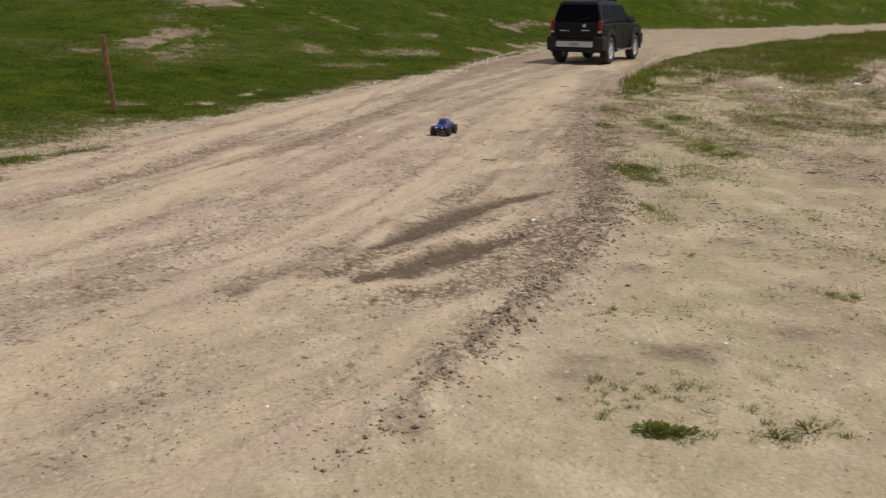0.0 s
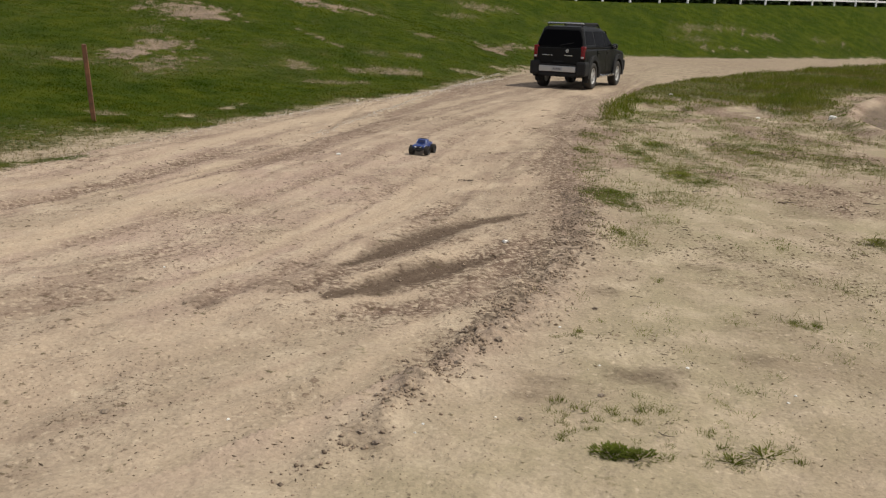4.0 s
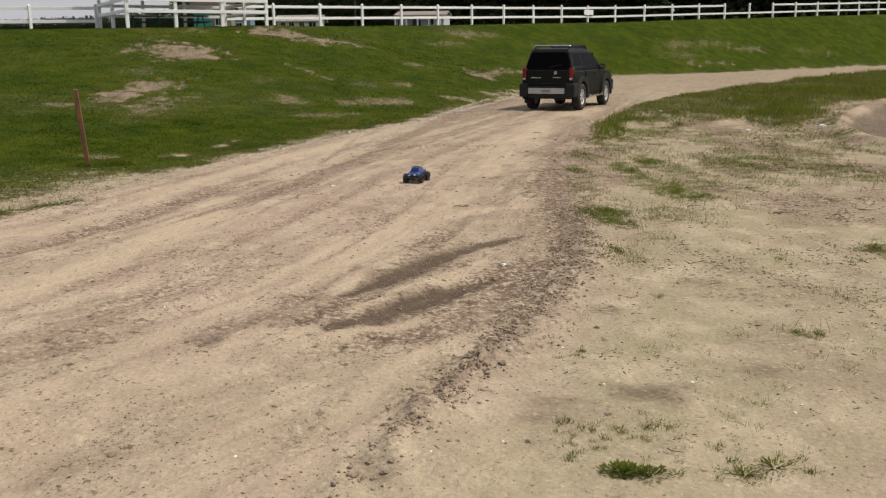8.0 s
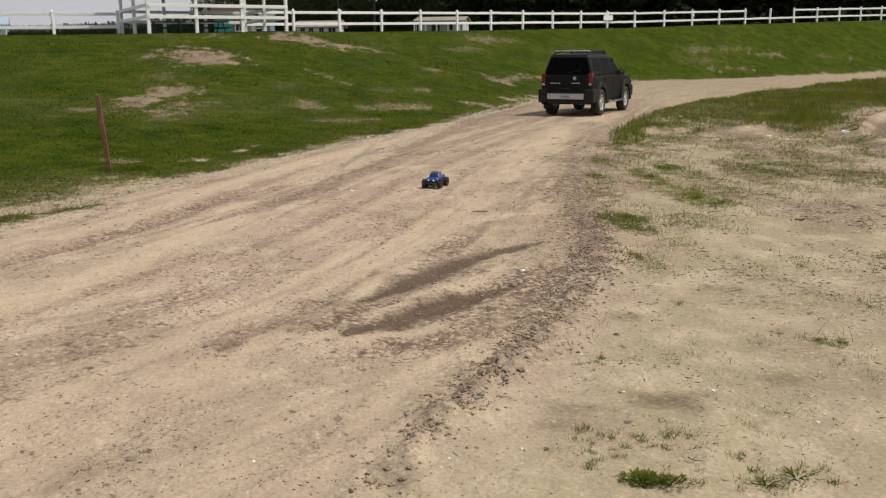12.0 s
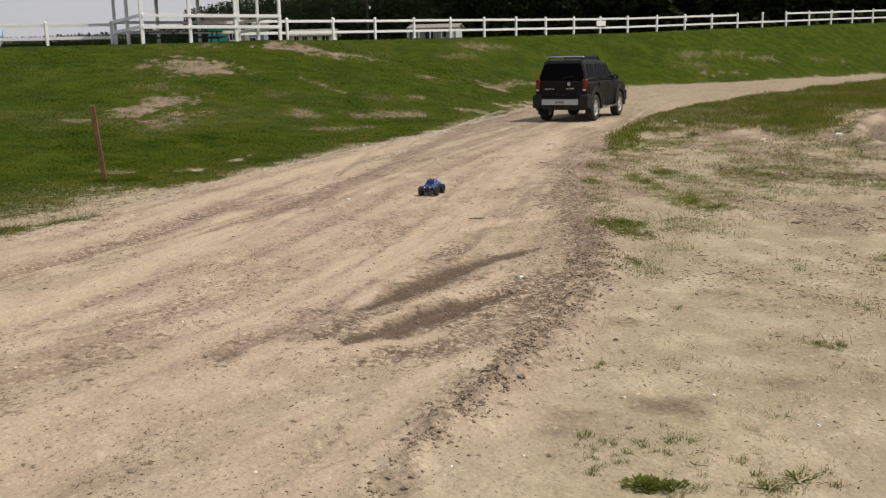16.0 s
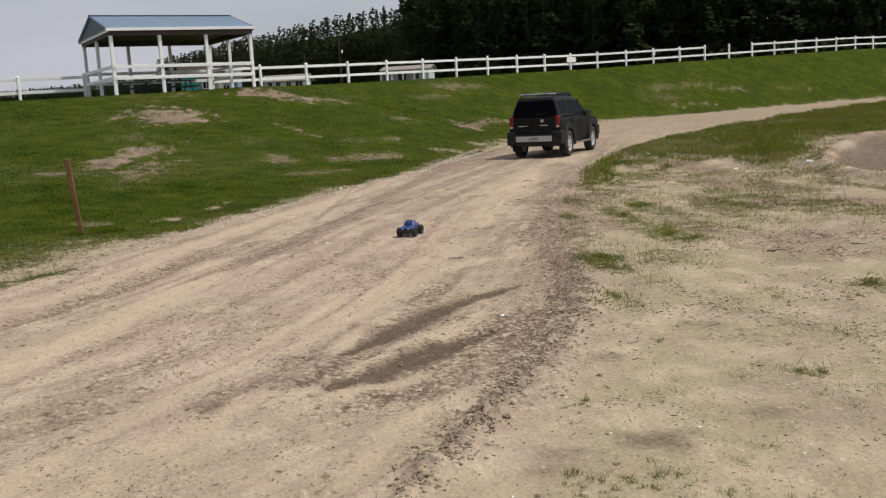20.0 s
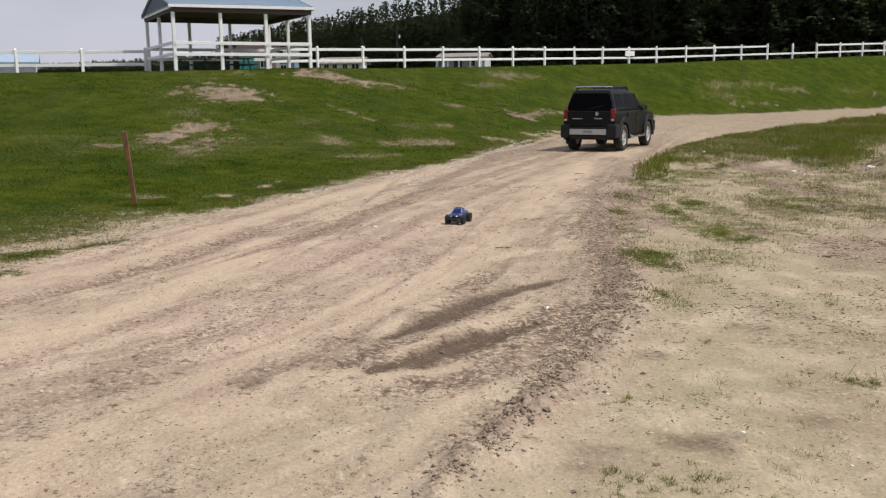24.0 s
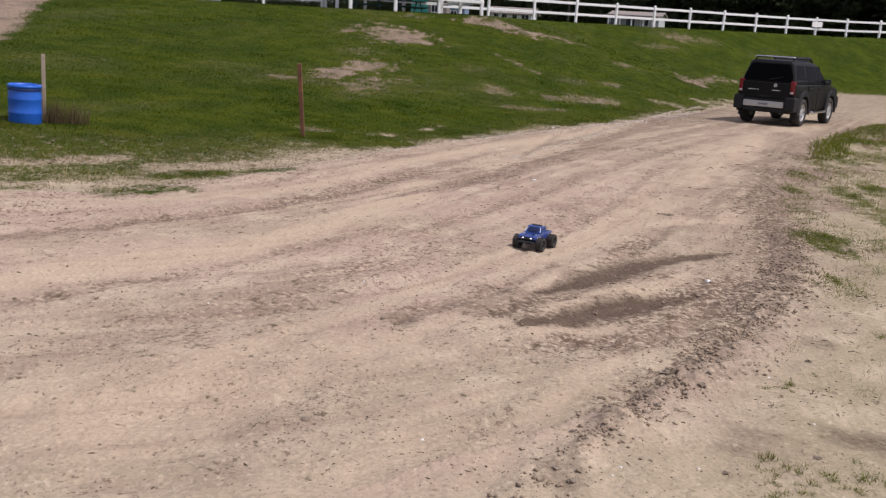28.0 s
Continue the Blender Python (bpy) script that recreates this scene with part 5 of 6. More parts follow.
# ---- toy monster truck ----
def toy_truck():
    tr = tagged(empty("toy_truck"), "blue toy monster truck with fat black tyres", "toy truck")
    wb, tk, wr, ww = 0.228, 0.206, 0.056, 0.056
    low = [(-0.172, 0.112), (-0.178, 0.146), (-0.165, 0.152), (-0.075, 0.150), (0.040, 0.152), (0.085, 0.146), (0.165, 0.136), (0.186, 0.124), (0.188, 0.100),
           (0.168, 0.094), (0.155, 0.118), (0.105, 0.118), (0.092, 0.092), (-0.085, 0.092), (-0.10, 0.120), (-0.155, 0.120)]
    shell = part("shell", prism(low, -0.072, 0.072, 0.006, lambda z: 1.0 - 1.2 * max(0.0, z - 0.125)), M_TOY_BLUE, tr, "glossy blue pickup shell")
    cabk = lambda z: 1.0 - 3.2 * max(0.0, z - 0.15)
    cab = part("cab", prism([(-0.062, 0.149), (-0.058, 0.196), (-0.050, 0.204), (0.018, 0.204), (0.030, 0.198), (0.072, 0.150)], -0.068, 0.068, 0.005, cabk), M_TOY_BLUE, tr)
    part("windscreen", prism([(0.0365, 0.1935), (0.0665, 0.1605), (0.0690, 0.1620), (0.0390, 0.1950)], -0.042, 0.042), M_TOY_TRIM, cab)
    for s in (-1, 1):
        part("pillar_stripe", beam((0.0505 * s, 0.036, 0.1965), (0.0620 * s, 0.074, 0.1540), 0.004, 0.003), M_TOY_WHITE, cab, "thin white stripe")
        part("wing_stripe", beam((0.0700 * s, 0.090, 0.1250), (0.0700 * s, 0.165, 0.1180), 0.006, 0.004), M_TOY_WHITE, shell, "thin white stripe")
    for s in (-1, 1):
        part("side_window", box(0.0600 * s - 0.002, 0.0600 * s + 0.002, -0.048, 0.026, 0.160, 0.190), M_TOY_TRIM, cab)
    part("roof_lamp_bar", box(-0.045, 0.045, -0.022, -0.010, 0.205, 0.214, 0.003), M_TOY_BLACK, cab)
    part("cargo_bed", box(-0.058, 0.058, -0.160, -0.070, 0.1495, 0.1545), M_TOY_BLACK, shell)
    part("grille", box(-0.048, 0.048, 0.186, 0.191, 0.104, 0.122, 0.001), M_TOY_BLACK, shell)
    for s in (-1, 1):
        part("head_lamp", box(0.032 * s - 0.008, 0.032 * s + 0.008, 0.189, 0.193, 0.109, 0.117, 0.002), M_TOY_LAMP, shell, "bright white lamp")
        part("bonnet_stripe", box(0.030 * s - 0.008, 0.030 * s + 0.008, 0.082, 0.160, 0.1420, 0.1440), M_TOY_TRIM, shell)
    part("front_bumper", box(-0.065, 0.065, 0.192, 0.208, 0.066, 0.086, 0.006), M_TOY_BLACK, tr)
    part("skid_plate", prism([(0.14, 0.058), (0.20, 0.078), (0.20, 0.083), (0.14, 0.064)], -0.04, 0.04), M_TOY_GREY, tr)
    part("chassis", box(-0.045, 0.045, -0.165, 0.165, 0.058, 0.088, 0.006), M_TOY_BLACK, tr)
    part("rear_bumper", box(-0.06, 0.06, -0.200, -0.185, 0.075, 0.092, 0.004), M_TOY_BLACK, tr)
    part("wheelie_mount", beam((0, -0.16, 0.075), (0, -0.19, 0.082), 0.03, 0.012), M_TOY_BLACK, tr)
    wheels = []
    for y in (wb / 2, -wb / 2):
        for s in (-1, 1):
            part("shock", tube([(0.050 * s, y, 0.135), (0.078 * s, y - 0.004 * (1 if y > 0 else -1), 0.072)], [0.008, 0.008], 8), M_TOY_GREY, tr, "pale grey coil shock")
            part("suspension_arm", beam((0.040 * s, y, 0.068), (0.098 * s, y, wr), 0.022, 0.010), M_TOY_BLACK, tr)
            w = wheel(wr, ww, M_TYRE, M_TOY_BLACK, 5, tr, (tk / 2 * s, y, wr), lugs=16, segs=28)
            wheels.append(w)
        part("axle", tube([(-0.10, y, wr), (0.10, y, wr)], [0.006, 0.006], 6), M_TOY_GREY, tr)
    part("antenna", tube([(-0.05, -0.05, 0.19), (-0.055, -0.07, 0.245)], [0.0015, 0.001], 5), M_TOY_BLACK, tr)
    for o in tr.children_recursive:                               # short, narrow monster truck
        if o.type == "MESH" and o.parent not in wheels and o.name.split(".")[0] not in ("shock", "suspension_arm", "axle"):
            for v in o.data.vertices:
                v.co.x, v.co.y = v.co.x * 1.10, v.co.y * 0.90
                v.co.z = v.co.z - 0.006 if v.co.z < 0.09 else 0.084 + (v.co.z - 0.09) * 0.90
    return tr, wheels


TRUCK, WHEELS = toy_truck()


# ---- stakes, drum ----
def stake(x, y, h, lean, turn, label, w=0.075, pale=False):
    z = ground_z(x, y)
    s = tagged(empty("wooden_stake", pose(x, y, z, 0, lean, turn)), label, "stake", "wooden stakes")
    bm = box(-w / 2, w / 2, -w * 0.3, w * 0.3, -0.35, h, 0.006)
    for v in bm.verts:
        v.co.x += 0.006 * math.sin(v.co.z * 7)
    part("shaft", bm, M_STAKE_PALE if pale else M_STAKE, s)
    part("top_face", box(-w / 2 + 0.008, w / 2 - 0.008, -w * 0.3 + 0.008, w * 0.3 - 0.008, h - 0.002, h + 0.006), M_STAKE_PALE, s, "pale sawn top")
    return s


stake(-5.44, 13.75, 1.13, -4.6, 10, "reddish weathered wooden stake standing in the grass", 0.066)
DX, DY = -8.55, 11.25
stake(DX + 0.0, DY + 0.42, 0.92, 0.5, 30, "pale wooden stake beside the blue drum", 0.052, True)


def drum(x, y):
    d = tagged(empty("plastic_drum", pose(x, y, ground_z(x, y) - 0.06, 0, 1.5, 0)), "blue plastic drum standing in the grass", "drum")
    R, H = 0.212, 0.565
    prof = [(0.02, 0.0), (R * 0.93, 0.0), (R, 0.03), (R, H * 0.30), (R * 1.03, H * 0.33), (R * 1.03, H * 0.36), (R, H * 0.39), (R, H * 0.63), (R * 1.03, H * 0.66),
            (R * 1.03, H * 0.69), (R, H * 0.72), (R, H - 0.09), (R * 0.95, H - 0.05), (R * 0.95, H - 0.03)]
    part("body", lathe(prof, 40, "Z"), M_DRUM, d, smooth=True)
    part("rim", lathe([(R * 0.94, H - 0.035), (R * 1.04, H - 0.035), (R * 1.05, H), (R * 0.98, H + 0.012), (R * 0.92, H + 0.004), (R * 0.90, H - 0.03)], 40, "Z"), M_DRUM, d, "rolled rim", True)
    part("lid_band", lathe([(R * 0.96, H - 0.062), (R * 1.035, H - 0.062), (R * 1.035, H - 0.042), (R * 0.96, H - 0.042)], 40, "Z"), M_DRUM_DARK, d, "dark blue band under the rim", True)
    part("lid", lathe([(0.002, H - 0.028), (R * 0.93, H - 0.028), (R * 0.93, H - 0.036), (0.002, H - 0.036)], 40, "Z"), M_DRUM, d)
    for s in (-1, 1):
        part("bung", lathe([(0.002, H - 0.005), (0.03, H - 0.005), (0.032, H - 0.027), (0.03, H - 0.03)], 16, "Z"), M_DRUM, d).location = (0.13 * s, 0.02, 0)


drum(DX, DY)


# ---- buildings behind the crest ----
def building(name, x, y, turn, w, d, h, rise, wall, roof, label, windows=(), door=None, porch=0, z0=None):
    z = ground_z(x, y) if z0 is None else z0
    b = tagged(empty(name, pose(x, y, z, 0, 0, turn)), label, "building")
    part("wall", box(-w / 2, w / 2, -d / 2, d / 2, -0.4, h), wall, b)
    e = 0.3
    for s in (-1, 1):
        bm = bmesh.new()
        c = ((-w / 2 - e, s * (d / 2 + e), h - 0.05), (w / 2 + e, s * (d / 2 + e), h - 0.05), (w / 2 + e, 0, h + rise), (-w / 2 - e, 0, h + rise))
        lo = [bm.verts.new(p) for p in c]
        hi = [bm.verts.new((p[0], p[1], p[2] + 0.12)) for p in c]
        bm.faces.new(lo)
        bm.faces.new(hi)
        for i in range(4):
            bm.faces.new((lo[i], lo[(i + 1) % 4], hi[(i + 1) % 4], hi[i]))
        bmesh.ops.recalc_face_normals(bm, faces=bm.faces)
        part("roof_slope", bm, roof, b)
        part("gable", prism([(-d / 2, h), (d / 2, h), (0, h + rise * 0.98)], s * w / 2 - 0.05, s * w / 2 + 0.05), wall, b)
    for wx, wz, ww, wh in windows:
        win = part("window", box(wx - ww / 2, wx + ww / 2, -d / 2 - 0.05, -d / 2 + 0.01, wz - wh / 2, wz + wh / 2), M_WHITE, b)
        for k in (-1, 1):
            part("pane", box(wx + k * ww * 0.22 - ww * 0.19, wx + k * ww * 0.22 + ww * 0.19, -d / 2 - 0.06, -d / 2 - 0.052, wz - wh * 0.4, wz + wh * 0.4), M_PANE, win)
    if door:
        part("door", box(door[0] - door[1] / 2, door[0] + door[1] / 2, -d / 2 - 0.06, -d / 2 + 0.01, 0, door[2]), door[3], b)
    if porch:
        part("porch_roof", box(-w / 2, w / 2, -d / 2 - 1.8, -d / 2 - 0.31, h - 0.15, h - 0.03), roof, b)
        for k in range(porch):
            px = -w / 2 + 0.15 + (w - 0.3) * k / (porch - 1)
            part("porch_post", box(px - 0.07, px + 0.07, -d / 2 - 1.75, -d / 2 - 1.61, -0.3, h - 0.15), M_WHITE, b)
        part("porch_deck", box(-w / 2, w / 2, -d / 2 - 1.85, -d / 2 - 0.001, -0.3, 0.15), M_WOOD_UNDER, b)
    return b


building("mobile_home", -2.9, 110, -8, 5.4, 5, 2.05, 0.45, M_PALE_SIDING, M_TAN_SIDING, "grey mobile home with a white-posted porch", [(-2.4, 1.4, 0.5, 1.0), (1.2, 1.4, 0.9, 1.0)], (-0.4, 0.9, 2.0, M_PANE), 5, z0=3.25)
building("white_trailer", -14.1, 90, -4, 4.0, 2.6, 1.35, 0.55, M_WHITE, M_TAN_SIDING, "low white trailer with a taupe roof and square windows", [(-1.4, 1.2, 0.5, 0.7), (-0.6, 1.2, 0.5, 0.7), (0.4, 1.2, 0.5, 0.7), (1.4, 1.1, 0.8, 0.8)], z0=2.85)
building("garden_shed", -18.6, 75, 6, 2.9, 2.4, 2.2, 0.85, M_TAN_SIDING, M_ROOF_BROWN, "taupe shed with a brown roof and a teal door", [(0.48, 1.45, 0.6, 0.75)], (-0.75, 1.35, 2.0, M_TEAL), z0=2.45)
building("blue_cottage", -19.4, 86, 4, 3.0, 3, 2.1, 0.7, M_BLUE_SIDING, M_ROOF_GREY, "faded blue cottage with a grey roof", [(0.5, 1.3, 0.6, 0.6)], z0=2.5)
building("low_barn", -43, 80, 25, 6.0, 4, 2.2, 0.7, M_PALE_SIDING, M_PALE_BLUE, "low pale barn with a faded blue roof", [], z0=2.2)


def utility_pole(x, y, h):
    p = tagged(empty("utility_pole", pose(x, y, ground_z(x, y))), "thin wooden utility pole before the woods", "pole", "utility poles")
    part("shaft", tube([(0, 0, -0.5), (0, 0, h)], [0.13, 0.09], 8), M_BARK, p)
    part("crossarm", beam((-0.8, 0, h - 0.5), (0.8, 0, h - 0.5), 0.1, 0.12), M_BARK, p)
    part("insulator", lathe([(0.02, 0), (0.09, 0.02), (0.09, 0.3), (0.02, 0.34)], 10, "Z"), M_WHITE, p).location = (0.3, -0.12, h - 1.4)


utility_pole(-14.4, 105, 4.6)
utility_pole(-10.1, 102, 5.6)


# ---- woods ----
def clump_cloud(rng, centres, sizes, flat=0.6):
    """Leaf clumps: three small crossed facets at each centre."""
    n = len(centres)
    k = 3
    c = np.repeat(centres, k, 0)
    s = np.repeat(sizes, k)[:, None]
    a = rng.normal(size=(n * k, 3))
    b = rng.normal(size=(n * k, 3))
    a /= np.linalg.norm(a, axis=1)[:, None]
    b -= a * (a * b).sum(1)[:, None]
    b /= np.linalg.norm(b, axis=1)[:, None]
    a[:, 2] *= flat
    b[:, 2] *= flat
    j = rng.uniform(0.6, 1.2, (n * k, 4))
    q = np.stack([c + a * s * j[:, :1], c + b * s * j[:, 1:2], c - a * s * j[:, 2:3], c - b * s * j[:, 3:]], 1)
    return q.reshape(-1, 3), np.arange(n * k * 4).reshape(-1, 4)


def pine_shape(rng, h, low, spread, n, point=0.75):
    """Centres and sizes of the clumps of one pine crown."""
    t = rng.uniform(0, 1, n) ** 0.85
    z = low + (h - low) * t
    env = spread * (1 - t) ** point * (0.75 + 0.25 * np.sin(z * 2.1)) + 0.25
    lobes = rng.uniform(0, 2 * math.pi, 9)
    a = lobes[rng.randint(0, 9, n)] + rng.normal(0, 0.35, n)
    r = env * rng.uniform(0.25, 1.0, n) ** 0.6 * (0.8 + 0.4 * np.sin(a * 3 + z))
    c = np.stack([np.cos(a) * r, np.sin(a) * r, z - 0.12 * r], 1)
    return c, rng.uniform(0.20, 0.46, n) * (1.15 - 0.5 * t)


def make_pine(seed, h, low, spread, n):
    rng = np.random.RandomState(seed)
    tree = empty("pine_tree")
    bend = rng.uniform(-0.25, 0.25, 2)
    pts = [(bend[0] * u * u, bend[1] * u * u, h * 0.97 * u - 0.3) for u in (0, 0.25, 0.5, 0.75, 1.0)]
    part("trunk", tube(pts, [0.26, 0.21, 0.16, 0.10, 0.03], 8), M_BARK, tree)
    c, s = pine_shape(rng, h, low, spread, n, 0.6)
    for k in range(4):
        i = rng.randint(0, n)
        z = max(2.0, c[i][2] - rng.uniform(0.2, 0.8))
        b = tube([(0, 0, z), (c[i][0] * 0.5, c[i][1] * 0.5, z + 0.15), tuple(c[i])], [0.06, 0.045, 0.02], 5)
        part("limb", b, M_BARK, tree)
    v, f = clump_cloud(rng, c, s)
    me = bpy.data.meshes.new("crown")
    fill_mesh(me, v, f)
    me.materials.append(M_PINE)
    new("crown", me).parent = tree
    return tagged(tree, "tall dark pine at the edge of the woods", "tree", "pines of the near woods")


def woods():
    rng = np.random.RandomState(7)
    kinds = [make_pine(11, 19, 0.8, 3.6, 1500), make_pine(12, 22, 1.2, 3.9, 1600), make_pine(13, 17, 0.6, 3.3, 1300), make_pine(14, 24, 1.6, 4.2, 1700)]
    spots = []
    for row in range(7):
        for i in range(25):
            x = -3.0 + i * 3.4 + rng.uniform(-1.2, 1.2) + (row % 2) * 1.7 + row * 0.5
            y = 150 - 22 * (1 - math.exp(-max(x, 0) / 25)) + row * 4.2 + rng.uniform(-1.4, 1.4)
            spots.append((x, y))
    spots = spots[:8] + [(x, y) for n, (x, y) in enumerate(spots) if n >= 8 and not (47 < x < 68 and n >= 50 and n % 4)]
    for n, (x, y) in enumerate(spots):
        k = 2 if x < 4 else int(rng.choice([0, 0, 1, 1, 3]))
        m = pose(x, y, 3.0, 0, 0, rng.uniform(0, 360)) @ Matrix.Scale(rng.uniform(0.9, 1.12), 4)
        if n < 4:
            kinds[n].matrix_world = m
        else:
            t = copy_thing(kinds[k], m)
            t.scale = m.to_scale()
    # low growth along the edge of the woods
    n = 9000
    u = rng.uniform(0, 1, n)
    x = -4 + 92 * u
    y = 147 - 22 * (1 - np.exp(-np.maximum(x, 0) / 25)) + rng.uniform(-1, 12, n)
    z = 2.4 + rng.uniform(0, 1, n) ** 1.2 * (4.0 + 2.2 * fbm(x * 0.3, y * 0.3, 201, 3) * 2)
    v, f = clump_cloud(rng, np.stack([x, y, z], 1), rng.uniform(0.3, 0.75, n))
    joined("underwood", v, f, M_BROADLEAF, "dark tangled undergrowth along the woods", "undergrowth")
    # the depth of the woods behind the first trees
    n = 16000
    x = rng.uniform(-3, 100, n)
    y = 158 - 22 * (1 - np.exp(-np.maximum(x, 0) / 25)) + rng.uniform(14, 34, n)
    z = 2.5 + rng.uniform(0, 1, n) * (17.5 + 5 * fbm(x * 0.12, y * 0.12, 205, 3) * 2)
    thin = (x > 46) & (x < 72) & (z > 11.5) & (rng.uniform(0, 1, n) < 0.9)      # daylight between the stems
    x, y, z = x[~thin], y[~thin], z[~thin]
    v, f = clump_cloud(rng, np.stack([x, y, z], 1), rng.uniform(0.8, 1.7, len(x)))
    joined("deep_woods", v, f, M_PINE, "dense dark foliage deep in the pine woods", "woods")
    # woods further off
    line = [(-330, 520), (-234, 480), (-154, 430), (-91, 350), (-53, 280), (-5, 214), (14, 196)]
    cs, ss = [], []
    for a, b in zip(line, line[1:]):
        n = int(math.hypot(b[0] - a[0], b[1] - a[1]) / 1.8)
        for i in range(n):
            for row in range(2):
                t = (i + rng.uniform(-0.5, 0.5)) / n
                px, py = a[0] + (b[0] - a[0]) * t + row * 1.5, a[1] + (b[1] - a[1]) * t + row * 6
                h = rng.uniform(20.0, 22.0) * (1.0 if px > -110 else 0.72)
                c, s = pine_shape(rng, h, 0.8, rng.uniform(2.6, 3.6), 210 - 90 * row, 0.55)
                cs.append(c + np.array([px, py, 2.4]))
                ss.append(s * 1.25)
        k = n * 62
        t = rng.uniform(0, 1, k)
        cs.append(np.stack([a[0] + (b[0] - a[0]) * t + rng.uniform(-2, 6, k), a[1] + (b[1] - a[1]) * t + rng.uniform(4, 16, k), 1.5 + rng.uniform(0, 1, k) ** 0.8 * 18.6 * (1.0 if a[0] > -110 else 0.7)], 1))
        ss.append(rng.uniform(0.7, 1.3, k))
    v, f = clump_cloud(rng, np.vstack(cs), np.concatenate(ss), 0.8)
    joined("far_woods", v, f, M_PINE, "distant dark pine woods on the skyline", "woods")


woods()


# ---- turf, rank grass, weeds ----
def blades(rng, x, y, z, h, w, lean=0.35):
    n = len(x)
    a = rng.uniform(0, 2 * math.pi, n)
    b = rng.uniform(0, 2 * math.pi, n)
    l = rng.uniform(0, lean, n) * h
    base = np.stack([x, y, z - 0.006], 1)
    side = np.stack([np.cos(a), np.sin(a), np.zeros(n)], 1) * (w / 2)[:, None]
    tip = base + np.stack([np.cos(b) * l, np.sin(b) * l, h], 1)
    v = np.stack([base - side, base + side, tip], 1).reshape(-1, 3)
    return v, np.arange(3 * n).reshape(-1, 3)


def scatter(rng, n, a0, a1, r0, r1, power=1.0):
    a = np.radians(rng.uniform(a0, a1, n))
    r = r0 * (r1 / r0) ** (rng.uniform(0, 1, n) ** power)
    return -np.sin(a) * r, np.cos(a) * r, r


def turf():
    rng = np.random.RandomState(3)
    x, y, r = scatter(rng, 640000, -32, 43, 7.5, 105, 0.80)
    ok = ~inside(YARD, x, y)
    x, y, r = x[ok], y[ok], r[ok]
    z, c = lay(x, y)
    keep = rng.uniform(0, 1, len(x)) < c["lawn"] ** 1.1 * (1 - 0.6 * step(70, 105, r)) * (1 - 0.6 * c["sere"])
    x, y, z, r = x[keep], y[keep], z[keep], r[keep]
    tall = 1 + 0.4 * (fbm(x * 0.7, y * 0.7, 211, 3) > 0.12)
    v, f = blades(rng, x, y, z, (rng.uniform(0.014, 0.034, len(x)) + r * 0.00015) * tall, r * rng.uniform(0.0006, 0.0012, len(x)), 3.2)
    joined("turf", v, f, M_BLADE, "short green mown turf on the bank", "grass")
    x, y, r = scatter(rng, 240000, -32, 43, 7.5, 85, 0.80)
    ok = ~inside(YARD, x, y)
    x, y, r = x[ok], y[ok], r[ok]
    z, c = lay(x, y)
    keep = rng.uniform(0, 1, len(x)) < 0.9 * c["lawn"] * c["sere"]
    x, y, z, r = x[keep], y[keep], z[keep], r[keep]
    v, f = blades(rng, x, y, z, rng.uniform(0.016, 0.040, len(x)) + r * 0.0002, r * rng.uniform(0.0006, 0.0012, len(x)), 3.0)
    joined("sere_turf", v, f, M_BLADE_SERE, "browned thin turf round the bare scrapes", "grass")
    x, y, r = scatter(rng, 330000, -32, 6, 9, 80, 0.7)
    ok = inside(WILD, x, y) & (y > 14)
    x, y, r = x[ok], y[ok], r[ok]
    z, c = lay(x, y)
    keep = rng.uniform(0, 1, len(x)) < c["rank"] * np.clip(0.95 + 2.0 * fbm(x * 1.2, y * 0.8, 223, 3), 0.1, 1)
    x, y, z, r = x[keep], y[keep], z[keep], r[keep]
    v, f = blades(rng, x, y, z, (rng.uniform(0.02, 0.12, len(x)) + r * 0.0015) * np.clip(0.9 + 2.4 * fbm(x * 0.6, y * 0.3, 227, 3), 0.3, 1.9), r * rng.uniform(0.0004, 0.0008, len(x)), 1.4)
    joined("rank_grass", v, f, M_BLADE_TALL, "rank mixed grass beside the bend of the drive", "grass")
    x, y, r = scatter(rng, 520000, -34, 10, 3.0, 26, 0.7)
    ok = inside(WILD, x, y)
    x, y, r = x[ok], y[ok], r[ok]
    z, c = lay(x, y)
    dens = np.maximum(c["weedy"] * 0.85, c["scrap"] * 0.03)
    lump = fbm(x * 4, y * 4, 221, 2)
    keep = rng.uniform(0, 1, len(x)) < dens * np.clip(0.7 + 3.0 * lump, 0.1, 1)
    x, y, z, r = x[keep], y[keep], z[keep], r[keep]
    cx, cy, cr = scatter(rng, 420, -34, 6, 2.9, 12, 0.8)          # small sprigs standing alone
    ok = fbm(cx * 0.8, cy * 0.8, 225, 3) > 0.13
    cx, cy, cr = cx[ok], cy[ok], cr[ok]
    k = rng.randint(6, 30, len(cx))
    sx, sy = np.repeat(cx, k) + rng.normal(0, 0.03, k.sum()), np.repeat(cy, k) + rng.normal(0, 0.035, k.sum())
    sz, c = lay(sx, sy)
    ok = (c["drive"] < 0.5) & (c["lawn"] < 0.1)
    x, y, z, r = np.append(x, sx[ok]), np.append(y, sy[ok]), np.append(z, sz[ok]), np.append(r, np.repeat(cr, k)[ok])
    v, f = blades(rng, x, y, z, rng.uniform(0.008, 0.034, len(x)) + r * 0.0009, 0.0012 + r * rng.uniform(0.0003, 0.0006, len(x)), 1.8)
    joined("sparse_weeds", v, f, M_WEED, "sparse low weeds on the sandy ground", "weeds")
    x, y, r = scatter(rng, 120000, -34, 43, 4.0, 60, 0.8)
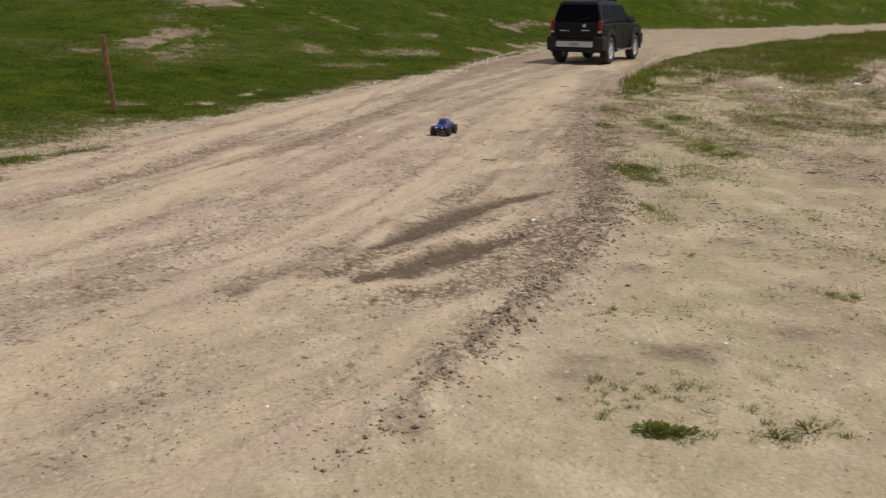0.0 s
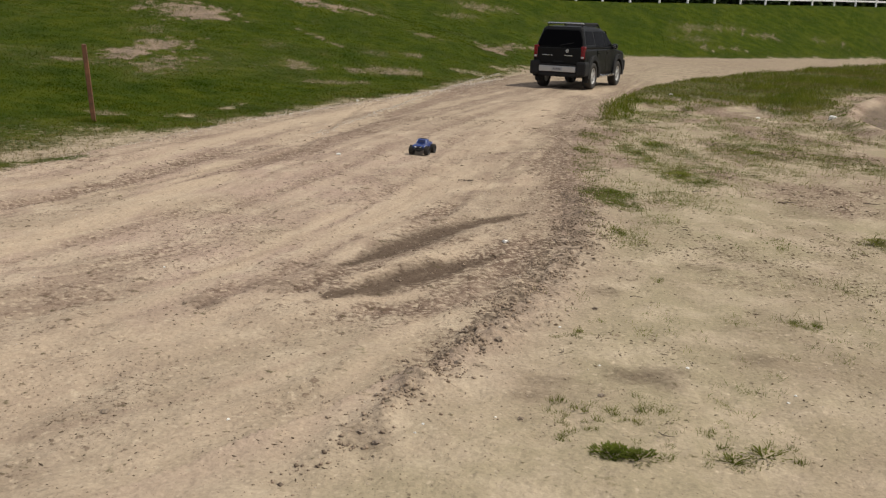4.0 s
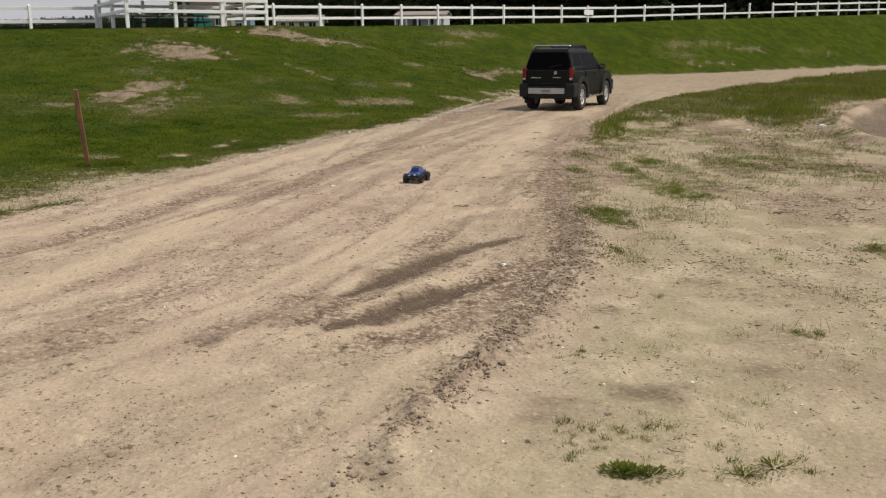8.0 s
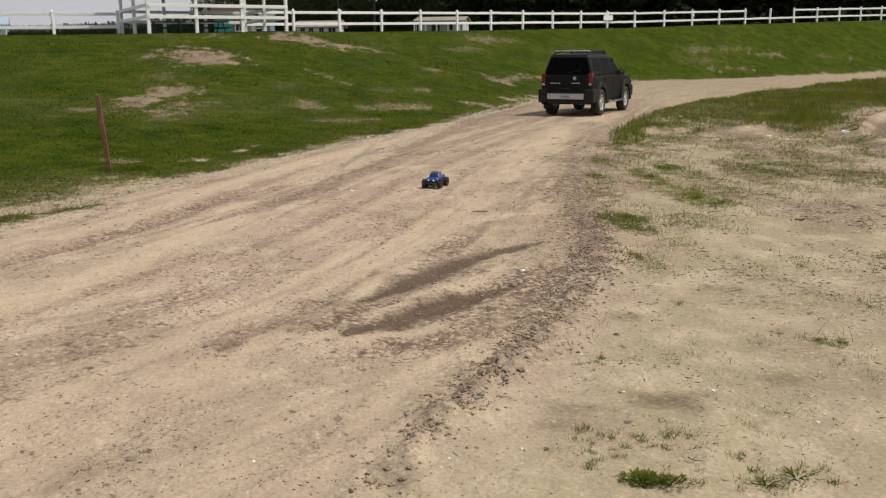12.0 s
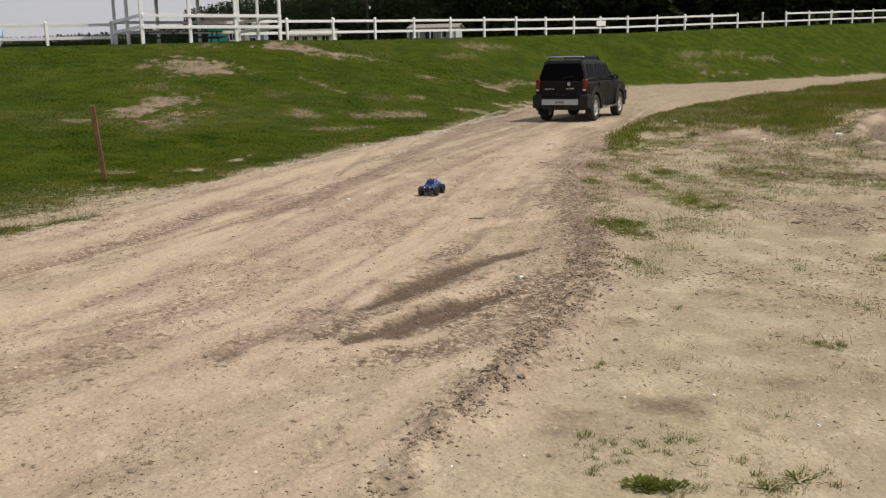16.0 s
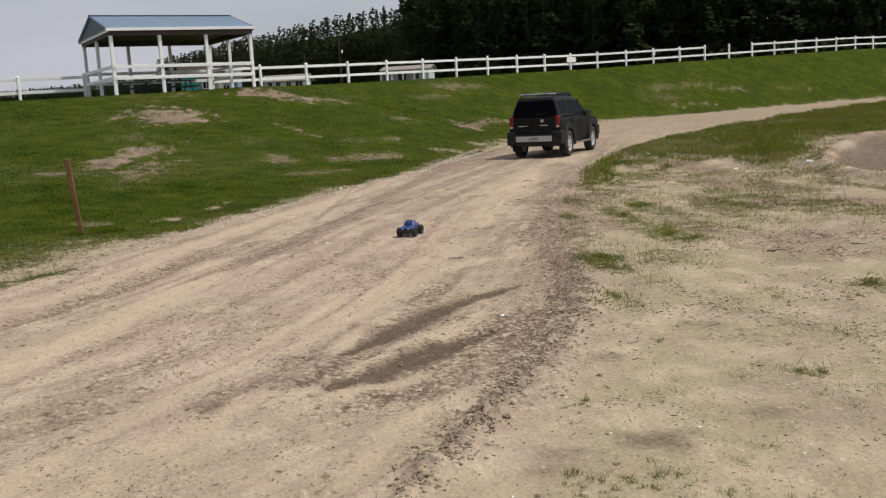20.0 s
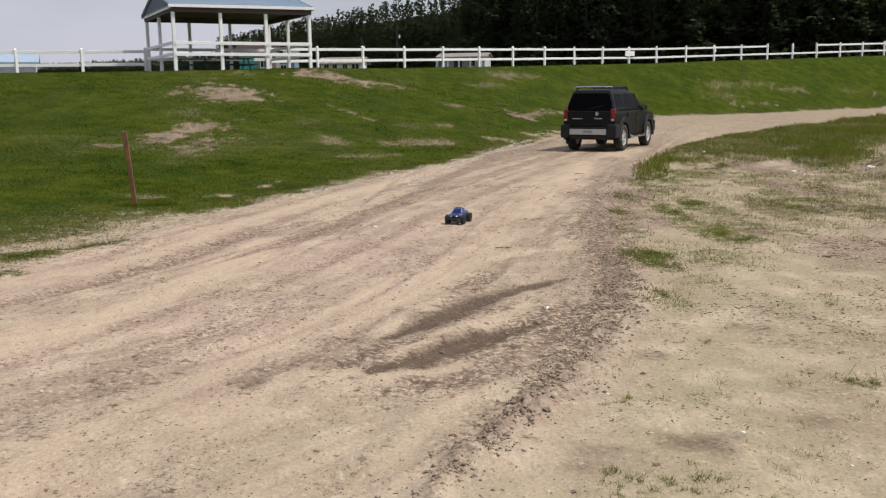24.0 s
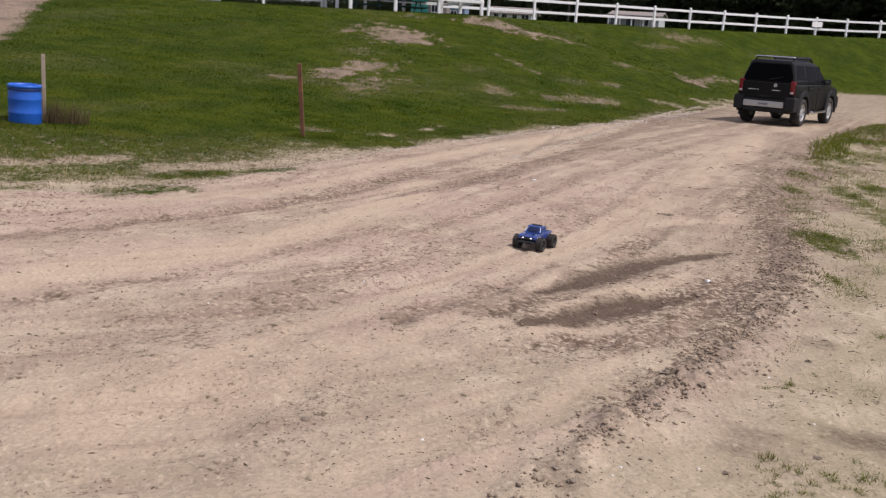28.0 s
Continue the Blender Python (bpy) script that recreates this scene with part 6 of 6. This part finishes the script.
    z, c = lay(x, y)
    keep = rng.uniform(0, 1, len(x)) < np.maximum(c["weedy"] * 0.9, np.maximum(c["rank"] * 0.9, 0.5 * (c["lawn"] > 0.1) * (c["lawn"] < 0.7)))
    x, y, z, r = x[keep], y[keep], z[keep], r[keep]
    v, f = blades(rng, x, y, z, rng.uniform(0.02, 0.10, len(x)) + r * 0.0012, 0.002 + r * rng.uniform(0.0003, 0.0006, len(x)), 1.4)
    joined("dry_grass", v, f, M_BLADE_DRY, "dry straw among the weeds and along the turf edge", "dry grass")


turf()


def grass_clump(x, y, size, h, n, seed, label):
    """A tussock of long drooping blades."""
    rng = np.random.RandomState(seed)
    g = tagged(empty("grass_tussock", pose(x, y, ground_z(x, y))), label, "grass tussock", "tussocks")
    a = rng.uniform(0, 6.28, n)
    r = size * rng.uniform(0, 1, n) ** 0.7
    v, f = blades(rng, np.cos(a) * r, np.sin(a) * r, np.zeros(n), h * rng.uniform(0.4, 1.0, n), rng.uniform(0.005, 0.010, n), 0.5)
    me = bpy.data.meshes.new("foliage")
    fill_mesh(me, v, f)
    me.materials.append(M_DEAD_STALK if h > 0.2 else M_BLADE_TALL)
    new("foliage", me).parent = g


for k, (gx, gy, gs, gh) in enumerate([(-8.32, 11.55, 0.16, 0.42), (-8.12, 11.75, 0.20, 0.36), (-8.75, 10.75, 0.3, 0.09), (-8.4, 10.8, 0.3, 0.07), (-5.2, 13.85, 0.22, 0.10), (-5.55, 13.65, 0.2, 0.09), (-5.0, 13.9, 0.18, 0.08)]):
    grass_clump(gx, gy, gs, gh, 260, 50 + k, "brownish tussock of rank grass by the stake" if k < 4 else "dark green tussock at the foot of the stake")


def weed(x, y, size, n, seed, label, category="weed"):
    """A low plant: many small leaves on short stems from one root."""
    rng = np.random.RandomState(seed)
    z = ground_z(x, y)
    w = tagged(empty("weed_plant", pose(x, y, z)), label, category, "weed plants")
    if size < 0.12:
        g = rng.randint(0, 4, n)
        gx, gy = rng.normal(0, size * 0.55, 4)[g], rng.normal(0, size * 0.55, 4)[g]
        v, f = blades(rng, gx + rng.normal(0, size * 0.16, n), gy + rng.normal(0, size * 0.16, n), np.zeros(n), size * rng.uniform(0.10, 0.45, n), size * rng.uniform(0.025, 0.05, n), 1.5)
        me = bpy.data.meshes.new("foliage")
        fill_mesh(me, v, f)
        me.materials.append(M_WEED)
        new("foliage", me).parent = w
        return
    a = rng.uniform(0, 2 * math.pi, n)
    r = size * rng.uniform(0, 1, n) ** 0.55 * (0.80 + 0.20 * np.sin(a * 5 + seed) + rng.normal(0, 0.10, n))
    h = size * 0.26 * (1.15 - r / size) * rng.uniform(0.1, 1.0, n) + 0.004
    c = np.stack([np.cos(a) * r, np.sin(a) * r * 0.75, h], 1)
    d = np.stack([np.cos(a), np.sin(a), rng.uniform(0.0, 0.9, n)], 1) * (size * rng.uniform(0.06, 0.20, n))[:, None]
    s = np.stack([-np.sin(a), np.cos(a), rng.uniform(-0.5, 0.5, n)], 1) * (size * rng.uniform(0.012, 0.035, n))[:, None]
    q = np.stack([c - d * 0.5, c + s, c + d * 0.6, c - s], 1).reshape(-1, 3)
    me = bpy.data.meshes.new("foliage")
    me.from_pydata(q.tolist(), [], np.arange(4 * n).reshape(-1, 4).tolist())
    me.materials.append(M_WEED)
    new("foliage", me).parent = w
    bm = bmesh.new()
    for k in range(6):
        i = rng.randint(0, n)
        b = tube([(0, 0, -0.01), (c[i][0] * 0.5, c[i][1] * 0.5, c[i][2] * 0.8), tuple(c[i])], [0.004, 0.003, 0.0015], 4)
        tmp = bpy.data.meshes.new("stem")
        b.to_mesh(tmp)
        b.free()
        bm.from_mesh(tmp)
        bpy.data.meshes.remove(tmp)
    part("root_stock", bm, M_WEED, w)


weed(0.70, 3.40, 0.150, 620, 1, "dense green weed mat on bare sand")
weed(0.80, 3.36, 0.120, 300, 3, "looser edge of a green weed mat on sand")
weed(1.32, 3.43, 0.125, 130, 5, "thin spreading green weed on bare sand")
weed(1.18, 3.38, 0.120, 90, 7, "thin spreading green weed on bare sand")
for k, (wx, wy, ws) in enumerate([(0.64, 3.88, 0.10), (0.49, 3.80, 0.07), (0.52, 3.71, 0.06), (0.54, 3.56, 0.08), (0.68, 3.66, 0.06), (0.73, 3.77, 0.08), (0.89, 3.89, 0.11), (0.97, 3.82, 0.07), (0.81, 3.71, 0.07), (0.92, 3.42, 0.08), (1.12, 3.39, 0.09),
                                  (1.39, 3.46, 0.10), (1.21, 3.36, 0.07), (1.13, 3.62, 0.07), (1.31, 4.00, 0.05), (1.24, 3.76, 0.05), (0.74, 4.85, 0.08), (0.61, 4.80, 0.06), (0.87, 5.12, 0.05), (1.42, 6.05, 0.07), (1.40, 7.45, 0.10), (2.68, 7.23, 0.10)]):
    weed(wx, wy, ws, 130, 20 + k, "small straggling green weed on the sandy ground")
for k, (wx, wy, ws) in enumerate([(1.62, 9.3, 0.16), (1.75, 12.9, 0.18), (2.55, 12.8, 0.18), (3.0, 13.8, 0.24), (4.3, 13.2, 0.2), (2.7, 10.8, 0.22), (2.9, 10.4, 0.18), (2.16, 5.17, 0.09), (3.55, 7.5, 0.16)]):
    weed(wx, wy, ws, 170, 60 + k, "leafy green weed tuft beside the drive")


# ---- clods, pebbles, stones, twigs ----
def lumps(rng, x, y, z, s, flat=0.7, drawn=None):
    """Small rough stones of eight facets."""
    n = len(x)
    o = np.array([(1, 0, 0), (0, 1, 0), (-1, 0, 0), (0, -1, 0), (0, 0, 1), (0, 0, -1)], float)
    f = np.array([(0, 1, 4), (1, 2, 4), (2, 3, 4), (3, 0, 4), (1, 0, 5), (2, 1, 5), (3, 2, 5), (0, 3, 5)])
    k = rng.uniform(0.55, 1.25, (n, 6, 1))
    v = o[None] * k * s[:, None, None] + rng.normal(0, 0.18, (n, 6, 3)) * s[:, None, None]
    v[:, :, 2] *= flat
    if drawn is not None:
        v[:, :, 0] *= drawn[:, None]
    a = rng.uniform(0, 6.28, n)
    ca, sa = np.cos(a)[:, None], np.sin(a)[:, None]
    vx, vy = v[:, :, 0] * ca - v[:, :, 1] * sa, v[:, :, 0] * sa + v[:, :, 1] * ca
    v = np.stack([vx + x[:, None], vy + y[:, None], v[:, :, 2] + (z + s * 0.25)[:, None]], 2)
    return v.reshape(-1, 3), (f[None] + 6 * np.arange(n)[:, None, None]).reshape(-1, 3)


def litter():
    rng = np.random.RandomState(9)
    x, y, r = scatter(rng, 90000, -34, 43, 2.6, 17, 0.9)
    z, c = lay(x, y)
    patch = fbm(x * 1.3, y * 1.3, 231, 3)
    bare = c["drive"] < 0.5
    broad = step(0.02, 0.22, fbm(x * 0.55, y * 0.5, 233, 4))
    k = np.where(bare, 0.015 + 1.4 * broad * np.clip(patch, 0, 1), 0.05 + 2.4 * np.clip(patch - 0.02, 0, 1))
    keep = (rng.uniform(0, 1, len(x)) < (k + 0.6 * c["dark"]) * (1 - 0.8 * c["streak"])) & (c["lawn"] < 0.4)
    x, y, z, r = x[keep], y[keep], z[keep], r[keep]
    v, f = lumps(rng, x, y, z, (0.002 + 0.0011 * r * rng.uniform(0.25, 1.0, len(x)) ** 2.6))
    joined("crumbs", v, f, M_CLOD, "small crumbs of dry earth over the drive", "clods")
    x, y, r = scatter(rng, 5200, -34, 43, 2.6, 20, 0.9)
    z, c = lay(x, y)
    keep = (c["lawn"] < 0.4)
    x, y, z, r = x[keep], y[keep], z[keep], r[keep]
    tx, ty = np.array([p[0] for p in TOE]), np.array([p[1] for p in TOE])   # stony fringe along the foot of the bank
    u = rng.uniform(6.0, 30.0, 5200)
    fx, fy = np.interp(u, ty, tx) + rng.exponential(0.30, len(u)) - 0.15, u
    fz, fc = lay(fx, fy)
    ok = fc["lawn"] < 0.8
    x, y, z, r = np.append(x, fx[ok]), np.append(y, fy[ok]), np.append(z, fz[ok]), np.append(r, np.hypot(fx, fy)[ok])
    v, f = lumps(rng, x, y, z, 0.002 + 0.0008 * r * rng.uniform(0.2, 1.0, len(x)) ** 2.5)
    joined("pebbles", v, f, M_STONE, "pale pebbles scattered on the drive", "pebbles")
    u = rng.uniform(0, 1, 1300) ** 1.6 * 20.5 + 13.7                # pale windrow of stones
    wx, wy = np.interp(u, [q[1] for q in WINDROW], [q[0] for q in WINDROW]) + rng.normal(0, 0.06, len(u)), u
    u = rng.uniform(7.0, 32.0, 1500)                                # bright stones at the turf's edge
    wx, wy = np.append(wx, np.interp(u, ty, tx) + rng.normal(0.02, 0.10, len(u))), np.append(wy, u)
    wz = lay(wx, wy)[0]
    v, f = lumps(rng, wx, wy, wz, 0.003 + 0.0008 * wy * rng.uniform(0.1, 1.0, len(wx)) ** 2.4)
    joined("edge_stones", v, f, M_STONE_PALE, "pale gravel lying in a row beside the turf", "gravel")
    n = 22000
    p = rng.uniform(0, 1, n)
    seg = np.array(BERM)
    run = np.concatenate([[0], np.cumsum(np.hypot(np.diff(seg[:, 0]), np.diff(seg[:, 1])))])
    bx, by = np.interp(p * run[-1], run, seg[:, 0]), np.interp(p * run[-1], run, seg[:, 1])
    x, y = bx + rng.normal(0.03, 0.12 + 0.14 * p), by + rng.normal(0, 0.20, n)
    for rut in RUTS:                                              # crumbled edges of the ruts
        q = np.array(rut)
        w = rng.uniform(0, len(q) - 1, 420)
        x = np.append(x, np.interp(w, np.arange(len(q)), q[:, 0]) + rng.normal(-0.05, 0.10, 420))
        y = np.append(y, np.interp(w, np.arange(len(q)), q[:, 1]) + rng.normal(0.05, 0.12, 420))
    n = len(x)
    z, c = lay(x, y)
    keep = rng.uniform(0, 1, n) < (0.05 + c["dark"] * 1.4 + c["rut"] * 0.6) * (0.15 + step(-0.02, 0.14, fbm(x * 5.5, y * 5.5, 243, 3)))
    x, y, z = x[keep], y[keep], z[keep]
    v, f = lumps(rng, x, y, z, 0.002 + 0.015 * rng.uniform(0, 1, len(x)) ** 3.0)
    joined("churned_clods", v, f, M_CLOD_DARK, "churned dark clods along the edge of the drive", "clods")
    # bits of dead stalk and bark, in drifts on the rough ground, a few on the drive
    x, y, r = scatter(rng, 80000, -34, 40, 3.0, 20, 0.85)
    z, c = lay(x, y)
    k = np.where(c["drive"] < 0.5, 0.08 + 1.2 * step(-0.06, 0.20, c["drift"]) * step(4.0, 7.0, r), 0.04 + 0.24 * np.clip(c["fleck"], 0, 1.2) ** 2) * (c["lawn"] < 0.3)
    keep = rng.uniform(0, 1, len(x)) < k * step(-0.05, 0.15, fbm(x * 2.5, y * 2.0, 241, 3) + 0.02)
    x, y, z, r = x[keep], y[keep], z[keep], r[keep]
    v, f = lumps(rng, x, y, z, 0.0016 + 0.0010 * r * rng.uniform(0.12, 1.0, len(x)) ** 2.4, 0.45, rng.uniform(1.2, 4.0, len(x)))
    joined("plant_debris", v, f, M_DEBRIS, "dark bits of dead stalk strewn on the sand", "plant debris")


litter()


def stone(x, y, s, seed, mat, label, category="stone", group="loose stones", name="stone"):
    rng = np.random.RandomState(seed)
    bm = bmesh.new()
    bmesh.ops.create_icosphere(bm, subdivisions=2, radius=s)
    for v in bm.verts:
        v.co *= 0.5 + 0.75 * rng.rand()
        v.co.z *= 0.55
    ob = part(name, bm, mat)
    ob.matrix_world = pose(x, y, ground_z(x, y) + s * 0.22, 0, 0, rng.uniform(0, 360))
    return tagged(ob, label, category, group)


stone(0.43, 6.94, 0.028, 1, M_STONE_WHITE, "small white stone beside the ruts")
for k, (sx, sy, ss) in enumerate([(0.65, 4.97, 0.008), (0.79, 4.39, 0.008), (-0.07, 3.58, 0.007), (0.24, 3.71, 0.006), (-0.10, 3.50, 0.006), (1.24, 4.40, 0.010), (1.68, 4.10, 0.009), (1.62, 4.02, 0.009),
                                  (6.52, 20.1, 0.045), (5.81, 25.4, 0.05), (10.1, 29.7, 0.07), (-1.9, 5.9, 0.010), (-2.6, 5.0, 0.008), (-0.9, 3.6, 0.008), (-1.45, 11.4, 0.03), (-2.2, 20.3, 0.045)]):
    stone(sx, sy, ss, 30 + k, M_STONE_WHITE, "tiny white stone lying on the sand" if ss < 0.02 else "pale stone beside the rough grass")
for k, (sx, sy, ss) in enumerate([(0.11, 4.74, 0.030), (0.29, 4.63, 0.032), (0.07, 4.30, 0.026), (0.02, 4.22, 0.024), (-0.29, 3.87, 0.020), (0.35, 3.72, 0.020), (-0.32, 3.48, 0.026), (-0.19, 4.27, 0.016),
                                  (0.90, 5.32, 0.028), (0.39, 5.02, 0.022), (0.74, 3.97, 0.022), (0.20, 4.52, 0.028), (0.33, 4.8, 0.024), (-1.44, 3.62, 0.028), (-0.25, 3.40, 0.024), (-1.53, 5.12, 0.022)]):
    stone(sx, sy, ss * 0.75, 60 + k, M_CLOD_LUMP, "rough dark clod of earth on the drive", "clod", "large clods", "clod")
stone(7.99, 19.75, 0.10, 2, M_STONE_WHITE, "pale boulder at the edge of the rough grass", "boulder")


def twig(x, y, n, turn, seed):
    rng = np.random.RandomState(seed)
    pts = [(n * (u - 0.5), 0.16 * n * math.sin(u * 5 + seed), 0.01 + 0.03 * n * rng.rand()) for u in (0, 0.3, 0.6, 1.0)]
    t = tagged(empty("twig", pose(x, y, ground_z(x, y) + 0.004, 0, 0, turn)), "dry dark twig lying on the dirt", "twig", "twigs")
    part("stick", tube(pts, [n * 0.03, n * 0.028, n * 0.02, n * 0.01], 5), M_TWIG, t)
    part("side_shoot", tube([pts[1], (pts[1][0] + n * 0.12, n * 0.16, 0.02), (pts[1][0] + n * 0.16, n * 0.28, 0.012)], [n * 0.016, n * 0.012, n * 0.006], 5), M_TWIG, t)


for k, (tx, ty, tn, ta) in enumerate([(0.14, 9.70, 0.17, 10), (0.20, 9.74, 0.11, 50), (0.62, 4.55, 0.08, 60), (3.4, 9.2, 0.20, -10), (2.6, 9.6, 0.16, 5), (1.2, 5.6, 0.08, 0), (2.0, 7.6, 0.10, 12), (4.3, 9.3, 0.18, 2), (0.95, 3.55, 0.08, -35), (1.42, 32.7, 0.5, 10), (1.5, 32.9, 0.4, 60), (1.88, 19.6, 0.2, 15)]):
    twig(tx, ty, tn, ta, k + 1)


# seconds, front axle x and y, heading from -y towards -x
TRUCK_KEYS = [(0.0, -0.45, 11.77, 18), (26.1, -0.45, 11.77, 18), (26.25, -0.445, 11.74, 16), (26.4, -0.435, 11.62, 11), (26.5, -0.43, 11.50, 6),
              (26.6, -0.43, 11.35, 2), (26.7, -0.43, 11.15, -1), (26.8, -0.435, 10.93, -2), (26.9, -0.44, 10.67, -3), (27.0, -0.45, 10.38, -3),
              (27.1, -0.46, 10.09, -2), (27.2, -0.49, 9.80, 1), (27.3, -0.53, 9.51, 5), (27.4, -0.57, 9.22, 10), (27.5, -0.615, 8.93, 13), (27.6, -0.68, 8.63, 15),
              (27.7, -0.755, 8.34, 16), (27.8, -0.83, 8.05, 17), (27.9, -0.905, 7.76, 18), (28.0, -0.98, 7.48, 17)]


# ---- the toy truck turns and drives up to the camera ----
def motions():
    r = 0.056
    rows, turned, dist = [], [], 0.0
    keys = TRUCK_KEYS
    last = None
    n = 30
    ts = [k[0] for k in keys]

    def at(t):
        return [float(np.interp(t, ts, [k[i] for k in keys])) for i in (1, 2, 3)]
    times = [0.0, 13.0] + [26.0 + i / n for i in range(0, 61)]
    for t in times:
        x, y, a = at(t)
        x, y = x + 0.114 * math.sin(radians(a)), y + 0.114 * math.cos(radians(a))
        if last is not None:
            dist += math.hypot(x - last[0], y - last[1])
        last = (x, y)
        hx, hy = -math.sin(radians(a)), -math.cos(radians(a))
        zf = ground_z(x + hx * 0.114, y + hy * 0.114)
        zb = ground_z(x - hx * 0.114, y - hy * 0.114)
        pitch = math.degrees(math.atan2(zf - zb, 0.228))
        rows.append((t, pose(x, y, (zf + zb) / 2 + 0.004, pitch, 0, 180 - a)))
        turned.append((t, math.degrees(dist / r)))
    walk(TRUCK, rows)
    for w in WHEELS:
        p = w.location.copy()
        walk(w, [(t, pose(p.x, p.y, p.z, -d, 0, 0)) for t, d in turned])


motions()
